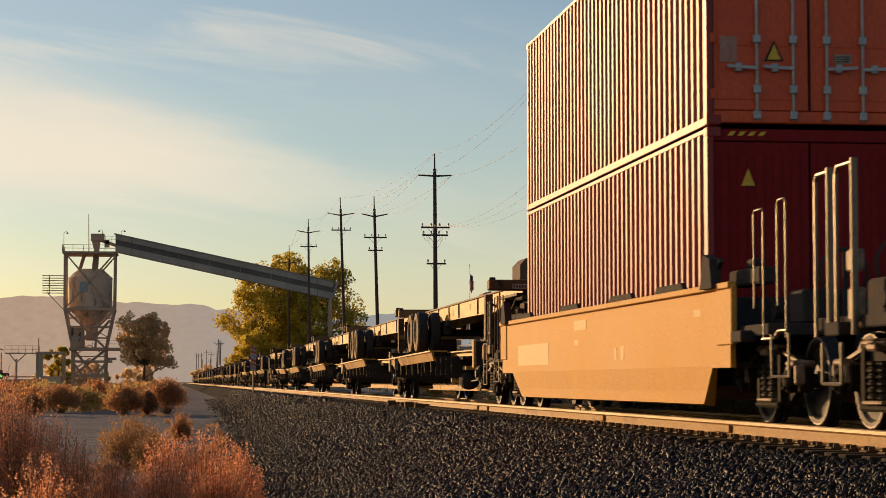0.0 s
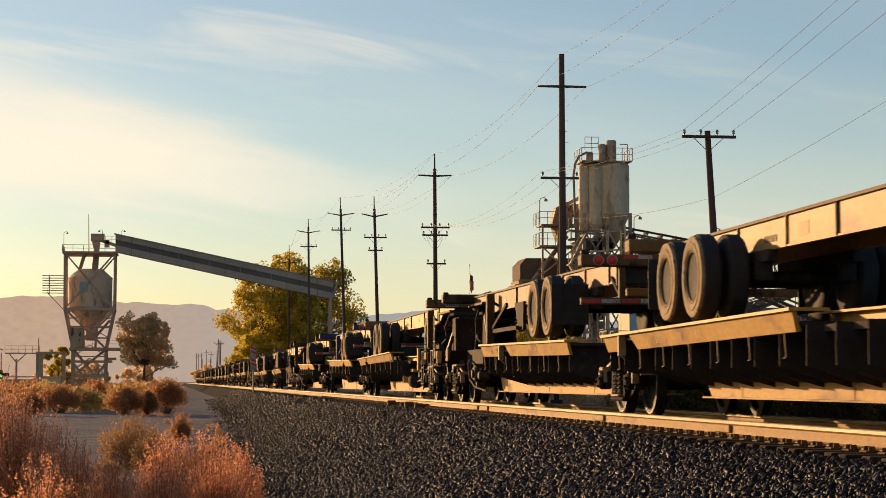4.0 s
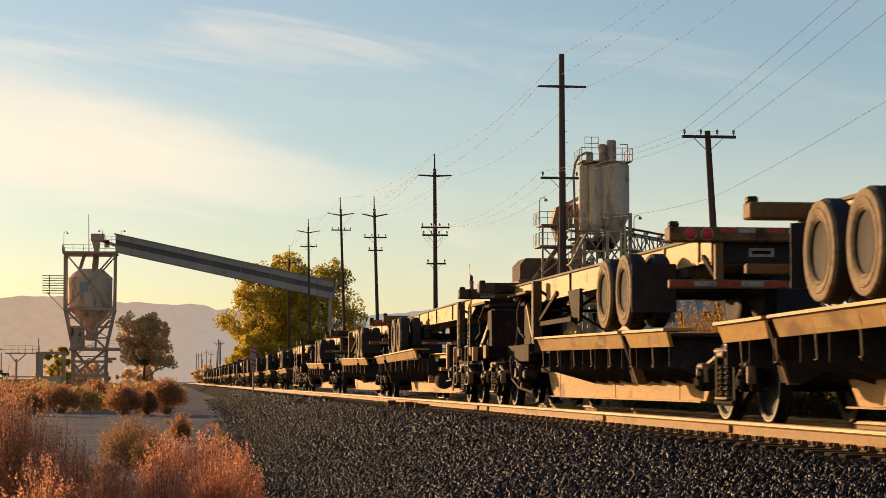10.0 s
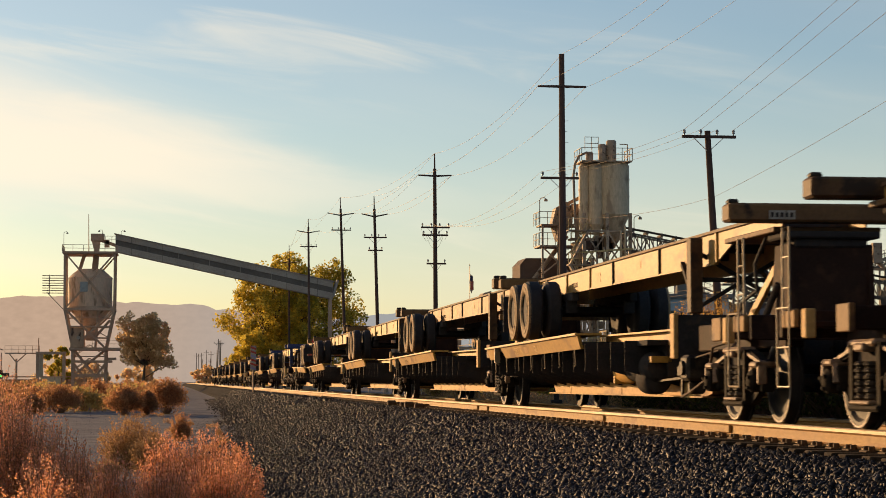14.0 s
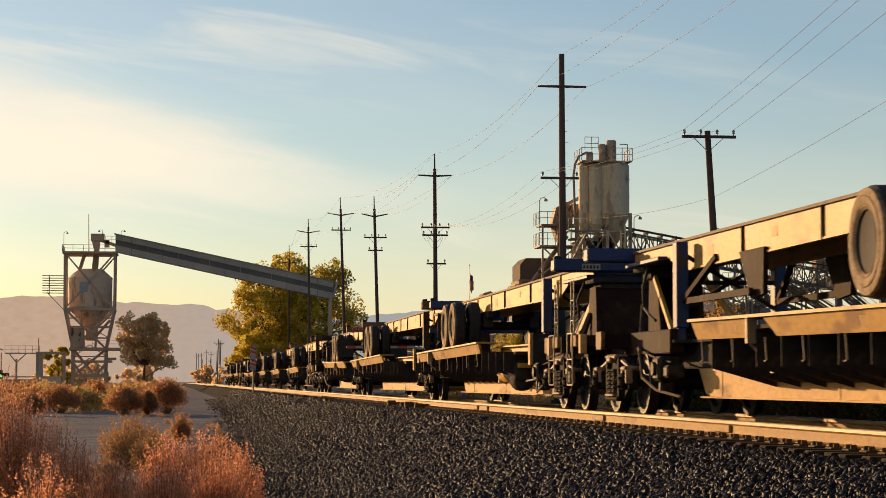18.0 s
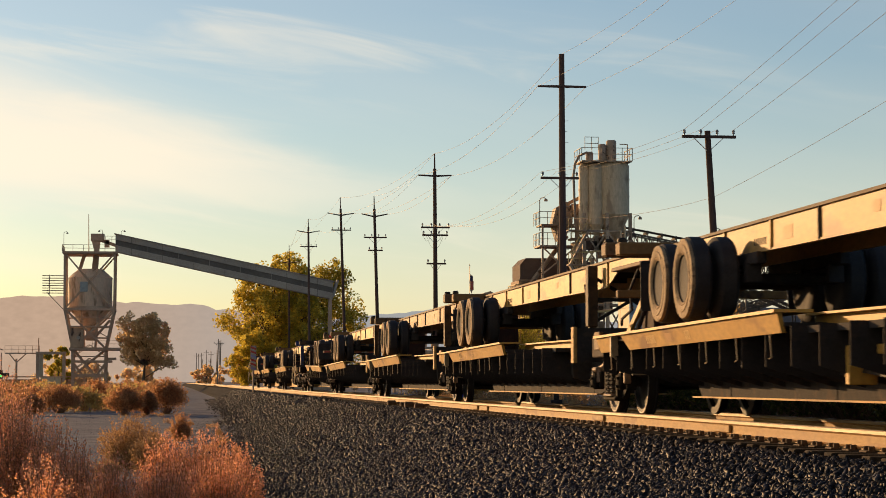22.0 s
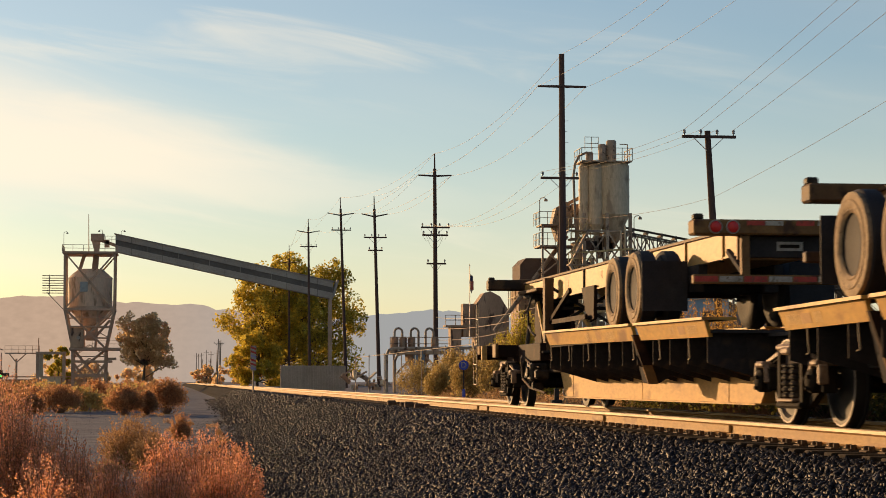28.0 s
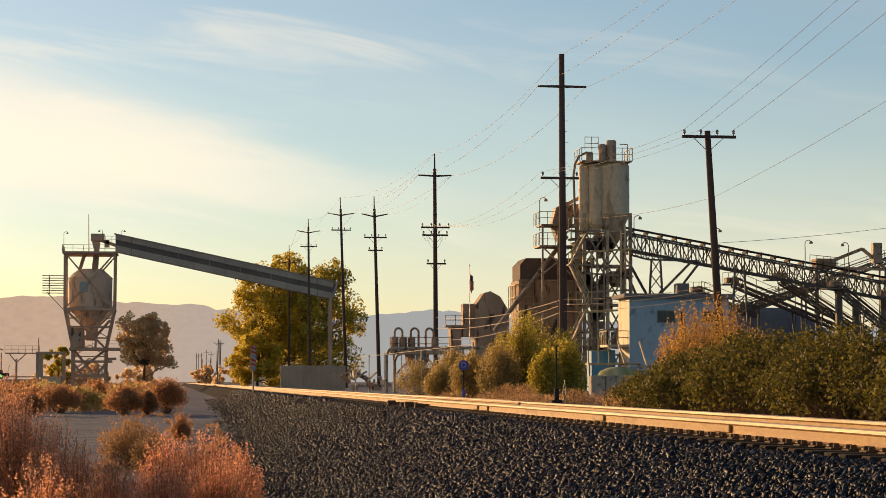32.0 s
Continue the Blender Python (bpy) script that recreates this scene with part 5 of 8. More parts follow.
def make_well_car(y1=15.6, stout=False):
    """y = 0 is the front truck's centre (towards the camera); the well hangs between the trucks."""
    w = thing("well_car", "faded yellow double-stack well car with black end platforms", "rail car")
    P = 16.0
    y0 = 0.25
    for s in (-1, 1):
        side = Shape()
        top, mid, low = 1.46, 0.62, 0.34
        xo = s * 1.40
        # upper plate, knee, inward lower plate, all in one bent sheet with thickness
        prof = [(xo, top), (xo, mid), (xo - s * 0.025, low), (xo - s * 0.03, 0.20), (xo - s * 0.16, 0.18), (xo - s * 0.16, low), (xo - s * 0.06, mid), (xo - s * 0.06, top)]
        ends = []
        for y, deep in ((y0, 0.0), (y0 + 0.75, 0.0), (y0 + 1.25, 1.0), (y1 - 1.9, 1.0), (y1 - 1.1, 0.0), (y1, 0.0)):
            ends.append([(x if z > mid - 0.01 or deep else xo - s * (0.0 if k < 4 else 0.06), y, z if z > mid - 0.01 or deep else mid - 0.02) for k, (x, z) in enumerate(prof)])
        n, m = len(prof), len(ends)
        vs = [p for e in ends for p in e]
        fs = [tuple(range(n)), tuple(range((m - 1) * n, m * n))[::-1]] + [(j * n + i, j * n + (i + 1) % n, (j + 1) * n + (i + 1) % n, (j + 1) * n + i) for j in range(m - 1) for i in range(n)]
        side.add(vs, fs)
        sp = part("well_side", side, WELL_YELLOW, w, "long faded yellow side plate")
        part("top_chord", Shape().box(xo - s * 0.0 - 0.05, xo + 0.03, y0 - 0.1, y1 + 0.1, top - 0.02, top + 0.05, 0.01), WELL_YELLOW, sp)
        part("end_panel", Shape().box(xo - 0.02, xo + 0.045, y0 - 0.12, y0 + 0.5, 0.84, top + 0.02, 0.012), WELL_YELLOW, sp)
        part("end_panel", Shape().box(xo - 0.02, xo + 0.045, y1 - 0.5, y1 + 0.12, 0.84, top + 0.02, 0.012), WELL_YELLOW, sp)
        for y in (2.9, 5.6, 9.2, 13.2):
            part("container_guide", Shape().prism([(y - 0.75, top + 0.04), (y + 0.75, top + 0.04), (y + 0.6, top + 0.13), (y - 0.6, top + 0.13)], xo - 0.03, xo + 0.03, "x"), BLACK_STEEL, sp)
        for a, b, z0, z1 in ((11.0, 13.9, 0.72, 1.06), (5.5, 5.7, 0.74, 0.92), (5.95, 6.1, 0.74, 0.90), (8.0, 8.9, 1.2, 1.34)):
            part("faded_mark", Shape().box(xo + s * 0.001, xo + s * 0.004, a, b, z0, z1), MARK_PALE, sp, "pale faded lettering patch")
        for a, z0 in ((1.5, 1.18), (8.6, 0.98)):
            part("paint_patch", Shape().box(xo + s * 0.001, xo + s * 0.003, a, a + 0.3, z0, z0 + 0.08), MARK_PALE, sp, "ochre touch-up patch")
        for e, d in ((y0 + 0.9, -1), (y1 - 0.9, 1)):
            bk = Shape().prism([(e + d * 0.0, top), (e + d * 0.5, top), (e + d * 0.42, top + 0.32), (e + d * 0.15, top + 0.38)], xo - 0.10, xo + 0.02, "x")
            part("guide_bracket", bk, BLACK_STEEL, w, "black stacking guide bracket")
            part("guide_box", Shape().box(xo - s * 0.32 - 0.11, xo - s * 0.32 + 0.11, min(e + d * 0.1, e + d * 1.3), max(e + d * 0.1, e + d * 1.3), top + 0.02, top + 0.2, 0.02).box(xo - s * 0.3 - 0.06, xo - s * 0.3 + 0.06, min(e + d * 0.7, e + d * 0.95), max(e + d * 0.7, e + d * 0.95), top + 0.2, top + 0.3, 0.02), BLACK_STEEL, w, "black stacking gear box")
            part("guide_strut", Shape().bar((xo, e + d * 0.1, top), (xo, e + d * 0.55, top + 0.3), 0.05), BLACK_STEEL, w)
    part("well_floor", Shape().box(-1.25, 1.25, 1.7, 13.2, 0.40, 0.46), BLACK_STEEL, w)
    for e, d in ((0.0, -1), (P, 1)):
        part("end_platform", Shape().box(-1.32, 1.32, min(e - d * 1.9, e + d * 0.9), max(e - d * 1.9, e + d * 0.9), 0.92, 1.04, 0.015).box(-0.4, 0.4, min(e - d * 2.0, e + d * 0.9), max(e - d * 2.0, e + d * 0.9), 0.6, 0.93), BLACK_STEEL, w)
        part("end_bulkhead", Shape().box(-1.2, 1.2, e - d * 1.55 - 0.06, e - d * 1.55 + 0.06, 0.5, 1.4, 0.01), BLACK_STEEL, w)
        for s in (-1, 1):
            part("step", Shape().box(s * 1.35 - 0.09, s * 1.35 + 0.09, e + d * 0.1 - 0.2, e + d * 0.1 + 0.2, 0.86, 0.98, 0.012), BLACK_STEEL, w)
            if e == 0:
                # thin grab hoops and a stirrup at one end
                for ya, yb, zt, r in ((-0.54, -0.88, 2.2, 0.010), (-1.38, -1.66, 2.24, 0.011)):
                    part("grab_iron", Shape().path([(s * 1.36, ya, 1.2), (s * 1.36, ya, zt - 0.04), (s * 1.36, ya - 0.05, zt), (s * 1.36, yb + 0.05, zt), (s * 1.36, yb, zt - 0.04), (s * 1.36, yb, 0.88)], r, 6), GRAB_STEEL, w)
                part("hoop_foot", Shape().path([(s * 1.37, -0.88, 0.88), (s * 1.37, -1.3, 0.88), (s * 1.37, -1.42, 0.95), (s * 1.37, -1.7, 0.95)], 0.016, 6), GRAB_STEEL, w)
                part("stirrup", ladder(s * 1.40, -1.58, 0.5, 0.92, 0.58, 1, 0.014), GRAB_STEEL, w)
            elif not stout:
                for ya, yb in ((0.78, 0.40), (0.15, -0.2)):
                    part("grab_iron", Shape().path([(s * 1.36, e + ya, 0.9), (s * 1.36, e + ya, 2.0), (s * 1.36, e + yb, 2.0), (s * 1.36, e + yb, 0.9)], 0.011, 6), CLIP_STEEL, w)
                part("stirrup", ladder(s * 1.40, e + 0.3, 0.45, 0.88, 0.5, 2, 0.012), GRAB_STEEL, w)
            else:
                # stout tubular hoops beside the brake stand at the other
                for ya, yb, zt in ((0.78, 0.33, 2.36), (0.18, -0.35, 2.38)):
                    hoop = part("grab_iron", Shape().path([(s * 1.36, e + ya, 0.86), (s * 1.36, e + ya, zt - 0.06), (s * 1.36, e + ya - 0.06, zt), (s * 1.36, e + yb, zt)], 0.019, 6), GRAB_STEEL, w, "thin side of the grab hoop")
                    part("hoop_post", Shape().tube((s * 1.37, e + yb, 0.86), (s * 1.37, e + yb, zt + 0.03), 0.032, n=10), GRAB_STEEL, hoop, "stout upright tube", smooth=True)
                part("stirrup", ladder(s * 1.42, e + 0.15, 0.43, 0.80, 0.54, 1, 0.018), GRAB_STEEL, w)
                part("valve_box", Shape().box(s * 1.3 - 0.05, s * 1.3 + 0.05, e - 0.28, e - 0.05, 1.42, 1.62, 0.02).box(s * 1.3 - 0.06, s * 1.3 + 0.04, e - 0.34, e - 0.12, 0.98, 1.28, 0.02), PALE_CASTING, w, "worn pale valve boxes")
        part("coupler", Shape().box(-0.12, 0.12, min(e, e + d * 1.5), max(e, e + d * 1.5), 0.72, 0.92, 0.03).box(-0.2, 0.2, e + d * 1.35 - 0.18, e + d * 1.35 + 0.18, 0.66, 0.98, 0.05), CAST_STEEL, w)
        part("hand_brake", Shape().lathe([(0, 0.24), (0.03, 0.27), (0.06, 0.24)], (-0.5, e + d * 0.85, 1.55), "y", 18, True).tube((-0.5, e + d * 0.85, 1.0), (-0.5, e + d * 0.85, 1.8), 0.03), BLACK_STEEL, w)
        part("brake_gear", Shape().box(-0.9, -0.3, min(e + d * 0.2, e + d * 0.7), max(e + d * 0.2, e + d * 0.7), 1.04, 1.4, 0.03).tube((-1.0, e, 1.2), (0.6, e, 1.2), 0.09, n=10), BLACK_STEEL, w)
    return w


CONTAINER_STICKER = surf("faded_pink_sticker", (0.42, 0.20, 0.15), (0.5, 0.26, 0.2), 10, 0.7, 0, 0, 40)


def make_stack():
    front = 1.073 * SPEED
    w = make_well_car()
    place(w, front)
    trucks = [o for o, s, b in moving if o.name.startswith("rail_truck")]
    for s in (front, front + 16.0, front - 3.4, front - 19.4):
        place(copy_thing(trucks[0], pose(0, 0, 0)), s)
    w2 = make_well_car(13.4, True)
    place(w2, front - 19.4)
    lower = make_container(CONTAINER_RED, CONTAINER_DOOR, "lower dark red corrugated shipping container in the well car", False)
    upper = make_container(CONTAINER_RED, CONTAINER_ORANGE, "upper red corrugated container with orange doors, stacked", True)
    s = CONT_T * SPEED
    place(lower, s)
    place(upper, s)
    lifts[lower], lifts[upper] = 0.47, 0.47 + 2.896 + 0.02


lifts = {}
make_stack()


# ---- power poles and wires ----
def sag(p, q, drop, n=14):
    p, q = Vector(p), Vector(q)
    return [p.lerp(q, i / n) - Vector((0, 0, 4 * drop * (i / n) * (1 - i / n))) for i in range(n + 1)]


def wire(p, q, drop, r=0.012):
    solid("power_wire", Shape().path(sag(p, q, drop, 40), r * 0.72, 5), WIRE, "thin sagging overhead wire between poles", "wire", "wires of the pole line")


def make_pole(x, y, top, base, lean, arms, r=0.17, label="tall dark wooden power pole with crossarms", steps=False, wood=None, spike=0.0, tilt=0.0):
    """arms: (height, half width left, half width right, insulator count)."""
    p = thing("power_pole", label, "power pole", pose(x, y, base), "pole line")
    dx = lean
    h = top - base
    body = h - spike
    shaft = part("pole", Shape().tube((0, 0, 0), (dx * body / h, 0, body), r * 1.15, r * 0.72, 12), wood or WOOD_POLE, p, smooth=True)
    if spike:
        part("top_spike", Shape().tube((dx * body / h, 0, body - 0.3), (dx, 0, h), 0.075, 0.05, 8), wood or WOOD_POLE, shaft)
    tips = []
    for z, wl, wr, n in arms:
        k = (z - base) / h
        cx = dx * k
        if n == 0:
            arm = part("crossarm", Shape().tube((cx, -0.1, z - base - tilt), (cx - wl, -0.1, z - base), 0.085, 0.06, 8).tube((cx, -0.1, z - base - tilt), (cx + wr, -0.1, z - base), 0.085, 0.06, 8), wood or WOOD_POLE, p, "round tapered crossarm")
            continue
        arm = part("crossarm", Shape().box(cx - wl, cx + wr, -0.16, -0.02, z - base - 0.07, z - base + 0.07, 0.01), wood or WOOD_POLE, p)
        for s, w in ((-1, wl), (1, wr)):
            if w > 0.6:
                part("arm_brace", Shape().bar((cx + s * w * 0.55, -0.09, z - base - 0.06), (cx, -0.09, z - base - 0.75), 0.05, 0.03), GALV, arm)
        for i in range(n):
            xx = cx - wl + 0.12 + (wl + wr - 0.24) * (i / (n - 1) if n > 1 else 0.5)
            part("insulator", Shape().lathe([(0, 0.03), (0.08, 0.03), (0.1, 0.075), (0.17, 0.06), (0.19, 0.085), (0.27, 0.05), (0.3, 0.02)], (xx, -0.09, z - base + 0.07), "z", 10), INSULATOR, arm, "glazed insulator", smooth=True)
            tips.append((x + xx, y - 0.09, z + 0.35))
    if steps:
        for i in range(22):
            z = 3.5 + i * 0.62
            if z < h - 1:
                part("step_peg", Shape().tube((dx * z / h, 0, z), (dx * z / h + (0.36 if i % 2 else 0.30), 0, z), 0.012, n=5), GALV, p)
    return tips


INSULATOR = surf("brown_grey_glazed_insulator", (0.25, 0.22, 0.2), (0.4, 0.36, 0.32), 8, 0.25, 0, 0, 30)


def make_poles():
    main = [  # y, x, top, lean, top arm height, second arm height
        (118.0, 22.3, 20.4, -0.05, 18.5, 13.2), (174.0, 22.05, 20.7, -0.15, 18.85, 14.45), (225.0, 22.35, 21.6, -0.65, 19.65, 17.1),
        (262.0, 21.85, 24.7, -0.85, 22.7, 20.55), (310.0, 20.4, 25.7, -0.3, 23.9, 21.55), (350.0, 19.6, 24.4, -0.1, 21.6, 18.5)]
    tops = []
    for i, (y, x, top, lean, a1, a2) in enumerate(main):
        w = 1.42 if i < 3 else 1.7
        arms = [(a1, w, w, 0)]
        if i == 0:
            arms.append((a2, 1.28, 0.95, 3))
        elif i == 1:
            arms += [(a2, 1.2, 1.25, 4), (a2 - 0.65, 1.1, 1.1, 4), (a2 - 3.05, 0.75, 0.9, 2)]
        else:
            arms += [(a2, 1.25, 1.25, 4)] + ([(a2 - 1.4, 0.8, 0.8, 2)] if i == 2 else [])
        make_pole(x, y, top, 0.0, lean, arms, 0.22 if i == 0 else 0.2, steps=i == 0, spike=0.0 if i == 0 else top - a1 - 0.55, tilt=(0.0, 0.06, 0.3, 0.3, 0.3, 0.3)[i])
        tops.append([(x + lean, y, top), (x + lean - w, y, a1), (x + lean + w, y, a1)])
    chain = [tops[i] for i in (0, 1, 3, 4, 5)]
    for a, b, z in ((-1.15, -0.15, 14.45), (0.2, 1.2, 14.45), (-0.7, 0.75, 13.8)):
        wire((21.9 + a, 173.9, z), (21.9 + b, 173.9, z), 1.15, 0.014)
    first = [(22.4, 62.0, 20.6), (21.0, 62.0, 18.7), (23.8, 62.0, 18.7)]
    for k in range(3):
        wire(first[k], chain[0][k], 0.9, 0.012)
        for a, b in zip(chain, chain[1:]):
            wire(a[k], b[k], 1.1, 0.015)
        wire(tops[1][k], tops[2][k], 0.8, 0.015)
    # the nearer leaning pole with four insulators on its arm
    tips = make_pole(26.9, 100.0, 13.85, 0.0, -0.75, [(13.55, 1.32, 1.4, 4)], 0.2, "leaning dark wooden pole with one crossarm and four insulators")
    part_pole = [(20.9 + 0.12, 117.9, 13.55), (21.9, 117.9, 13.55), (23.1, 117.9, 13.55)]
    for k, tip in enumerate(tips):
        if k != 2:
            wire(tip, (tip[0] + 0.3, 52.0, tip[2] + 5.0), 0.3, 0.012)
        if k < 3:
            wire(tip, part_pole[k], 0.25, 0.011)
    for q in part_pole:
        wire(q, (q[0] - 0.2, 173.9, 14.7), 1.2, 0.012)
    wire((26.5, 100.0, 10.6), (22.3, 118.0, 10.9), 0.35, 0.012)
    wire((26.5, 100.0, 10.6), (27.5, 60.0, 13.9), 0.3, 0.012)
    for k, z in enumerate((6.2, 5.9, 5.5)):
        wire((22.2, 118.0, z), (26.6, 100.0, z + 0.1 * k), 0.15, 0.016)
        wire((22.2, 118.0, z), (22.0, 174.0, z + 0.7 - 0.6 * k), 0.5, 0.03)
    wire((26.5, 100.0, 8.3), (62.0, 130.0, 14.5), 0.6, 0.016)
    far = [(11.5, 960), (14.0, 1100), (17.0, 1180), (14.0, 640), (17.5, 760), (19.0, 820), (17.0, 900), (21.0, 980), (18.0, 1080), (22.0, 1200), (20.0, 1350)]
    for i, (x, y) in enumerate(far):
        make_pole(x, y, 14.5 + (i % 3) * 1.6, 0.0, 0.3 * (i % 2), [(13.2 + (i % 3) * 1.6, 1.3, 1.3, 2)], 0.2, "far hazy wooden power pole", wood=FAR_POLE)


make_poles()


# ---- loading tower, silos and conveyors of the plant ----
def handrail(sh, pts, h=1.07, r=0.035, gap=1.6):
    """Posts, top rail and mid rail along a line of points."""
    for a, b in zip(pts, pts[1:]):
        a, b = Vector(a), Vector(b)
        n = max(1, int((b - a).length / gap))
        for i in range(n + 1):
            p = a.lerp(b, i / n)
            sh.tube(p, p + Vector((0, 0, h)), r, n=4)
        for z in (h, h * 0.5):
            sh.tube(a + Vector((0, 0, z)), b + Vector((0, 0, z)), r, n=4)
    return sh


def crane_lamp(x, y, z, h, flip=1):
    lp = thing("lamp_post", "thin curved plant lamp post", "lamp post", pose(x, y, z), "plant lamp posts")
    pts = [(0, 0, 0), (0, 0, h - 0.25), (flip * 0.12, 0, h - 0.05), (flip * 0.4, 0, h), (flip * 0.55, 0, h - 0.12)]
    part("mast", Shape().path(pts, 0.04, 5), STEEL_GREY, lp)
    part("lamp_head", Shape().lathe([(0, 0.05), (-0.1, 0.16), (-0.25, 0.18)], (flip * 0.55, 0, h - 0.08), "z", 10), STEEL_GREY, lp, smooth=True)


def make_tower():
    t = thing("loading_tower", "tall steel loading tower with a hopper silo inside", "tower", pose(-13.1, 345, 0))
    legs = {}
    for sx in (-1, 1):
        for sy in (-1, 1):
            a, b, c, d = (sx * 4.0, sy * 3.6, 22.3), (sx * 3.95, sy * 3.6, 13.2), (sx * 2.65, sy * 2.6, 6.8), (sx * 2.6, sy * 2.5, 0)
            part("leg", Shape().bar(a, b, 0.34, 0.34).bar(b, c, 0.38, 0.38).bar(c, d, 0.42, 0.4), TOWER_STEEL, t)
            legs[sx, sy] = (a, b, c, d)
    for sy in (-1, 1):
        L, R = legs[-1, sy], legs[1, sy]
        for i in range(4):
            part("girt", Shape().bar(L[i] if i < 3 else (*L[3][:2], 2.5), R[i] if i < 3 else (*R[3][:2], 2.5), 0.35, 0.45), TOWER_STEEL, t)
        part("brace", Shape().bar(L[0], (0, sy * 3.6, 17.5), 0.22).bar((0, sy * 3.6, 17.5), L[1], 0.22), TOWER_STEEL, t)
        part("brace", Shape().bar(R[0], (0, sy * 3.6, 17.5), 0.22).bar((0, sy * 3.6, 17.5), R[1], 0.22), TOWER_STEEL, t)
        part("brace", Shape().bar(L[1], R[2], 0.26), TOWER_STEEL, t)
        part("brace", Shape().bar(R[1], L[2], 0.26), TOWER_STEEL, t)
        part("brace", Shape().bar(L[2], (R[3][0], R[3][1], 0.4), 0.28), TOWER_STEEL, t)
        part("brace", Shape().bar(R[2], (L[3][0], L[3][1], 2.5), 0.24), TOWER_STEEL, t)
        part("brace", Shape().bar(L[1], R[0], 0.2), TOWER_STEEL, t)
        part("brace", Shape().bar(R[1], L[0], 0.2), TOWER_STEEL, t)
        part("girt", Shape().bar((-3.4, sy * 3.2, 10.4), (3.4, sy * 3.2, 10.4), 0.22), TOWER_STEEL, t)
        for z in (1.3, 3.4, 5.6):
            part("girt", Shape().bar((-2.62, sy * 2.52, z), (2.62, sy * 2.52, z), 0.13), TOWER_STEEL, t)
            part("brace", Shape().bar((-2.62, sy * 2.52, z), (0.0, sy * 2.52, z + 1.9), 0.11).bar((0.0, sy * 2.52, z + 1.9), (2.62, sy * 2.52, z), 0.11), TOWER_STEEL, t)
        part("girt", Shape().bar((-3.7, sy * 3.4, 11.9), (3.7, sy * 3.4, 11.9), 0.14).bar((-3.1, sy * 2.9, 8.6), (3.1, sy * 2.9, 8.6), 0.14), TOWER_STEEL, t)
        part("brace", Shape().bar((-3.1, sy * 2.9, 8.6), (0, sy * 3.2, 10.4), 0.12).bar((0, sy * 3.2, 10.4), (3.1, sy * 2.9, 8.6), 0.12), TOWER_STEEL, t)
        for k in (-1, 1):
            part("hanger", Shape().bar((k * 1.3, sy * 3.0, 13.2), (k * 0.9, sy * 2.6, 7.0), 0.2), TOWER_STEEL, t)
        part("brace", Shape().bar((-2.6, sy * 2.5, 4.6), (0.4, sy * 2.5, 0.2), 0.22).bar((2.6, sy * 2.5, 4.6), (-0.4, sy * 2.5, 0.2), 0.22), TOWER_STEEL, t)
    for sx in (-1, 1):
        part("brace", Shape().bar(legs[sx, -1][1], legs[sx, 1][0], 0.22), TOWER_STEEL, t)
        part("girt", Shape().bar(legs[sx, -1][0], legs[sx, 1][0], 0.4), TOWER_STEEL, t)
        part("girt", Shape().bar(legs[sx, -1][1], legs[sx, 1][1], 0.4), TOWER_STEEL, t)
    silo = Shape().lathe([(9.6, 0.45), (13.4, 3.45), (13.55, 3.55), (18.2, 3.55), (18.35, 3.6), (19.8, 2.0), (19.85, 0.1)], (0, 0, 0), "z", 28)
    part("hopper_silo", silo, TOWER_SILO, t, "dusty tan silo with a cone bottom", smooth=True)
    part("silo_ring", Shape().lathe([(0, 3.5), (0, 3.72), (0.35, 3.72), (0.35, 3.5)], (0, 0, 13.3), "z", 28, True), TOWER_STEEL, t, smooth=True)
    part("silo_patch", Shape().box(-1.5, -0.3, -3.72, -3.5, 16.0, 17.6), SILO_PATCH, t, "pale blue-grey patch")
    part("top_deck", Shape().box(-4.4, 4.4, -4.0, 4.0, 22.2, 22.45), TOWER_STEEL, t)
    part("handrail", handrail(Shape(), [(-4.4, 4, 22.45), (-4.4, -4, 22.45), (2.4, -4, 22.45), (4.4, -4, 22.45)], 1.1, 0.05), TOWER_STEEL, t)
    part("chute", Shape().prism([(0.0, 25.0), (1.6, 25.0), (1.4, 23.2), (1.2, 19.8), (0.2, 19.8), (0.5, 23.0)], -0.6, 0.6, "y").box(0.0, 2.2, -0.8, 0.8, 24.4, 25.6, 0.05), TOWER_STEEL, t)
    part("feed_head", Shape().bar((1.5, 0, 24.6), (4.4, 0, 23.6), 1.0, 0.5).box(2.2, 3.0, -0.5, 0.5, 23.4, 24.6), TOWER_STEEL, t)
    part("feed_rail", handrail(Shape(), [(2.4, -0.8, 24.2), (4.4, -0.8, 24.2)], 1.0, 0.05, 0.9), TOWER_STEEL, t)
    part("spout", Shape().bar((-0.9, -1, 22.3), (-1.7, -1, 19.6), 0.55, 0.4), TOWER_STEEL, t)
    part("mast", Shape().tube((-0.3, 0, 22.4), (-0.4, 0, 28.8), 0.09, 0.05, 6), TOWER_STEEL, t)
    for i in range(8):
        z = 15.75 + i * 0.4
        part("rack_slat", Shape().tube((-7.5, -3.5, z), (-4.1, -3.5, z), 0.07, n=5), TOWER_STEEL, t)
    part("rack_post", Shape().tube((-6.4, -3.5, 15.4), (-6.4, -3.5, 18.7), 0.08, n=5).bar((-6.8, -3.5, 15.9), (-4.2, -3.5, 13.2), 0.12), TOWER_STEEL, t)
    part("lower_deck", Shape().box(-3.2, 5.0, -3.2, 3.2, 6.55, 7.0), TOWER_STEEL, t)
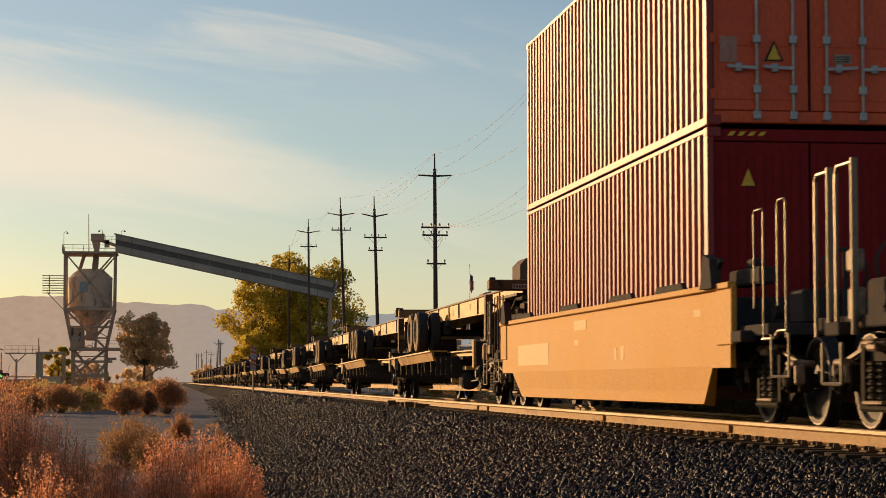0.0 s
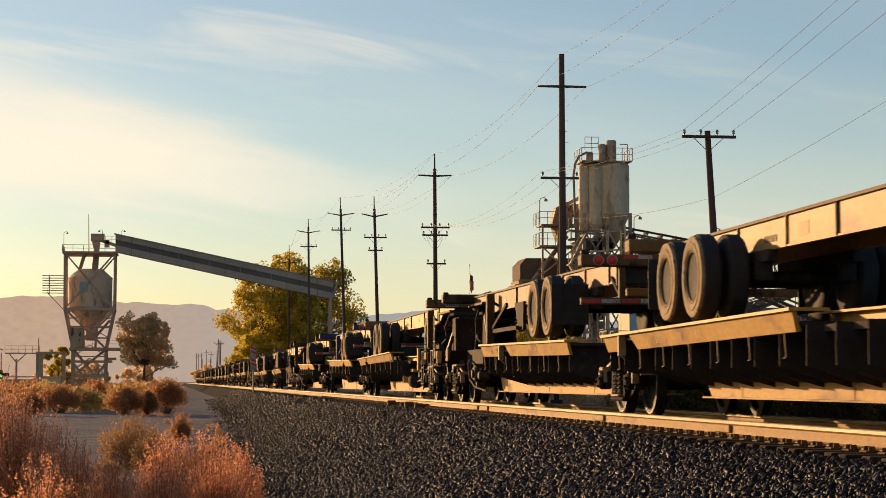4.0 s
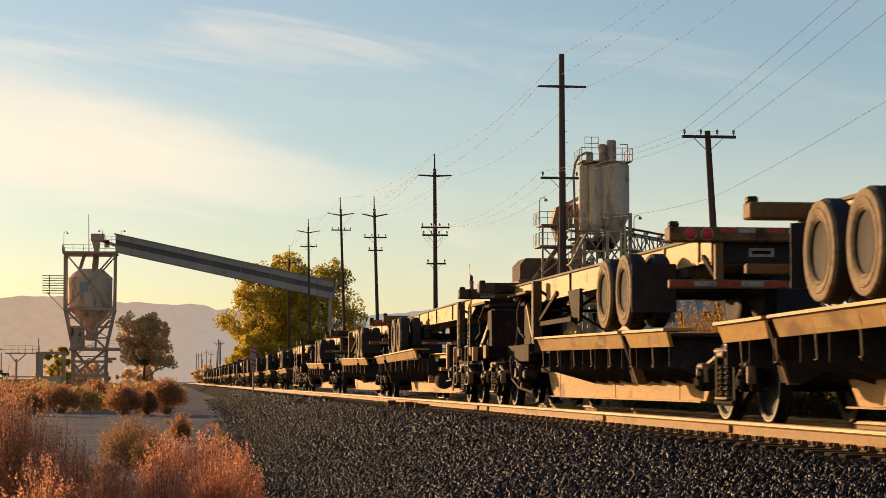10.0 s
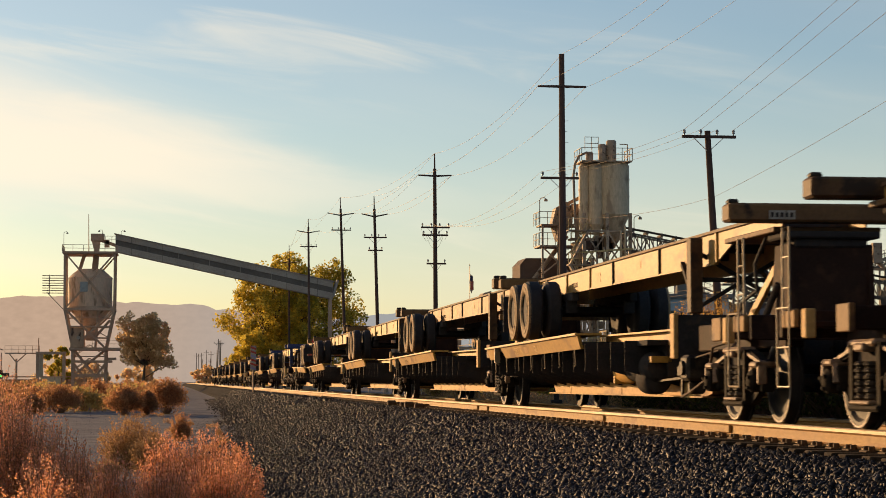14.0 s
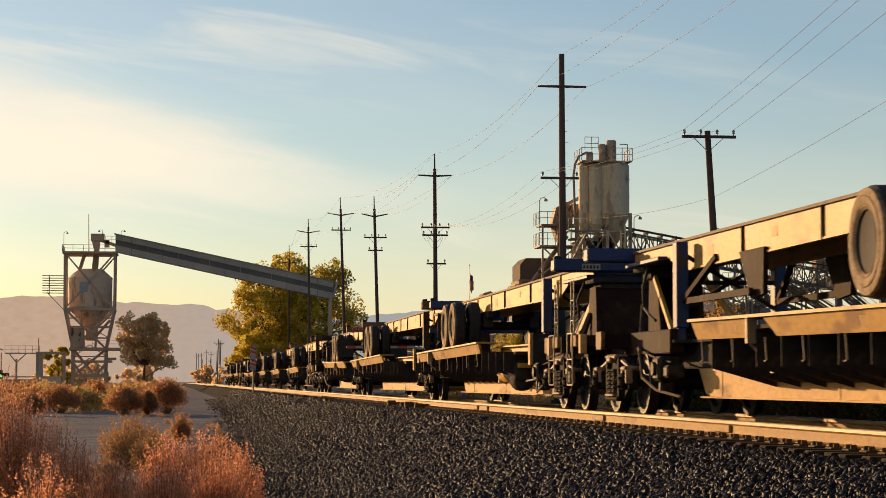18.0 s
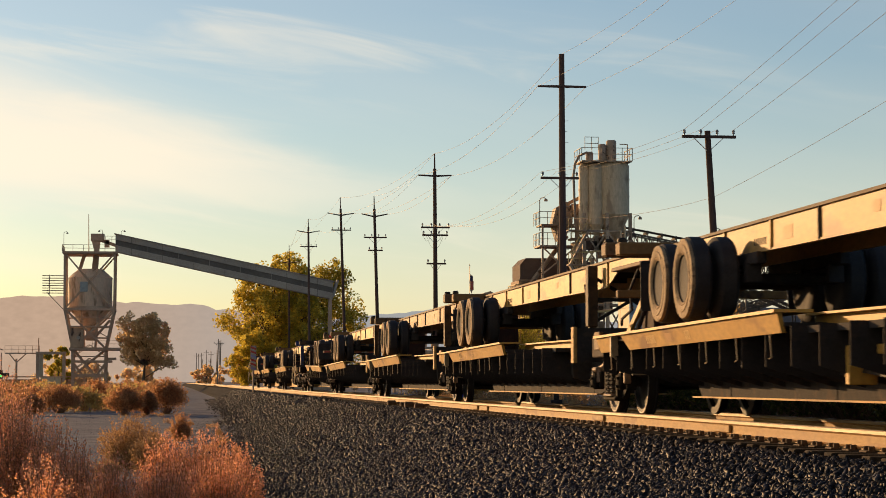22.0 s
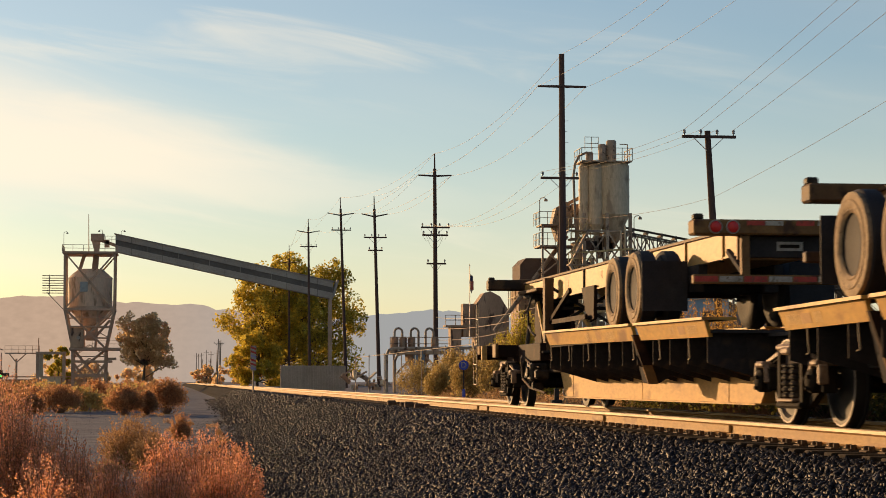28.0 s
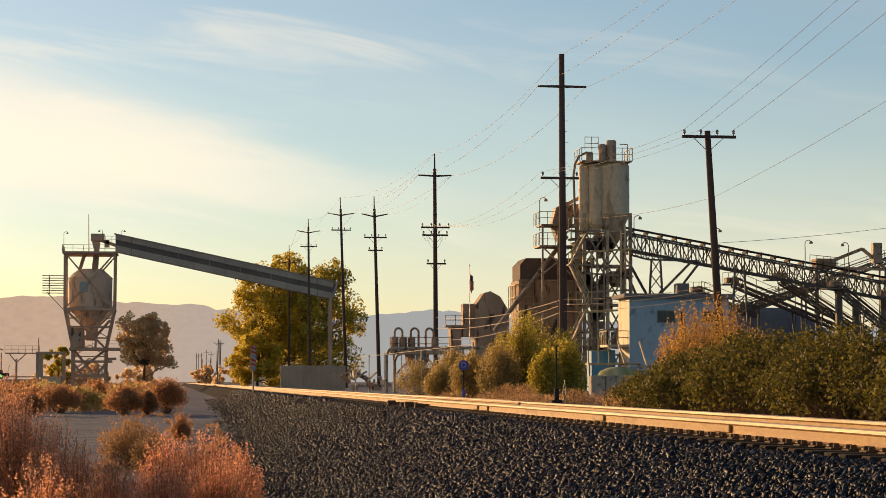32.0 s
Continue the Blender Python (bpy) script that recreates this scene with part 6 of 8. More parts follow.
    part("handrail", handrail(Shape(), [(0.5, -3.2, 7.0), (5.0, -3.2, 7.0), (5.0, 3.2, 7.0)], 1.2, 0.05), TOWER_STEEL, t)
    part("service_deck", Shape().box(-2.4, 3.6, -2.8, 2.8, 4.6, 4.95).box(3.0, 4.3, -2.8, 0, 5.0, 5.4), TOWER_STEEL, t)
    part("control_box", Shape().box(-3.0, -0.9, -3.0, -1.5, 7.0, 10.2, 0.05), RUST_PANEL, t)
    part("vent_disc", Shape().lathe([(0, 0.32), (0.05, 0.3)], (-1.7, -3.06, 8.6), "y", 12), WHITE_TAPE, t)
    part("chute_gate", Shape().box(-0.6, 1.0, -0.8, 0.8, 8.2, 9.7, 0.05).bar((0.5, 0, 8.3), (3.2, 0, 11.5), 0.5, 0.4), TOWER_STEEL, t)
    crane_lamp(-17.3, 342, 22.4, 3.3, 1)
    for k, x in enumerate((-11.2, -8.2)):
        crane_lamp(x, 344, 24.2, 2.0, -1 if k == 0 else 1)
    sh = thing("electrical_cabin", "small weathered cabin beside the loading tower", "cabin", pose(-19.2, 343, 0))
    for sx in (-2.1, 2.1):
        part("post", Shape().box(sx - 0.25, sx + 0.25, -0.3, 0.3, 0, 6.2, 0.02), TOWER_STEEL, sh)
    part("cabin_wall", Shape().box(-1.6, 1.6, -0.2, 2.0, 0, 2.2).box(-1.85, -1.2, -0.1, 0.1, 2.2, 5.9), SILO_CREAM, sh)
    part("beam", Shape().box(-2.4, 2.4, -0.4, 0.4, 5.9, 6.35, 0.02), TOWER_STEEL, sh)


# both tower colours are lifted to carry the haze at this distance
TOWER_STEEL = surf("hazed_dusty_tower_steel", (0.42, 0.28, 0.19), (0.54, 0.39, 0.28), 0.5, 0.75, 0.0, 0.1, 6)
TOWER_SILO = surf("dusty_tan_hopper", (0.68, 0.48, 0.33), (0.76, 0.57, 0.42), 0.4, 0.7, 0, 0.1, 5, spots=(0.34, 0.22, 0.14), stretch=(1, 1, 0.3))
SILO_PATCH = surf("pale_blue_grey_patch", (0.30, 0.33, 0.33), (0.36, 0.39, 0.38), 1, 0.7, 0, 0, 6)


def make_gallery():
    g = thing("conveyor_gallery", "long covered conveyor gallery sloping across above the track", "conveyor", pose(0, 345, 0))
    xa, xb = -9.1, 26.4

    def z(x, off):
        return off + 25.55 + (17.95 - 25.55) * (x - xa) / (xb - xa)
    for name, o0, o1, y0, mat in (("upper_cladding", -0.95, 0.0, -1.5, GALLERY), ("window_band", -1.85, -0.95, -1.36, GALLERY_DARK), ("lower_cladding", -2.9, -1.85, -1.5, GALLERY)):
        part(name, Shape().prism([(xa, z(xa, o0)), (xb, z(xb, o0)), (xb, z(xb, o1)), (xa, z(xa, o1))], y0, -y0, "y"), mat, g)
    n = 14
    ribs = Shape()
    for i in range(n + 1):
        x = xa + 0.05 + (xb - xa - 0.1) * i / n
        part("cladding_joint", Shape().prism([(x - 0.03, z(x, -2.9)), (x + 0.03, z(x, -2.9)), (x + 0.03, z(x, 0)), (x - 0.03, z(x, 0))], -1.53, -1.36, "y"), GALLERY_DARK if i % 2 else GALLERY, g)
    part("roof_sheet", Shape().prism([(xa - 0.2, z(xa, 0.0)), (xb + 0.2, z(xb, 0.0)), (xb + 0.2, z(xb, 0.1)), (xa - 0.2, z(xa, 0.1))], -1.7, 1.7, "y"), GALLERY, g)
    part("end_bracket", Shape().bar((26.4, 0, 15.5), (27.2, 0, 18.2), 0.4, 2.6), GALLERY, g)
    for y in (-1.2, 1.2):
        part("support_leg", Shape().bar((26.0, y, 0), (26.0, y, 15.6), 0.45, 0.45), TOWER_STEEL, g)
    part("support_brace", Shape().bar((26.0, -1.2, 4), (26.0, 1.2, 9), 0.2).bar((26.0, 1.2, 4), (26.0, -1.2, 9), 0.2), TOWER_STEEL, g)


make_tower()
make_gallery()


def lattice(sh, p, q, depth, panels, chord=0.15, web=0.085):
    """A flat truss from p to q (top chord), depth below it."""
    p, q = Vector(p), Vector(q)
    d = Vector((0, 0, -depth))
    sh.bar(p, q, chord).bar(p + d, q + d, chord)
    for i in range(panels):
        a, b = p.lerp(q, i / panels), p.lerp(q, (i + 1) / panels)
        sh.bar(a, a + d, web)
        if i % 2:
            sh.bar(a, b + d, web)
        else:
            sh.bar(a + d, b, web)
    sh.bar(q, q + d, web)
    return sh


def make_conveyor(name_label, p, q, depth, panels, width, walkway=True, idlers=True):
    """An open truss conveyor from p to q: two trusses, belt, idlers, hand rail."""
    c = thing("truss_conveyor", name_label, "conveyor", None, "plant conveyors")
    p, q = Vector(p), Vector(q)
    off = Vector((0, width / 2, 0))
    for s in (-1, 1):
        part("truss", lattice(Shape(), p + s * off, q + s * off, depth, panels), CONV_STEEL, c)
    ln = (q - p).length
    part("belt", Shape().bar(p + Vector((0, 0, 0.5)), q + Vector((0, 0, 0.5)), width * 0.7, 0.06), BLACK_STEEL if idlers else CONV_STEEL, c)
    part("cross_tie", Shape().bar(p - off, p + off, 0.15).bar(q - off, q + off, 0.15), CONV_STEEL, c)
    if idlers:
        for i in range(int(ln / 1.3)):
            a = p.lerp(q, (i + 0.5) / int(ln / 1.3))
            part("idler", Shape().tube(a + Vector((0, -width * 0.42, 0.32)), a + Vector((0, width * 0.42, 0.32)), 0.13, n=6).bar(a + Vector((0, -width * 0.45, 0)), a + Vector((0, -width * 0.45, 0.55)), 0.1), CONV_STEEL, c)
    if walkway:
        w = Vector((0, -width / 2 - 0.55, -0.15))
        part("walkway", Shape().bar(p + w, q + w, 0.3, 0.06), CONV_STEEL, c)
        part("handrail", handrail(Shape(), [p + w + Vector((0, -0.4, 0)), q + w + Vector((0, -0.4, 0))], 1.05, 0.035, 1.8), CONV_STEEL, c)
    return c


CONV_STEEL = surf("weathered_conveyor_steel", (0.10, 0.085, 0.072), (0.18, 0.155, 0.13), 0.8, 0.7, 0.2, 0.1, 10, vary=0.2)


BIN_DARK = surf("dark_brown_bin_hood", (0.10, 0.066, 0.052), (0.15, 0.10, 0.078), 0.8, 0.8, 0, 0.1, 10)


YELLOW_RAIL = surf("faded_yellow_rail_paint", (0.45, 0.33, 0.15), (0.55, 0.42, 0.2), 2, 0.6, 0, 0, 20, spots=(0.3, 0.2, 0.12))


def make_silos():
    t = thing("cement_silos", "cluster of dusty cream silos on a braced steel frame", "silo", pose(37.6, 180, 0))
    for x, y, r, z0, z1, zc in ((0.85, 0.0, 1.48, 16.1, 20.7, 13.2), (-0.72, -0.5, 0.62, 15.2, 20.6, 14.2), (-1.60, 0.1, 0.55, 15.2, 20.6, 14.2)):
        s = Shape().lathe([(zc, 0.2), (z0, r), (z0 + 0.05, r + 0.03), (z0 + 0.2, r), (z1 - 0.25, r), (z1, r - 0.15), (z1 + 0.1, 0.1)], (x, y, 0), "z", 28)
        part("silo", s, SILO_CREAM, t, "cream painted steel silo with a cone bottom", smooth=True)
        for z in (z0 + 1.6, z0 + 3.1):
            part("weld_band", Shape().lathe([(0, r), (0, r + 0.03), (0.08, r + 0.03), (0.08, r)], (x, y, z), "z", 28, True), SILO_CREAM, t, smooth=True)
    for x, r, z in ((0.75, 0.46, 22.75), (-0.05, 0.36, 22.4), (-1.2, 0.34, 21.7)):
        part("dust_filter", Shape().lathe([(20.6, r), (z - 0.12, r), (z, r - 0.1), (z + 0.02, 0.02)], (x, 0, 0), "z", 16), STEEL_GREY, t, "round filter on the silo top", smooth=True)
    part("top_deck", Shape().box(-2.2, 2.3, -1.6, 1.6, 20.7, 20.8), STEEL_GREY, t)
    part("handrail", handrail(Shape(), [(-2.2, 1.6, 20.8), (-2.2, -1.6, 20.8), (2.3, -1.6, 20.8), (2.3, 1.6, 20.8)], 1.1, 0.035, 0.9), STEEL_GREY, t)
    part("upper_handrail", handrail(Shape(), [(-1.8, -1.0, 21.8), (-0.6, -1.0, 21.8)], 1.1, 0.035, 0.5).bar((1.3, -1, 22.3), (2.0, -1, 22.3), 0.07).bar((2.0, -1, 20.8), (2.0, -1, 22.3), 0.07), STEEL_GREY, t)
    fill = [(-2.6, -0.6, 15.0), (-2.75, -0.6, 19.6), (-2.6, -0.6, 20.6), (-2.2, -0.6, 21.3), (-1.5, -0.6, 21.6)]
    part("fill_pipe", Shape().path(fill, 0.11, 8), STEEL_GREY, t, smooth=True)
    legs = [(-2.0, -1.5), (2.1, -1.5), (-2.0, 1.5), (2.1, 1.5), (0.05, -1.5)]
    for x, y in legs:
        part("leg", Shape().bar((x, y, 0), (x, y, 16.2), 0.28, 0.28), STEEL_GREY, t)
    for k, (za, zb) in enumerate(((1.0, 4.6), (4.6, 8.2), (8.2, 11.6), (11.6, 14.6))):
        for y in (-1.5, 1.5):
            for a, b in ((-2.0, 0.05), (0.05, 2.1)):
                part("brace", Shape().bar((a, y, za), (b, y, zb), 0.12).bar((b, y, za), (a, y, zb), 0.12).bar((a, y, zb), (b, y, zb), 0.18), STEEL_GREY, t)
        part("stair", Shape().bar((-3.4 if k % 2 else -1.8, -2.2, za), (-1.8 if k % 2 else -3.4, -2.2, zb), 0.7, 0.18), STEEL_GREY, t)
        part("stair_rail", Shape().bar((-3.4 if k % 2 else -1.8, -2.55, za + 1), (-1.8 if k % 2 else -3.4, -2.55, zb + 1), 0.07).bar((-3.4 if k % 2 else -1.8, -2.55, za + 0.5), (-1.8 if k % 2 else -3.4, -2.55, zb + 0.5), 0.05), YELLOW_RAIL, t)
        part("landing", Shape().box(-3.6, -1.6, -2.6, -1.4, zb - 0.06, zb + 0.04), STEEL_GREY, t)
        part("landing_rail", handrail(Shape(), [(-3.6, -2.6, zb), (-1.6, -2.6, zb)], 1.05, 0.035, 0.8), YELLOW_RAIL, t)
    for x in (-1.4, -0.9, -0.3, 1.2, 1.6):
        part("riser_pipe", Shape().tube((x, -1.7, 1), (x, -1.7, 13.5 + x), 0.09, n=8), STEEL_GREY if x < 0 else SILO_CREAM, t, smooth=True)
    rng = random.Random(8)
    for i in range(34):
        x, z = rng.uniform(-2.0, 1.9), rng.uniform(2.0, 13.4)
        part("duct", Shape().box(x - rng.uniform(0.15, 0.5), x + rng.uniform(0.15, 0.5), -1.2, rng.uniform(-0.6, 0.8), z, z + rng.uniform(0.5, 1.8), 0.04), (BIN_DARK, STEEL_GREY, STEEL_GREY, RUST_PANEL)[i % 4], t)
    for i in range(7):
        z = 2.2 + i * 1.75
        part("cable_tray", Shape().bar((-2.6, -1.75, z), (2.3, -1.75, z + rng.uniform(-0.6, 0.6)), 0.09, 0.16), YELLOW_RAIL if i % 3 == 0 else STEEL_GREY, t)
    part("surge_hopper", Shape().lathe([(7.0, 0.3), (9.0, 1.0), (10.2, 1.0), (10.3, 0.1)], (-0.6, 0, 0), "z", 4), STEEL_GREY, t)
    # weigh platform with rounded hopper beside the silos
    w = thing("weigh_platform", "railed steel platform with small hopper beside silos", "platform", pose(33.7, 183, 0))
    part("deck", Shape().box(-1.5, 2.0, -1.5, 1.5, 13.4, 13.55).box(-1.3, 2.2, -1.5, 1.5, 15.3, 15.42), STEEL_GREY, w)
    for z in (13.55, 15.42):
        part("handrail", handrail(Shape(), [(-1.5, 1.5, z), (-1.5, -1.5, z), (2.0, -1.5, z)], 1.1, 0.035, 0.7), STEEL_GREY, w)
    part("small_hopper", Shape().prism([(0.3, 14.0), (0.8, 14.0), (1.6, 15.6), (1.6, 16.6), (1.1, 17.5), (0.1, 16.9), (-0.2, 15.6)], -0.8, 0.8, "y"), STEEL_GREY, w)
    part("belt_hood", Shape().box(1.5, 2.4, -0.7, 0.7, 16.2, 17.3, 0.1).bar((1.0, 0, 17.2), (2.6, 0, 18.0), 0.5, 0.3), RUST_PANEL, w)
    for x in (-1.2, 0.2, 1.8):
        part("leg", Shape().bar((x, -1.3, 0), (x, -1.3, 15.3), 0.16), STEEL_GREY, w)
    part("brace", Shape().bar((-1.2, -1.3, 11), (1.8, -1.3, 13.4), 0.12).bar((1.8, -1.3, 10.5), (-1.2, -1.3, 13.4), 0.12), STEEL_GREY, w)
    part("second_deck", Shape().box(1.2, 4.6, -2.4, -0.6, 14.0, 14.15), STEEL_GREY, w)
    part("handrail", handrail(Shape(), [(1.2, -2.4, 14.15), (4.6, -2.4, 14.15)], 1.05, 0.04, 0.7), YELLOW_RAIL, w)
    part("drive_box", Shape().box(1.4, 2.5, -2.2, -1.0, 12.3, 13.8, 0.05), RUST_PANEL, w)
    crane_lamp(32.3, 182, 14.8, 3.0)
    crane_lamp(40.6, 181, 13.0, 3.2)
    # box bin
    b = thing("storage_bin", "rust streaked rectangular aggregate bin", "bin", pose(33.8, 187, 0))
    part("bin_body", Shape().box(-2.9, 2.9, -2.0, 2.5, 4.0, 10.6, 0.05), RUST_PANEL, b)
    part("bin_top", Shape().prism([(-2.75, 10.6), (2.9, 10.6), (2.9, 12.6), (-2.2, 12.6), (-2.75, 12.0)], -1.9, 2.4, "y"), BIN_DARK, b, "dark brown upper hood")
    for i in range(8):
        x = -2.75 + i * 0.78
        part("stiffener", Shape().box(x, x + 0.12, -2.12, -2.0, 4.0, 10.6), RUST_PANEL, b)
    for z in (6.0, 8.4, 10.5):
        part("band", Shape().box(-2.95, 2.95, -2.16, -2.0, z, z + 0.16), RUST_PANEL, b)
    part("handrail", handrail(Shape(), [(-3.2, 2, 8.0), (-3.2, -2.2, 8.0), (-1.6, -2.2, 8.0)], 2.2, 0.05, 1.0), YELLOW_RAIL, b)
    for x in (-2.6, 0, 2.6):
        part("leg", Shape().bar((x, -1.8, 0), (x, -1.8, 4.1), 0.3), STEEL_GREY, b)
    part("feed_tube", Shape().tube((-5.2, -2.6, 6.0), (1.4, -2.6, 14.6), 0.2, n=8), STEEL_GREY, b, smooth=True)
    # farther bins
    g = thing("far_bin", "far weathered bin with a rounded gable top", "bin", pose(35.5, 232, 0))
    part("bin_wall", Shape().prism([(-1.9, 3), (1.9, 3), (1.9, 9.4), (0.9, 11.0), (-0.2, 11.6), (-0.9, 11.4), (-1.9, 10.0)], -1.5, 1.5, "y"), RUST_PANEL, g)
    part("legs_frame", Shape().box(-1.8, -1.4, -1.2, 1.2, 0, 3).box(1.4, 1.8, -1.2, 1.2, 0, 3), STEEL_GREY, g)
    part("annex", Shape().box(-3.2, -1.9, -1, 1, 6.5, 10.2, 0.03).box(-5.2, -1.9, -1.3, 1.2, 7.6, 7.8).box(-4.6, -3.4, -1, 1, 0, 7.6), RUST_PANEL, g)
    part("handrail", handrail(Shape(), [(-5.2, -1.3, 7.8), (-1.9, -1.3, 7.8)], 1.1, 0.05, 1.0), STEEL_GREY, g)


make_silos()


def make_conveyors():
    main = make_conveyor("long inclined truss conveyor with idlers and belt", (39.5, 180, 14.55), (76, 182, 8.25), 1.45, 52, 1.6, walkway=False)
    arch = [Vector(p) for p in ((39.5, 179.2, 12.7), (41.4, 179.2, 12.2), (43.5, 179.2, 12.15), (46.0, 179.2, 12.1))]
    for i, (a, b) in enumerate(zip(arch, arch[1:])):
        part("arch_chord", Shape().bar(a, b, 0.16), CONV_STEEL, main)
        for k in range(4):
            m = a.lerp(b, k / 4)
            part("arch_web", Shape().bar(m, (m.x + 0.3, 179.2, 13.1 - 0.17 * (m.x - 39.5)), 0.085).bar(m, (m.x - 0.3, 179.2, 13.1 - 0.17 * (m.x - 39.5)), 0.085), CONV_STEEL, main)
    for x0, x1, top in ((41.75, 42.55, 12.2), (49.3, 50.1, 11.8)):
        for x, d in ((x0, -0.45), (x1, 0.45)):
            part("trestle_leg", Shape().bar((x, 179.3, top), (x + d, 179.3, 4), 0.17), CONV_STEEL, main)
        for i in range(6):
            z, f, g = top - 1.3 * (i + 1), 0.07 * i, 0.07 * (i + 1)
            part("trestle_brace", Shape().bar((x0 - g, 179.3, z), (x1 + f, 179.3, z + 1.3), 0.08).bar((x1 + g, 179.3, z), (x0 - f, 179.3, z + 1.3), 0.08), CONV_STEEL, main)
    for a, b in (((45.4, 179.3, 12.1), (41.9, 179.3, 8.6)), ((46.1, 179.3, 12.0), (43.9, 179.3, 9.2)), ((39.7, 179.3, 12.0), (41.5, 179.3, 8.8)), ((39.7, 179.3, 10.6), (40.6, 179.3, 8.6))):
        part("strut", Shape().bar(a, b, 0.2), CONV_STEEL, main)
    for x, z in ((59.6, 9.65), (61.2, 8.9), (63.7, 9.7)):
        part("concrete_column", Shape().box(x - 0.26, x + 0.26, 181.7, 182.3, 0.7, z, 0.03), CONV_STEEL, main)
    part("drive_house", Shape().box(57.1, 59.0, 180.6, 182.0, 11.6, 12.5, 0.05), RUST_PANEL, main)
    part("handrail", handrail(Shape(), [(56.4, 180.2, 11.7), (59.6, 180.2, 11.4)], 1.1, 0.035, 0.6), CONV_STEEL, main)
    for p, q, d in (((52.0, 190, 10.8), (65.0, 190, 5.6), 0.45), ((55.0, 185, 11.0), (63.6, 185, 5.6), 0.5), ((58.1, 178, 9.9), (63.2, 178, 5.9), 0.45), ((51.2, 200, 10.4), (57.0, 200, 8.2), 0.45)):
        c = make_conveyor("brown inclined stacker conveyor with hand rails", p, q, d, 18, 1.0, idlers=False)
        v = Vector(p)
        part("head_deck", Shape().box(v.x - 1.3, v.x + 0.9, v.y - 1.3, v.y + 0.9, v.z - 0.3, v.z - 0.2), CONV_STEEL, c)
        part("head_rail", handrail(Shape(), [(v.x - 1.3, v.y - 1.3, v.z - 0.2), (v.x + 0.9, v.y - 1.3, v.z - 0.2)], 1.0, 0.03, 0.45), CONV_STEEL, c)
        for g in (0.45, 0.9):
            m = v.lerp(Vector(q), g)
            part("leg", Shape().bar((m.x, m.y - 0.6, m.z - d), (m.x - 0.6, m.y - 0.6, 0.6), 0.12).bar((m.x, m.y + 0.6, m.z - d), (m.x + 0.6, m.y + 0.6, 0.6), 0.12), CONV_STEEL, c)
        part("head_drive", Shape().box(v.x - 0.7, v.x + 0.5, v.y - 0.5, v.y + 0.5, v.z - 0.1, v.z + 0.4, 0.05), RUST_PANEL, c)
    for p, q in (((55.4, 200, 8.6), (74.0, 202, 14.9)), ((52.5, 196, 8.3), (63.0, 196, 11.3))):
        c = make_conveyor("far rising truss conveyor", p, q, 0.6, 26, 1.0, idlers=False)
        for g in (0.35, 0.8):
            m = Vector(p).lerp(Vector(q), g)
            part("leg", Shape().bar((m.x, m.y, m.z - 0.6), (m.x, m.y, 0.6), 0.15), CONV_STEEL, c)
    fr = thing("transfer_frame", "gabled steel frame above conveyors", "frame", None)
    part("rafter", Shape().bar((62.0, 196, 12.6), (66.6, 196, 14.4), 0.3).bar((66.6, 196, 14.4), (69.0, 196, 12.4), 0.3).bar((62, 196, 12.6), (69, 196, 12.4), 0.25), RUST_PANEL, fr)
    for x in (62.0, 69.0):
        part("post", Shape().bar((x, 196, 12.5), (x, 196, 0.6), 0.3), CONV_STEEL, fr)
    part("hung_motor", Shape().box(67.6, 68.5, 195.6, 196.4, 13.0, 15.0, 0.05), STEEL_GREY, fr)
    for x, y, z, h, s in ((47.4, 179.3, 13.0, 2.0, 1), (50.5, 190, 10.5, 2.0, 1), (55.9, 180, 11.6, 2.5, 1), (59.9, 180, 11.0, 2.9, -1), (60.3, 190, 7.2, 2.6, -1)):
        crane_lamp(x, y, z, h, s)
    # gravel pile behind the bushes
    v, f, nr, na = [], [], 14, 48
    for i in range(nr + 1):
        r = i / nr
        for j in range(na):
            a = 2 * math.pi * j / na
            z = 8.4 * min(1.0, 1.30 * (1 - r) ** 0.9)
            v.append((61.0 + 13.5 * r * math.cos(a), 210 + 8 * r * math.sin(a), 0.7 + max(0, z + 0.15 * noise.noise((3 * r * math.cos(a), 3 * r * math.sin(a), 1)))))
    f = [(i * na + j, i * na + (j + 1) % na, (i + 1) * na + (j + 1) % na, (i + 1) * na + j) for i in range(nr) for j in range(na)]
    solid("gravel_mound", smooth_mesh(raw_mesh("gravel_pile", np.array(v), np.array(f), GRAVEL_PILE), 60), GRAVEL_PILE, "tall heap of dark grey gravel behind the hedge", "gravel pile")


make_conveyors()


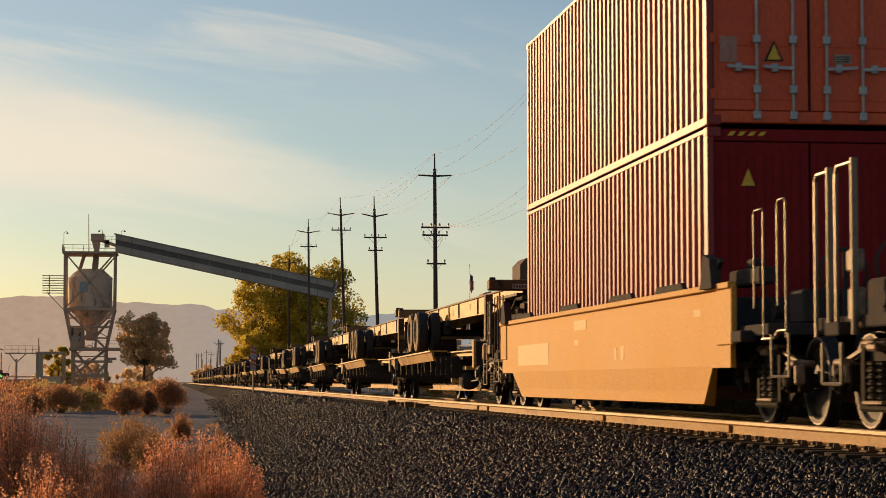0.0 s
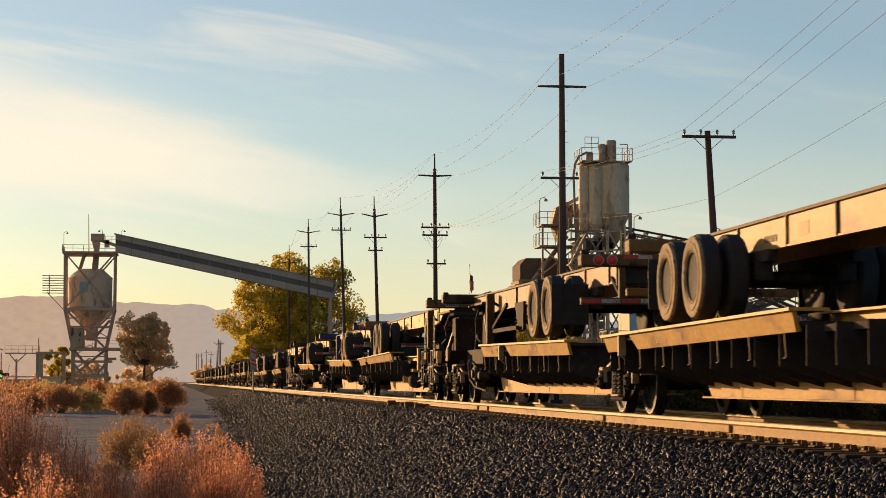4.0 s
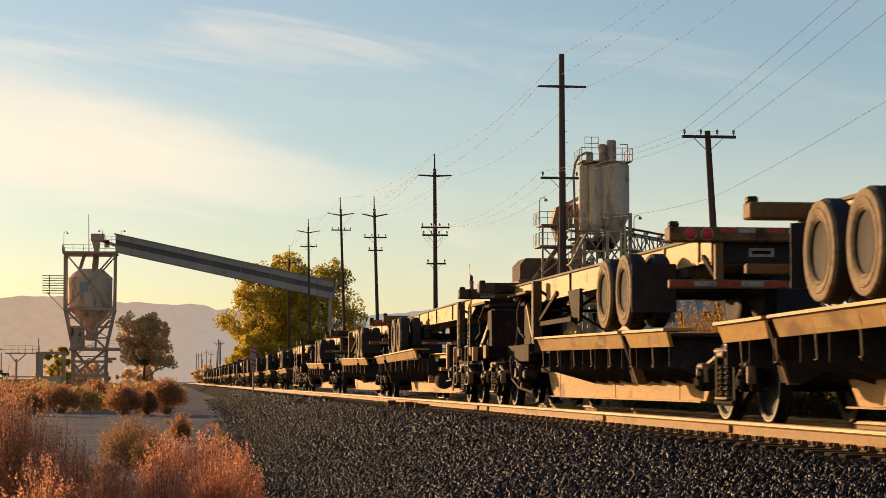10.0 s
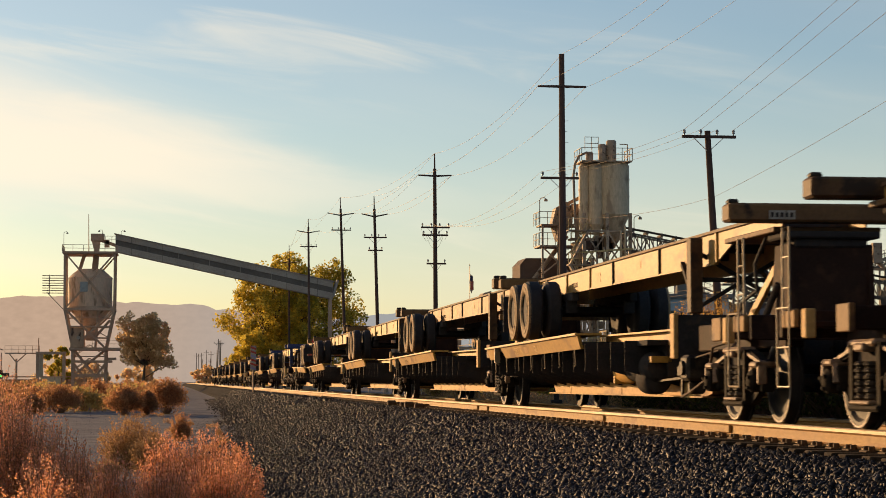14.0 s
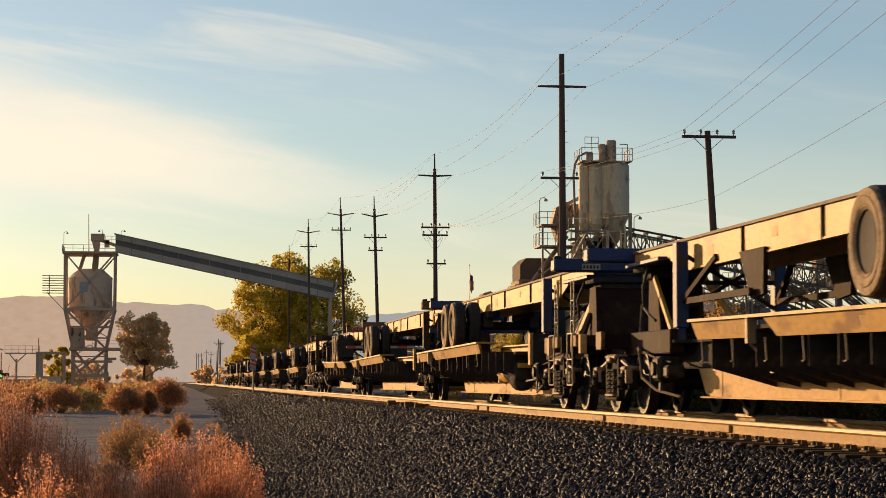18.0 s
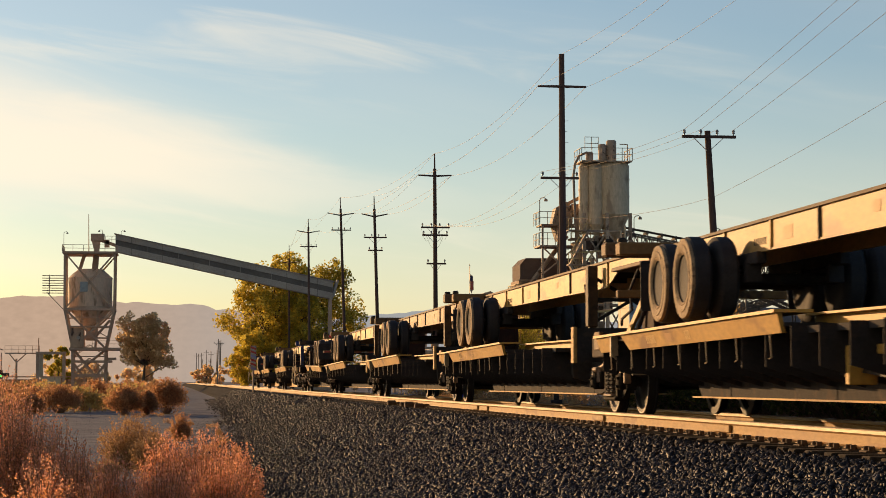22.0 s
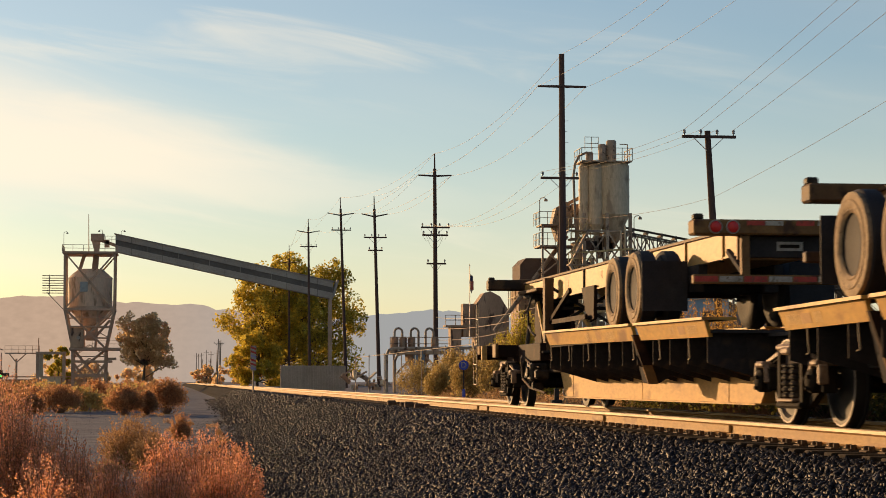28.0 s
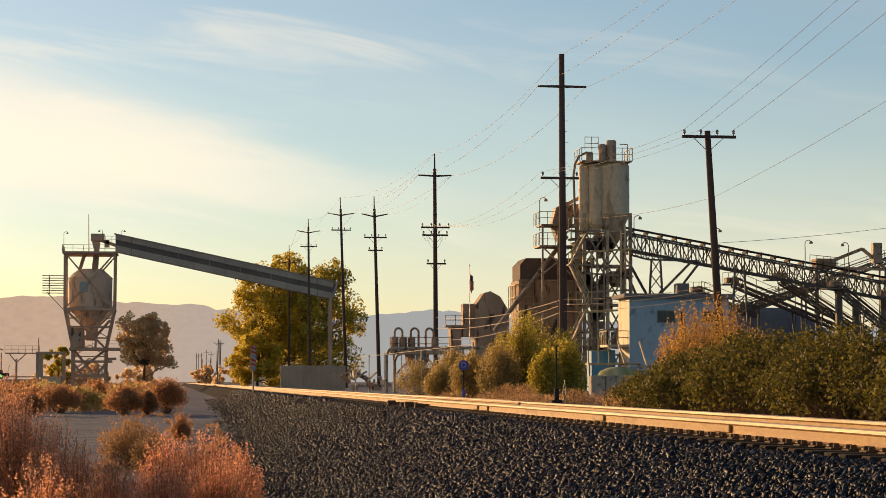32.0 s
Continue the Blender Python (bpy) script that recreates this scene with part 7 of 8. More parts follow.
def make_building():
    b = thing("plant_office", "two-storey blue-grey painted block building", "building", pose(36.6, 165, 0.7))
    W, D, H = 8.2, 4.2, 7.55
    part("front_wall", Shape().box(0, W, 0, 0.2, 0, H), BLUE_WALL, b)
    # sunlight on this side is put into its cream; the front is blue
    part("side_wall", Shape().box(-0.003, 0.2, 0.2, D, 0, H), SILO_CREAM, b, "side wall painted a sunlit cream")
    part("back_wall", Shape().box(0.2, W, D - 0.2, D, 0, H).box(W - 0.2, W, 0.2, D - 0.2, 0, H), BLUE_WALL, b)
    part("roof", Shape().box(-0.5, W + 0.3, -0.4, D + 0.3, H, H + 0.35, 0.03), ROOF_GREY, b)
    for x, z in ((2.25, 5.55), (6.0, 5.55)):
        w = part("window", Shape().box(x, x + 1.5, -0.05, 0.03, z, z + 1.0, 0.01), ROOF_GREY, b)
        part("pane", Shape().box(x + 0.08, x + 0.71, -0.07, -0.04, z + 0.08, z + 0.92), GLASS_DARK, w)
        part("pane", Shape().box(x + 0.79, x + 1.42, -0.07, -0.04, z + 0.08, z + 0.92), GLASS_DARK, w)
    part("drain_pipe", Shape().tube((4.3, -0.12, 2.4), (4.3, -0.12, 6.4), 0.09, n=6), BLACK_STEEL, b)
    part("roof_unit", Shape().box(4.2, 5.2, 1.0, 2.2, H + 0.35, H + 1.25, 0.04), ROOF_GREY, b)
    part("notice", Shape().box(0.5, 0.95, -0.04, 0.0, 1.4, 1.75).box(0.5, 0.95, -0.04, 0.0, 0.9, 1.25), WHITE_TAPE, b)
    part("balcony", Shape().box(-1.7, 0, 0.6, 3.5, 3.6, 3.8), SILO_CREAM, b)
    part("balcony_rail", handrail(Shape(), [(0, 0.6, 3.8), (-1.7, 0.6, 3.8), (-1.7, 3.5, 3.8)], 1.1, 0.05, 0.6), YELLOW_RAIL, b)
    part("side_cabin", Shape().box(-2.4, -0.4, 3.6, 5.5, 0, 3.4, 0.03), BLUE_CABIN, b, "bright blue lower cabin")
    # loading steps in front of the silos
    s = thing("access_stairs", "cream steel access platform with steep stairs", "stairs", pose(34.0, 158, 0.7))
    part("landing", Shape().box(-2.2, 1.9, 0, 1.5, 2.1, 2.25), YELLOW_RAIL, s)
    part("landing_rail", handrail(Shape(), [(-2.2, 0, 2.25), (-0.6, 0, 2.25)], 1.9, 0.06, 0.8), YELLOW_RAIL, s)
    for x in (-2.1, -0.6, 1.8):
        part("leg", Shape().bar((x, 0.1, 0), (x, 0.1, 2.1), 0.12), STEEL_GREY, s)
    for dx in (0.0, 1.7):
        part("stringer", Shape().bar((0.1 + dx, -0.1, 3.9), (1.3 + dx, -0.1, 0.0), 0.1, 0.28), SILO_CREAM, s)
    for i in range(8):
        part("tread", Shape().box(0.3 + 0.12 * i, 2.0 + 0.12 * i, -0.2, 0.2, 2.1 - 0.26 * i, 2.16 - 0.26 * i), STEEL_GREY, s)
    # concrete blocks under a striped tarpaulin
    k = thing("barrier_blocks", "row of pale concrete blocks below a striped tarp", "concrete blocks", pose(24.8, 120, 0.72))
    for i in range(5):
        part("concrete_block", Shape().box(i * 0.62 - 0.3 + (0.0 if i else -0.25), i * 0.62 + 0.28, -0.4, 0.4, 0.0, 1.15, 0.05), BLOCK_GREY, k)
    part("striped_tarp", Shape().lathe([(0.0, 1.3), (0.25, 1.15), (0.45, 0.7), (0.52, 0.02)], (1.4, 1.0, 1.15), "z", 14), TARP, k, "domed green and cream striped tarp", smooth=True)


BLUE_CABIN = surf("bright_blue_cabin_paint", (0.10, 0.30, 0.48), (0.14, 0.36, 0.55), 1, 0.6, 0, 0, 10)
BLOCK_GREY = surf("pale_concrete_block", (0.42, 0.36, 0.28), (0.55, 0.47, 0.38), 1.2, 0.9, 0, 0.2, 10, spots=(0.25, 0.2, 0.15), vary=0.2)
TARP = surf("green_cream_striped_tarp", (0.16, 0.20, 0.06), (0.52, 0.46, 0.26), 1.6, 0.8, 0, 0.1, 20, stretch=(1, 0.05, 0.05))
make_building()


def make_pipework():
    p = thing("pipe_manifold", "rusty pump manifold with looped pipes on frame", "pipework", pose(18.2, 160, 0.7))
    part("deck", Shape().box(-1.6, 3.0, -1.0, 1.0, 2.9, 3.2), RUST_PANEL, p)
    for x in (-1.2, -0.55, 0.1, 1.9):
        part("tank", Shape().lathe([(3.2, 0.25), (3.35, 0.3), (4.1, 0.3), (4.25, 0.2)], (x, -0.5, 0), "z", 12), RUST_PANEL, p, smooth=True)
    for x in (-0.9, 0.35, 1.5):
        pts = [(x - 0.3, -0.4, 3.2), (x - 0.3, -0.4, 4.6)] + [(x - 0.3 * math.cos(a), -0.4, 4.6 + 0.3 * math.sin(a)) for a in (0.5, 1.1, 1.57, 2.1, 2.7)] + [(x + 0.3, -0.4, 4.6), (x + 0.3, -0.4, 3.2)]
        part("looped_pipe", Shape().path(pts, 0.09, 8), STEEL_GREY, p, smooth=True)
    part("handrail", handrail(Shape(), [(-1.6, -1.0, 3.2), (3.0, -1.0, 3.2)], 1.0, 0.04, 0.8), RUST_PANEL, p)
    for x in (-1.3, 0.3, 1.0, 2.6):
        part("leg", Shape().bar((x, -0.8, 0), (x, -0.8, 2.9), 0.14), PIPE_BLUE if x in (0.3, 1.0) else RUST_PANEL, p)
    part("brace", Shape().bar((-1.3, -0.8, 1.2), (0.3, -0.8, 2.9), 0.12).bar((2.6, -0.8, 1.2), (1.0, -0.8, 2.9), 0.12), RUST_PANEL, p)
    part("hopper", Shape().lathe([(1.2, 0.2), (2.4, 0.9), (2.9, 0.95)], (0.6, 0.2, 0), "z", 10), RUST_PANEL, p)
    for k in range(3):
        part("low_pipe", Shape().tube((0.6, -1.2, 0.5 + 0.35 * k), (2.6, -1.2, 0.5 + 0.35 * k), 0.09, n=6), YELLOW_RAIL, p)
    m = thing("pipe_rack", "long bent blue-grey pipe rack on posts", "pipework", pose(16.6, 150, 0.7))
    part("main_pipe", Shape().path([(-1.2, 0, 0), (-1.2, 0, 2.7), (-1.05, 0, 3.05), (-0.7, 0, 3.2), (6.0, 0, 3.25)], 0.12, 8), STEEL_GREY, m, smooth=True)
    part("inner_pipe", Shape().path([(-0.6, 0, 0), (-0.6, 0, 2.3), (-0.4, 0, 2.7), (0.0, 0, 2.85), (1.2, 0, 2.85)], 0.1, 8), RUST_PANEL, m, smooth=True)
    for x in (1.0, 1.35, 3.2, 4.4):
        part("post", Shape().tube((x, 0.2, 0), (x, 0.2, 3.2), 0.09, n=8), PIPE_BLUE, m, smooth=True)
    j = thing("metal_junk", "heap of scrap machinery beside the fence", "scrap", pose(14.2, 158, 0.7))
    rng = random.Random(3)
    for i in range(26):
        a = Vector((rng.uniform(-1.5, 2.0), rng.uniform(-1, 1), rng.uniform(0, 1.2)))
        part("scrap_piece", Shape().bar(a, a + Vector((rng.uniform(-0.9, 0.9), rng.uniform(-0.5, 0.5), rng.uniform(-0.1, 0.7))), rng.uniform(0.08, 0.35), rng.uniform(0.08, 0.3)), (SILO_CREAM, STEEL_GREY, RUST_PANEL)[i % 3], j)
    w = thing("perimeter_fence", "weathered brown-grey ribbed fence along the plant", "fence", pose(0, 0, 0.68))
    for i in range(6):
        x = 10.4 + 1.04 * i
        part("fence_panel", Shape().box(x + 0.04, x + 1.0, 200.0, 200.06, 0.05, 2.36, 0.01), FENCE_GREY, w)
        for k in range(6):
            part("rib", Shape().box(x + 0.1 + 0.15 * k, x + 0.15 + 0.15 * k, 199.96, 200.0, 0.08, 2.33), FENCE_GREY, w)
        part("fence_post", Shape().box(x - 0.04, x + 0.04, 199.95, 200.1, 0, 2.46, 0.01), FENCE_GREY, w)
    c = thing("chain_fence", "thin galvanised fence posts with top rail", "fence", pose(0, 0, 0.7))
    for i in range(7):
        y = 148 - i * 9
        part("fence_post", Shape().tube((13.0 + 0.1 * i, y, 0), (13.0 + 0.1 * i, y, 2.6), 0.03, n=6), STEEL_GREY, c)
    part("top_rail", Shape().tube((13.0, 148, 2.5), (13.6, 94, 2.5), 0.018, n=5), STEEL_GREY, c)


PIPE_BLUE = surf("faded_blue_pipe", (0.16, 0.22, 0.28), (0.22, 0.28, 0.34), 2, 0.6, 0, 0, 20)
FENCE_GREY = surf("weathered_pale_tan_fence_panel", (0.44, 0.35, 0.26), (0.54, 0.44, 0.34), 0.5, 0.85, 0, 0.1, 6, vary=0.1)
make_pipework()


# ---- signs, signals and small trackside things ----
def make_trackside():
    s = thing("marker_sign", "red and white striped marker board on a post", "sign", pose(5.45, 140, 0.75))
    part("post", Shape().tube((0, 0, 0), (0, 0, 3.1), 0.06, n=8), STEEL_GREY, s)
    bd = part("board", Shape().box(-0.19, 0.19, -0.09, -0.05, 1.5, 3.15, 0.01), WHITE_TAPE, s)
    for i in range(6):
        z = 1.5 + i * 0.27
        part("stripe", Shape().prism([(-0.19, z + 0.14), (0.19, z), (0.19, z + 0.13), (-0.19, z + 0.27)], -0.098, -0.0905, "y"), RED_TAPE if i % 3 else SIGN_VIOLET, bd)
    d = thing("round_sign", "round blue sign with a white letter D", "sign", pose(11.2, 80, 0.72))
    part("post", Shape().tube((0, 0, 0), (0, 0, 1.5), 0.03, n=8), BLACK_STEEL, d)
    part("disc", Shape().lathe([(0, 0.19), (0.02, 0.19)], (0, -0.05, 1.42), "y", 20).box(-0.06, 0.06, -0.04, 0.0, 0.0, 0.5), SIGN_BLUE, d)
    cu = bpy.data.curves.new("letter", "FONT")
    cu.body, cu.size, cu.align_x, cu.align_y, cu.extrude = "D", 0.30, "CENTER", "CENTER", 0.004
    cu.materials.append(WHITE_TAPE)
    lt = new("letter", cu)
    lt.parent, lt.location, lt.rotation_euler = d, (0, -0.056, 1.42), (radians(90), 0, 0)
    m = thing("switch_stand", "dark switch stand mast beside the track", "switch stand", pose(10.2, 55, 0.72))
    part("mast", Shape().tube((0, 0, 0), (0, 0, 1.75), 0.025, n=8).box(-0.06, 0.06, -0.06, 0.06, 0.3, 0.6, 0.01), BLACK_STEEL, m)
    part("stand_base", Shape().box(-0.14, 0.14, -0.14, 0.14, 0, 0.3, 0.02).box(-0.1, 0.5, -0.25, 0.25, -0.02, 0.07), BLACK_STEEL, m)
    part("lever", Shape().path([(0.12, 0, 0.1), (0.28, 0, 0.5), (0.22, 0, 0.8), (0.18, 0, 0.5), (0.34, 0, 0.1)], 0.022, 6), PALE_BAR, m)
    fl = thing("flag_pole", "thin pole with a limp striped flag", "flag", pose(28.6, 200, 0.7))
    part("pole", Shape().tube((0, 0, 0), (0, 0, 12.2), 0.06, 0.04, 6), GALV, fl)
    flag = part("flag", Shape().prism([(0.05, 11.2), (0.32, 11.0), (0.38, 9.9), (0.2, 9.3), (0.06, 9.6)], -0.03, 0.03, "y"), WHITE_TAPE, fl, "red, white and blue striped flag")
    for i in range(4):
        part("stripe", Shape().box(0.06 + 0.09 * i, 0.11 + 0.09 * i, -0.045, -0.03, 9.65, 10.55), RED_TAPE, flag)
    part("canton", Shape().box(0.06, 0.26, -0.042, -0.03, 10.5, 11.05), CHASSIS_BLUE, flag)
    g = thing("signal_gantry", "cantilever railway signal gantry with a railed walkway", "signal", pose(-24.8, 345, 0))
    part("mast", Shape().tube((0, 0, 0), (0, 0, 5.2), 0.22, 0.16, 8).bar((0, 0, 4.6), (1.6, 0, 6.1), 0.16).bar((0, 0, 4.6), (-1.2, 0, 6.1), 0.16), TOWER_STEEL, g)
    part("walkway", Shape().box(-1.8, 3.7, -0.6, 0.6, 6.0, 6.2), TOWER_STEEL, g)
    part("handrail", handrail(Shape(), [(-1.8, -0.6, 6.2), (3.7, -0.6, 6.2)], 1.1, 0.045, 1.0), TOWER_STEEL, g)
    part("far_mast", Shape().tube((3.5, 0, 6.2), (3.5, 0, 8.6), 0.08, n=6).tube((-2.4, 0, 0.5), (-2.4, 0, 6.2), 0.1, n=6), TOWER_STEEL, g)
    part("signal_head", Shape().box(-2.65, -2.15, -0.35, -0.1, 2.0, 3.4, 0.04), BLACK_STEEL, g)
    part("green_lamp", Shape().lathe([(0, 0.17), (-0.05, 0.13)], (-2.4, -0.36, 2.4), "y", 12), GREEN_LAMP, g, "lit green signal lamp")
    a = thing("street_light", "curved street light arm over the crossing", "street light", pose(-31.5, 345, 0))
    part("arm", Shape().path([(0, 0, 0), (0, 0, 7.0), (0.8, 0, 7.8), (2.5, 0, 7.5), (4.6, 0, 6.6)], 0.09, 6), TOWER_STEEL, a)
    part("signal_cluster", Shape().box(2.0, 2.5, -0.3, 0.1, 3.6, 5.0, 0.05).box(2.8, 5.6, -0.2, 0.0, 2.4, 2.9), BLACK_STEEL, a)
    w = thing("guard_wall", "low weathered crossing wall with rail", "wall", pose(-35, 346, 0))
    for i in range(9):
        part("wall_panel", Shape().box(i * 2.4, i * 2.4 + 2.3, -0.2, 0.2, 0, 1.9, 0.03), RUST_PANEL, w)
    part("cap_rail", Shape().box(-0.2, 21.8, -0.15, 0.15, 2.2, 2.4), TOWER_STEEL, w)
    v = thing("parked_truck", "white pickup truck parked behind the hedge", "truck", pose(14.2, 40, 0.72))
    part("body", Shape().box(-1.9, 2.4, -0.9, 0.9, 0.35, 0.95, 0.08), WHITE_TAPE, v)
    part("cab", Shape().prism([(-0.9, 0.95), (1.0, 0.95), (0.6, 1.55), (-0.6, 1.55)], -0.8, 0.8, "y"), WHITE_TAPE, v)
    part("side_glass", Shape().prism([(-0.7, 1.0), (0.8, 1.0), (0.5, 1.48), (-0.52, 1.48)], -0.815, -0.8, "y"), GLASS_DARK, v)
    for x in (-1.2, 1.6):
        part("wheel", Shape().lathe([(0, 0.1), (0, 0.36), (0.22, 0.36), (0.22, 0.1)], (x, -0.9, 0.33), "y", 16), RUBBER, v, smooth=True)


SIGN_VIOLET = surf("faded_violet_stripe", (0.25, 0.22, 0.38), (0.3, 0.27, 0.44), 6, 0.6, 0, 0, 20)
SIGN_BLUE = surf("enamel_blue", (0.04, 0.06, 0.36), (0.06, 0.09, 0.44), 6, 0.4, 0, 0, 20)
GREEN_LAMP = glow("green_signal_glow", (0.04, 0.8, 0.16), 1.3)
make_trackside()


# ---- plants ----
def leaf_cloud(centres, radii, per, size, rng, long=1.6):
    """Small bent leaves (two triangles each) scattered in the shells of many clumps."""
    k = len(centres)
    c = np.repeat(np.asarray(centres, float), per, 0)
    r = np.repeat(np.asarray(radii, float), per, 0)
    n = len(c)
    d = rng.normal(size=(n, 3))
    d /= np.linalg.norm(d, axis=1)[:, None]
    p = c + d * r * (rng.random((n, 1)) ** 0.36)
    a = rng.normal(size=(n, 3))
    a /= np.linalg.norm(a, axis=1)[:, None]
    b = np.cross(a, rng.normal(size=(n, 3)))
    b /= np.linalg.norm(b, axis=1)[:, None]
    s = size * (0.6 + 0.8 * rng.random((n, 1)))
    v = np.stack([p - a * s * long / 2, p + b * s * 0.5, p + a * s * long / 2, p - b * s * 0.5], 1)
    v[:, 1] += np.cross(a, b) * s * 0.15
    v[:, 3] += np.cross(a, b) * s * 0.15
    return v.reshape(-1, 3), np.arange(4 * n).reshape(-1, 4)


def make_shrub(x, y, z, w, h, leaf, label, rng, n=160, size=0.03, per=26, spiky=True, group="", d=None, name="shrub", category="shrub", twig=None):
    """A many-stemmed shrub: thin stems that fork and carry small leaves."""
    t = thing(name, label, category, pose(x, y, z), group)
    st = Shape()
    cs, rs = [], []
    d = d or w
    for i in range(n):
        a = rng.uniform(0, 2 * math.pi)
        q = rng.random() ** 0.55
        top = Vector((q * w / 2 * math.cos(a), q * d / 2 * math.sin(a), h * (1 - 0.55 * q ** 2.2) * rng.uniform(0.72, 1.06)))
        foot = Vector((top.x * 0.25, top.y * 0.25, 0))
        mid = foot.lerp(top, 0.55) + Vector((rng.uniform(-0.06, 0.06) * w, rng.uniform(-0.06, 0.06) * w, 0.06 * h))
        st.tube(foot, mid, 0.011 * h + 0.002, 0.007 * h + 0.002, 3, False)
        st.tube(mid, top, 0.007 * h + 0.002, 0.003, 3, False)
        for k in range(5):
            f = 0.3 + 0.7 * k / 4
            p = mid.lerp(top, f) if k else mid
            cs.append(p)
            rs.append((0.10 if spiky else 0.15) * w * (1.15 - 0.6 * f))
    tagged(part("branchwork", st, twig or TWIG, t), kind="stuff")
    v, f = leaf_cloud(cs, np.array(rs)[:, None], max(1, per // 5), size, rng)
    v[:, 2] = np.maximum(v[:, 2], 0.01)
    part("foliage", raw_mesh("foliage", v, f, leaf), leaf, t)
    return t


def make_sprigs(x, y, z, w, h, leaf, label, rng, twigs=520, per=26, size=0.014, up=0.75, group="", d=None, name="shrub", category="shrub", thick=0.028, heads=None, spike=False):
    """An airy shrub of upright twigs, each set with small leaves along its length."""
    t = thing(name, label, category, pose(x, y, z), group)
    d = d or w
    a = rng.uniform(0, 2 * math.pi, twigs)
    q = rng.random(twigs) ** 0.6
    tip = np.stack([q * w / 2 * np.cos(a), q * d / 2 * np.sin(a), h * (1 - 0.42 * q ** 2.5) * (0.45 + 0.65 * rng.random(twigs) ** 0.7)], 1)
    ln = h * rng.uniform(0.25, 0.5, twigs)
    lean = np.stack([np.cos(a) * q * 0.7 + rng.normal(0, 0.25, twigs), np.sin(a) * q * 0.7 + rng.normal(0, 0.25, twigs), np.full(twigs, up)], 1)
    lean /= np.linalg.norm(lean, axis=1)[:, None]
    foot = tip - lean * ln[:, None]
    if spike:
        tip[:, 2] = h * (1 - 0.35 * q ** 3) * (0.42 + 0.66 * rng.random(twigs) ** 1.3)
        foot = tip * np.array([0.42, 0.42, 0.0]) + np.stack([np.zeros(twigs), np.zeros(twigs), tip[:, 2] * rng.uniform(0.05, 0.45, twigs)], 1)
    foot[:, 2] = np.maximum(foot[:, 2], 0.0)
    st = Shape()
    for i in range(0, twigs, 2):
        st.tube(foot[i], tip[i], 0.0035 + 0.002 * h, 0.0015, 3, False)
    for i in range(0, twigs, 9):
        st.tube((foot[i][0] * 0.2, foot[i][1] * 0.2, 0), foot[i], 0.006 + 0.004 * h, 0.004, 3, False)
    tagged(part("branchwork", st, TWIG, t), kind="stuff")
    n = twigs * per
    f = np.repeat(np.linspace(0.0, 1.0, per)[None], twigs, 0).reshape(-1, 1) + rng.uniform(-0.02, 0.02, (n, 1))
    p = np.repeat(foot, per, 0) * (1 - f) + np.repeat(tip, per, 0) * f + rng.normal(0, thick, (n, 3)) * ((1.7 - 1.45 * np.clip(f, 0, 1) ** 0.6) if spike else (1.15 - 0.8 * np.clip(f, 0, 1)))
    u = rng.normal(size=(n, 3)) + np.repeat(lean, per, 0) * 1.2
    u /= np.linalg.norm(u, axis=1)[:, None]
    b = np.cross(u, rng.normal(size=(n, 3)))
    b /= np.linalg.norm(b, axis=1)[:, None]
    s = size * rng.uniform(0.6, 1.4, (n, 1))
    v = np.stack([p - u * s, p + b * s * 0.55, p + u * s, p - b * s * 0.55], 1).reshape(-1, 3)
    v[:, 2] = np.maximum(v[:, 2], 0.005)
    quads = np.arange(4 * n).reshape(-1, 4)
    if heads:
        top = (f[:, 0] > 0.5) & (rng.random(n) < 0.75)
        part("seed_spike", raw_mesh("seed_spike", v.reshape(-1, 4, 3)[top].reshape(-1, 3), np.arange(4 * int(top.sum())).reshape(-1, 4), heads), heads, t, "paler pinkish seed heads")
        quads = np.arange(4 * int((~top).sum())).reshape(-1, 4)
        v = v.reshape(-1, 4, 3)[~top].reshape(-1, 3)
    part("foliage", raw_mesh("foliage", v, quads, leaf), leaf, t)
    return t


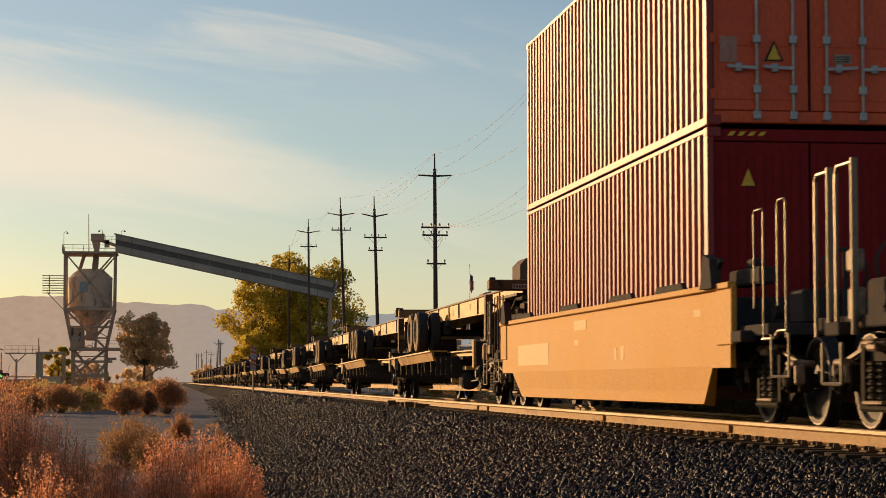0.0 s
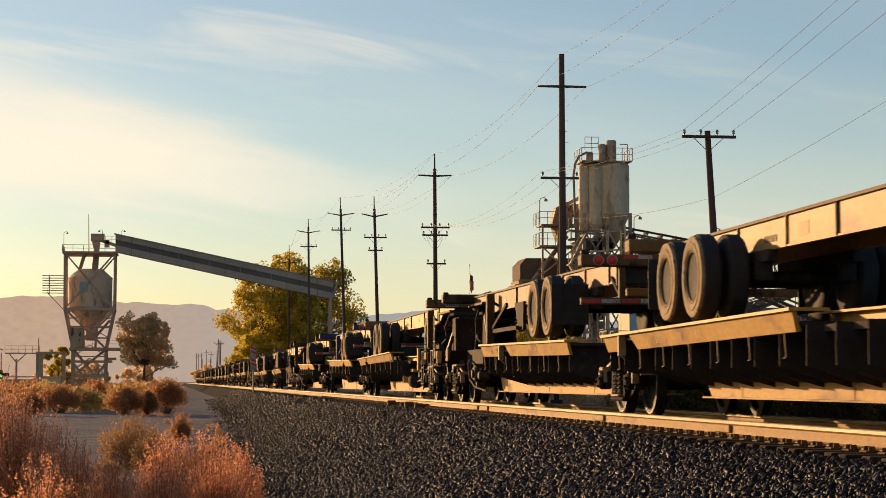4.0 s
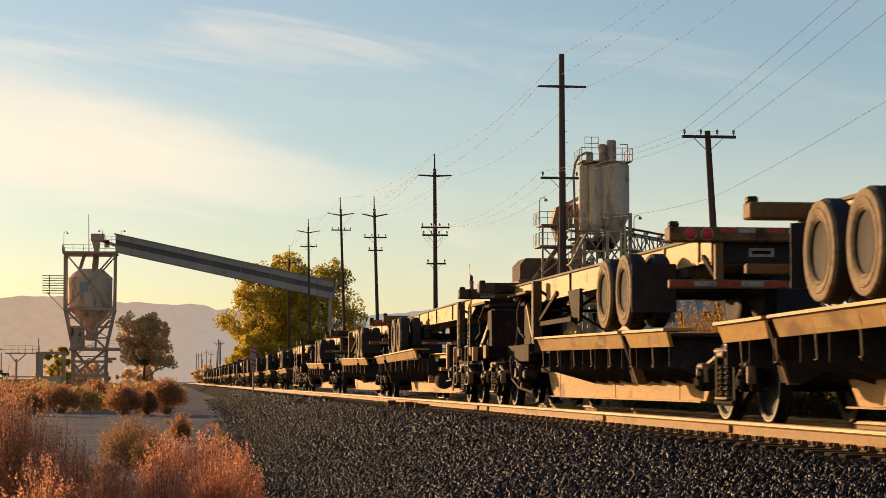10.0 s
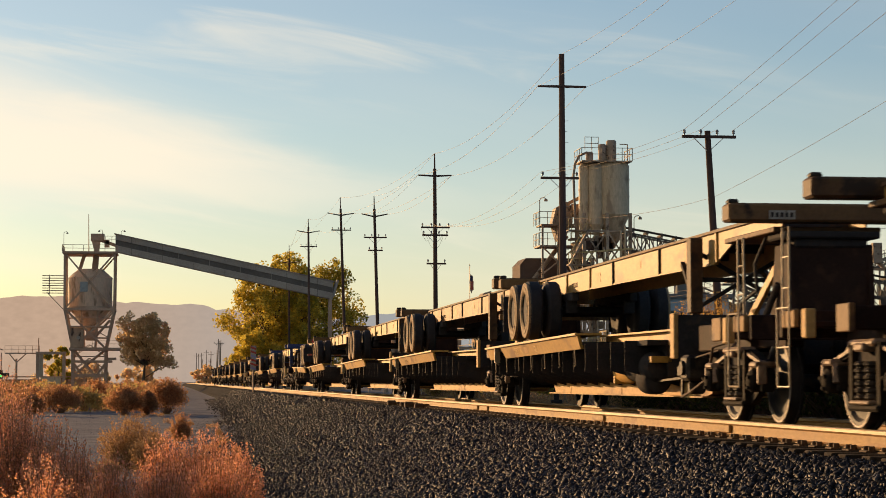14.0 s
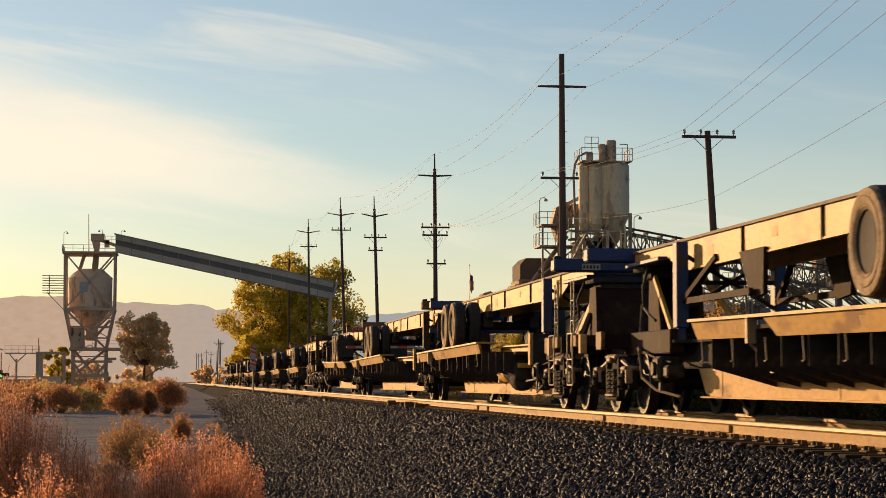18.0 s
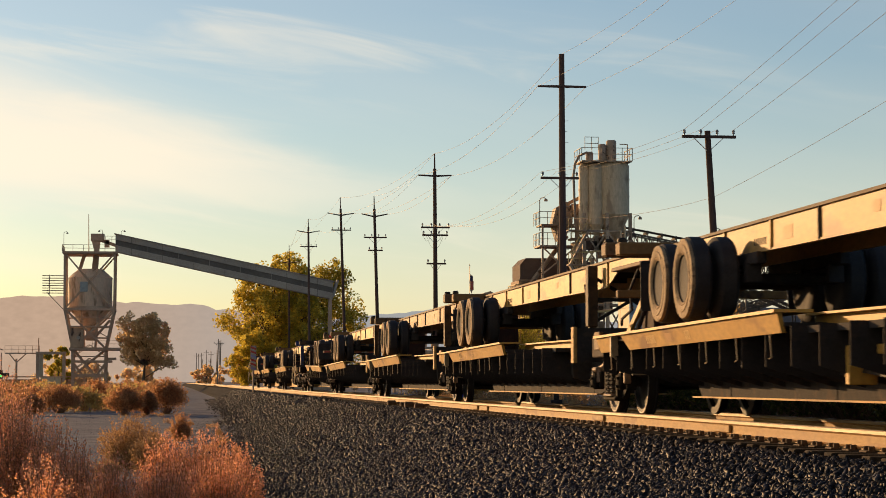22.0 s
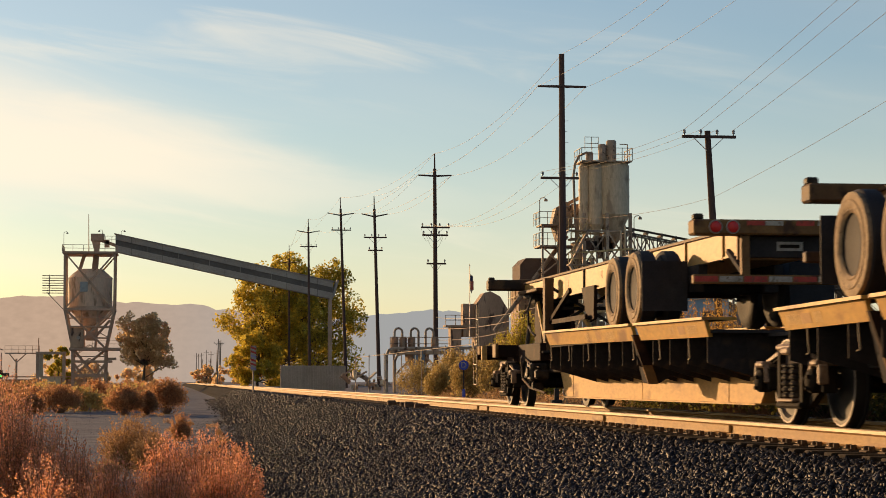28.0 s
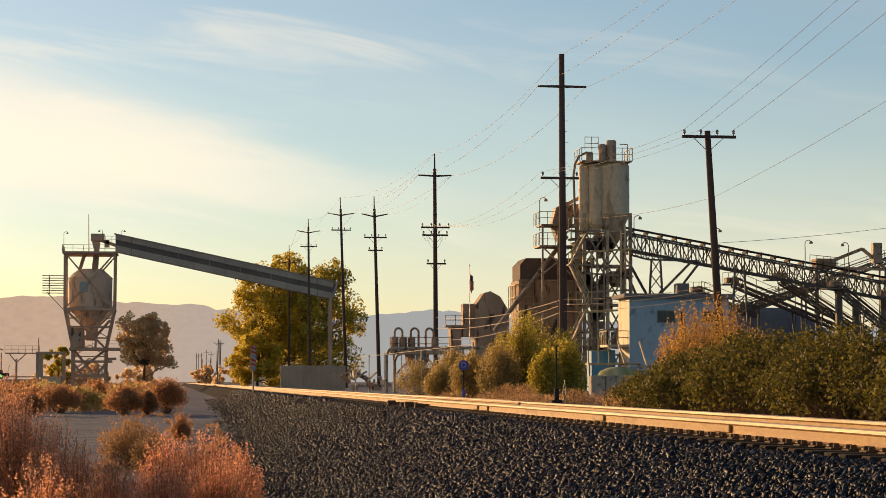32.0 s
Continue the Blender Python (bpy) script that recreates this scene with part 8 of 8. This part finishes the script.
def make_tree(x, y, z, h, w, leaf, label, rng, clumps=70, per=70, size=0.35, trunk=0.3, low=0.25, lean=0.0, lobes_n=9):
    """A tapered trunk, forked limbs and a crown of leaf clumps with gaps."""
    t = thing("tree", label, "tree", pose(x, y, z), "trees round the plant")
    sh = Shape()
    top = Vector((lean, 0, h * 0.62))
    pts = [Vector((lean * f + 0.05 * w * noise.noise((x, y, f * 3)), 0.04 * w * noise.noise((y, x, f * 3)), h * 0.62 * f)) for f in (0, 0.25, 0.5, 0.75, 1)]
    for i in range(4):
        sh.tube(pts[i], pts[i + 1], trunk * (1 - 0.2 * i), trunk * (0.8 - 0.2 * i), 8, False)
    cs, rs = [], []
    lobes = []
    for k in range(lobes_n):
        u = 0.12 + 0.80 * (k + 0.5) / lobes_n
        a = k * 2.4 + rng.uniform(-0.5, 0.5)
        q = w / 2 * 0.62 * math.sqrt(max(0.05, 1 - ((u - 0.42) / 0.62) ** 2)) * rng.uniform(0.75, 1.2)
        lobes.append((Vector((lean * u + q * math.cos(a), q * math.sin(a), h * (low + (0.9 - low) * u))), w * rng.uniform(0.19, 0.29)))
    for i in range(clumps):
        o, lr = lobes[i % lobes_n]
        dv = Vector(rng.normal(size=3)).normalized() * lr * rng.random() ** 0.4
        dv.z *= 0.8
        c = o + dv
        u = min(0.99, max(0.0, c.z / h))
        cs.append(c)
        rs.append(w * rng.uniform(0.055, 0.105))
        if i % 3 == 0:
            b = pts[1 + int(min(2.99, u * 3))]
            m = b.lerp(c, 0.5) + Vector((0, 0, 0.03 * h))
            sh.tube(b, m, trunk * 0.3, trunk * 0.18, 5, False).tube(m, c, trunk * 0.18, trunk * 0.05, 5, False)
    part("trunk", sh, BARK, t)
    v, f = leaf_cloud(cs, np.array(rs)[:, None], per, size, rng, 1.3)
    part("crown", raw_mesh("crown", v, f, leaf), leaf, t)
    return t


def make_plants():
    r = np.random.default_rng(11)
    # foreground shrubs at the lower left
    near, fg = "rust-red dry shrub with pinkish seed spikes in low sun", "shrubs in the foreground"
    for x, y, w, h, n in ((-1.85, 20.5, 1.35, 1.66, 560), (-1.38, 19.6, 0.95, 1.4, 360), (-1.0, 19.0, 0.7, 1.12, 200), (-0.02, 19.9, 0.66, 0.98, 320), (0.34, 19.6, 0.75, 1.04, 400), (0.64, 20.2, 0.55, 0.9, 260),
                          (-0.78, 18.6, 0.6, 0.92, 220), (-0.50, 18.0, 0.66, 0.86, 280), (-0.08, 17.6, 0.75, 0.84, 320), (0.42, 17.8, 0.75, 0.86, 320), (-1.05, 17.2, 0.7, 0.9, 90)):
        make_sprigs(x, y, 0, w, h, LEAF_RED, near, r, int(n * 1.75), 56, 0.0095, 0.95, fg, thick=0.028, heads=LEAF_SPRIG, spike=True)
    for x, y, w, h, m, n in ((-0.66, 36, 1.2, 0.9, LEAF_DRY, 620), (-0.35, 35, 0.7, 0.62, LEAF_DRY, 330), (-0.95, 33, 0.5, 0.3, LEAF_DRY, 160), (0.26, 53, 0.66, 0.72, LEAF_BROWN, 300), (0.78, 29, 0.3, 0.45, LEAF_DRY, 160), (-0.98, 52, 0.42, 0.16, LEAF_BROWN, 120)):
        make_sprigs(x, y, 0, w, h, m, "small dry tan shrub in grey dirt", r, n, 26, 0.0155, 0.8, fg, thick=0.03, spike=True)
    # round tumbleweed-like bushes and brush behind
    for x, y, w, h in ((-0.15, 100, 2.1, 1.62), (-2.05, 96, 2.0, 1.25), (-1.05, 97, 1.1, 1.05), (-5.4, 104, 2.5, 1.3), (-6.3, 96, 1.6, 0.95)):
        make_sprigs(x, y, -0.02, w, h, LEAF_BROWN, "round dry brown tumbleweed bush on dirt", r, 620, 12, 0.042, 0.35, "round dry bushes", thick=0.07)
    for i in range(60):
        y = 108 + 240 * r.random() ** 1.4
        x = -(3.4 + r.random() * 0.085 * y) + 0.018 * y
        make_sprigs(x, y, -0.02, r.uniform(1.6, 4.5), r.uniform(0.6, 1.6), (LEAF_DRY, LEAF_DULL, LEAF_BROWN, LEAF_DRY)[i % 4], "low desert scrub on the dirt flat", r, 110, 7, 0.11, 0.5, "desert scrub", thick=0.14)
    for i in range(34):
        make_sprigs(r.uniform(-2.2, 1.4), r.uniform(28, 95), -0.02, r.uniform(0.2, 0.6), r.uniform(0.08, 0.26), LEAF_DRY, "small dry weed tuft in grey dirt", r, 40, 8, 0.016, 0.8, "dry weeds")
    # hedge behind the track
    for i in range(21):
        y = 18.5 + i * 1.5
        hh = float(np.interp(y, [19, 41, 46, 49], [1.62, 1.74, 1.3, 0.85])) + 0.07 * math.sin(i * 2.3)
        make_shrub(11.4 + 0.2 * math.sin(i * 1.7), y, 0.66, 2.5, hh, LEAF_GREEN, "dense dark green hedge shrub behind the track", r, 100, 0.046, 70, False, "hedge behind the track", name="hedge_shrub")
    # dry willow-like brush behind the hedge
    for x, y, w, h in ((13.3, 54, 1.6, 2.2), (14.2, 56, 2.0, 2.9), (15.2, 57, 2.0, 3.1), (16.3, 60, 2.2, 2.6), (17.6, 62, 2.2, 2.3)):
        make_sprigs(x, y, 0.68, w, h, LEAF_TAN, "tall dry brown brush behind the hedge", r, 330, 26, 0.024, 1.3, "dry brush", thick=0.04)
    # yellow-green brush by the plant, duller towards the track
    for i, (x, y, w, h) in enumerate(((12.3, 86, 1.8, 2.0), (13.2, 84, 2.0, 2.4), (13.9, 87, 1.8, 2.7), (14.3, 85, 1.7, 3.5), (15.2, 88, 2.2, 3.6), (16.2, 86, 1.9, 2.9), (14.4, 80, 1.5, 2.0), (15.4, 81, 1.6, 2.4), (12.8, 95, 2.4, 2.2), (11.9, 92, 1.6, 1.5), (17.2, 96, 2.0, 2.6), (15.6, 112, 3.0, 2.2), (14.0, 118, 3.0, 2.0), (17.8, 92, 1.3, 1.5))):
        dull = x < 13.6 or i in (8, 11, 12)
        make_sprigs(x, y, 0.68, w, h, LEAF_DULL if dull else LEAF_OLIVE, "dull grey-olive brush by the plant" if dull else "yellow-green roadside brush by the plant", r, 420, 17, 0.045, 1.15, "brush by the plant", thick=0.085)
    for i in range(30):
        make_sprigs(10.5 + r.uniform(0, 3.0) + i * 0.03, 44 + i * 1.6, 0.68, r.uniform(0.9, 1.9), r.uniform(0.35, 0.75), LEAF_DRY, "dry straw-coloured grass clump", r, 130, 10, 0.025, 1.0, "dry grass behind the track", name="grass_clump", category="grass")
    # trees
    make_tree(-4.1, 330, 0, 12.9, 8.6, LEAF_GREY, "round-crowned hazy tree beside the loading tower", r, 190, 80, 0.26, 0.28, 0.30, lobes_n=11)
    make_tree(-20.8, 400, 0, 9.4, 5.2, LEAF_YELLOW, "small yellowing tree behind the tower", r, 80, 70, 0.28, 0.2, 0.12, lobes_n=6)
    make_tree(17.5, 365, 0, 24.8, 16.0, LEAF_YELLOW, "large yellowing cottonwood tree behind the gallery", r, 300, 80, 0.34, 0.5, 0.18, lobes_n=14)
    make_tree(24.8, 372, 0, 25.0, 16.5, LEAF_OLIVE, "large green cottonwood tree behind the gallery", r, 300, 80, 0.34, 0.5, 0.08, lobes_n=14)
    make_tree(14.6, 352, 0, 10.5, 9.5, LEAF_YELLOW, "bright yellow drooping tree by the track", r, 150, 80, 0.3, 0.3, 0.0, lobes_n=8)
    for x, y, h, w in ((15.0, 900, 8.5, 13), (-58, 620, 6, 14), (-95, 800, 9, 16), (24, 760, 6, 16), (34, 640, 5, 14), (-30, 760, 7, 18), (-12, 820, 8, 16), (-48, 900, 8, 22)):
        make_tree(x, y, 0, h, w, LEAF_GREY, "far rounded tree with haze-pale leaves", r, 40, 40, 0.9, 0.4, 0.05)


make_plants()


# ---- distance ----
def make_ridge(name, y, base, height, seed, warm, cool, x0, x1, label):
    """A far ridge as one sheet rising from the plain; its lit haze is painted as a soft glow."""
    m = bpy.data.materials.new(name + "_haze")
    m.use_nodes = True
    nt = m.node_tree
    b = nt.nodes["Principled BSDF"]
    colour = warm
    n = nt.nodes.new("ShaderNodeTexNoise")
    tc = nt.nodes.new("ShaderNodeTexCoord")
    mp = nt.nodes.new("ShaderNodeMapping")
    mp.inputs["Scale"].default_value = (0.012, 0.002, 0.02)
    nt.links.new(tc.outputs["Object"], mp.inputs["Vector"])
    nt.links.new(mp.outputs["Vector"], n.inputs["Vector"])
    n.inputs["Detail"].default_value = 6
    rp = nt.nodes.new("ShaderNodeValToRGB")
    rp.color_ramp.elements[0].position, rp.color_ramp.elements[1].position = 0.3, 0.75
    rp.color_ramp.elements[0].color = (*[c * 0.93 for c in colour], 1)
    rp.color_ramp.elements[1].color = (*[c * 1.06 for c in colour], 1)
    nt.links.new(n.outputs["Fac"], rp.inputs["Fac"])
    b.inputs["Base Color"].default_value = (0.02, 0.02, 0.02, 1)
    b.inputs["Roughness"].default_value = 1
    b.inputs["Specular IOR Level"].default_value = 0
    # the painted haze colour turns cooler away from the sun
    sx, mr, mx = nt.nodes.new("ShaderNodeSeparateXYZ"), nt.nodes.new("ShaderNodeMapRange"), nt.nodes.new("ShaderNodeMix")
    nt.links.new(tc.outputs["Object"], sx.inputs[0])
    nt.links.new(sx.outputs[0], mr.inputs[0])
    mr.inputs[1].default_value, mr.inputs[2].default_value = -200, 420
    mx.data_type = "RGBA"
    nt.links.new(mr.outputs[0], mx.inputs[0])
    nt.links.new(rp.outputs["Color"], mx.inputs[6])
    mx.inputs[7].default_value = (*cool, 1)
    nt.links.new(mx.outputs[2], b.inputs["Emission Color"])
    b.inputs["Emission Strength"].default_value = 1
    v, cols = [], 400
    for j in range(5):
        for i in range(cols + 1):
            x = x0 + (x1 - x0) * i / cols
            h = height(x) + 8 * noise.noise((x * 0.012, seed, 0)) + 4 * noise.noise((x * 0.04, seed, 2)) + 1.5 * noise.noise((x * 0.13, seed, 5))
            v.append((x, y + 60 * j, base + (h - base) * (j / 4) ** 0.8))
    f = np.array([(j * (cols + 1) + i, j * (cols + 1) + i + 1, (j + 1) * (cols + 1) + i + 1, (j + 1) * (cols + 1) + i) for j in range(4) for i in range(cols)])
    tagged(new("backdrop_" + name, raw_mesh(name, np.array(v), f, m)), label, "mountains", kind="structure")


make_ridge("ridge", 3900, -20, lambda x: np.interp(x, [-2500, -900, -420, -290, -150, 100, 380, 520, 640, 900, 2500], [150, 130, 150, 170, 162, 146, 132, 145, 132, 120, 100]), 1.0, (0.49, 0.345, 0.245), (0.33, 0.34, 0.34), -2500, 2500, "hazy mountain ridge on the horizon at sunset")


# ---- what moves ----
def motions():
    for ob, s, turned in moving:
        walk(ob, [(t, at_time(s, t, turned, lifts.get(ob, 0.0))) for t in (0.0, 16.0, SECONDS)])


motions()
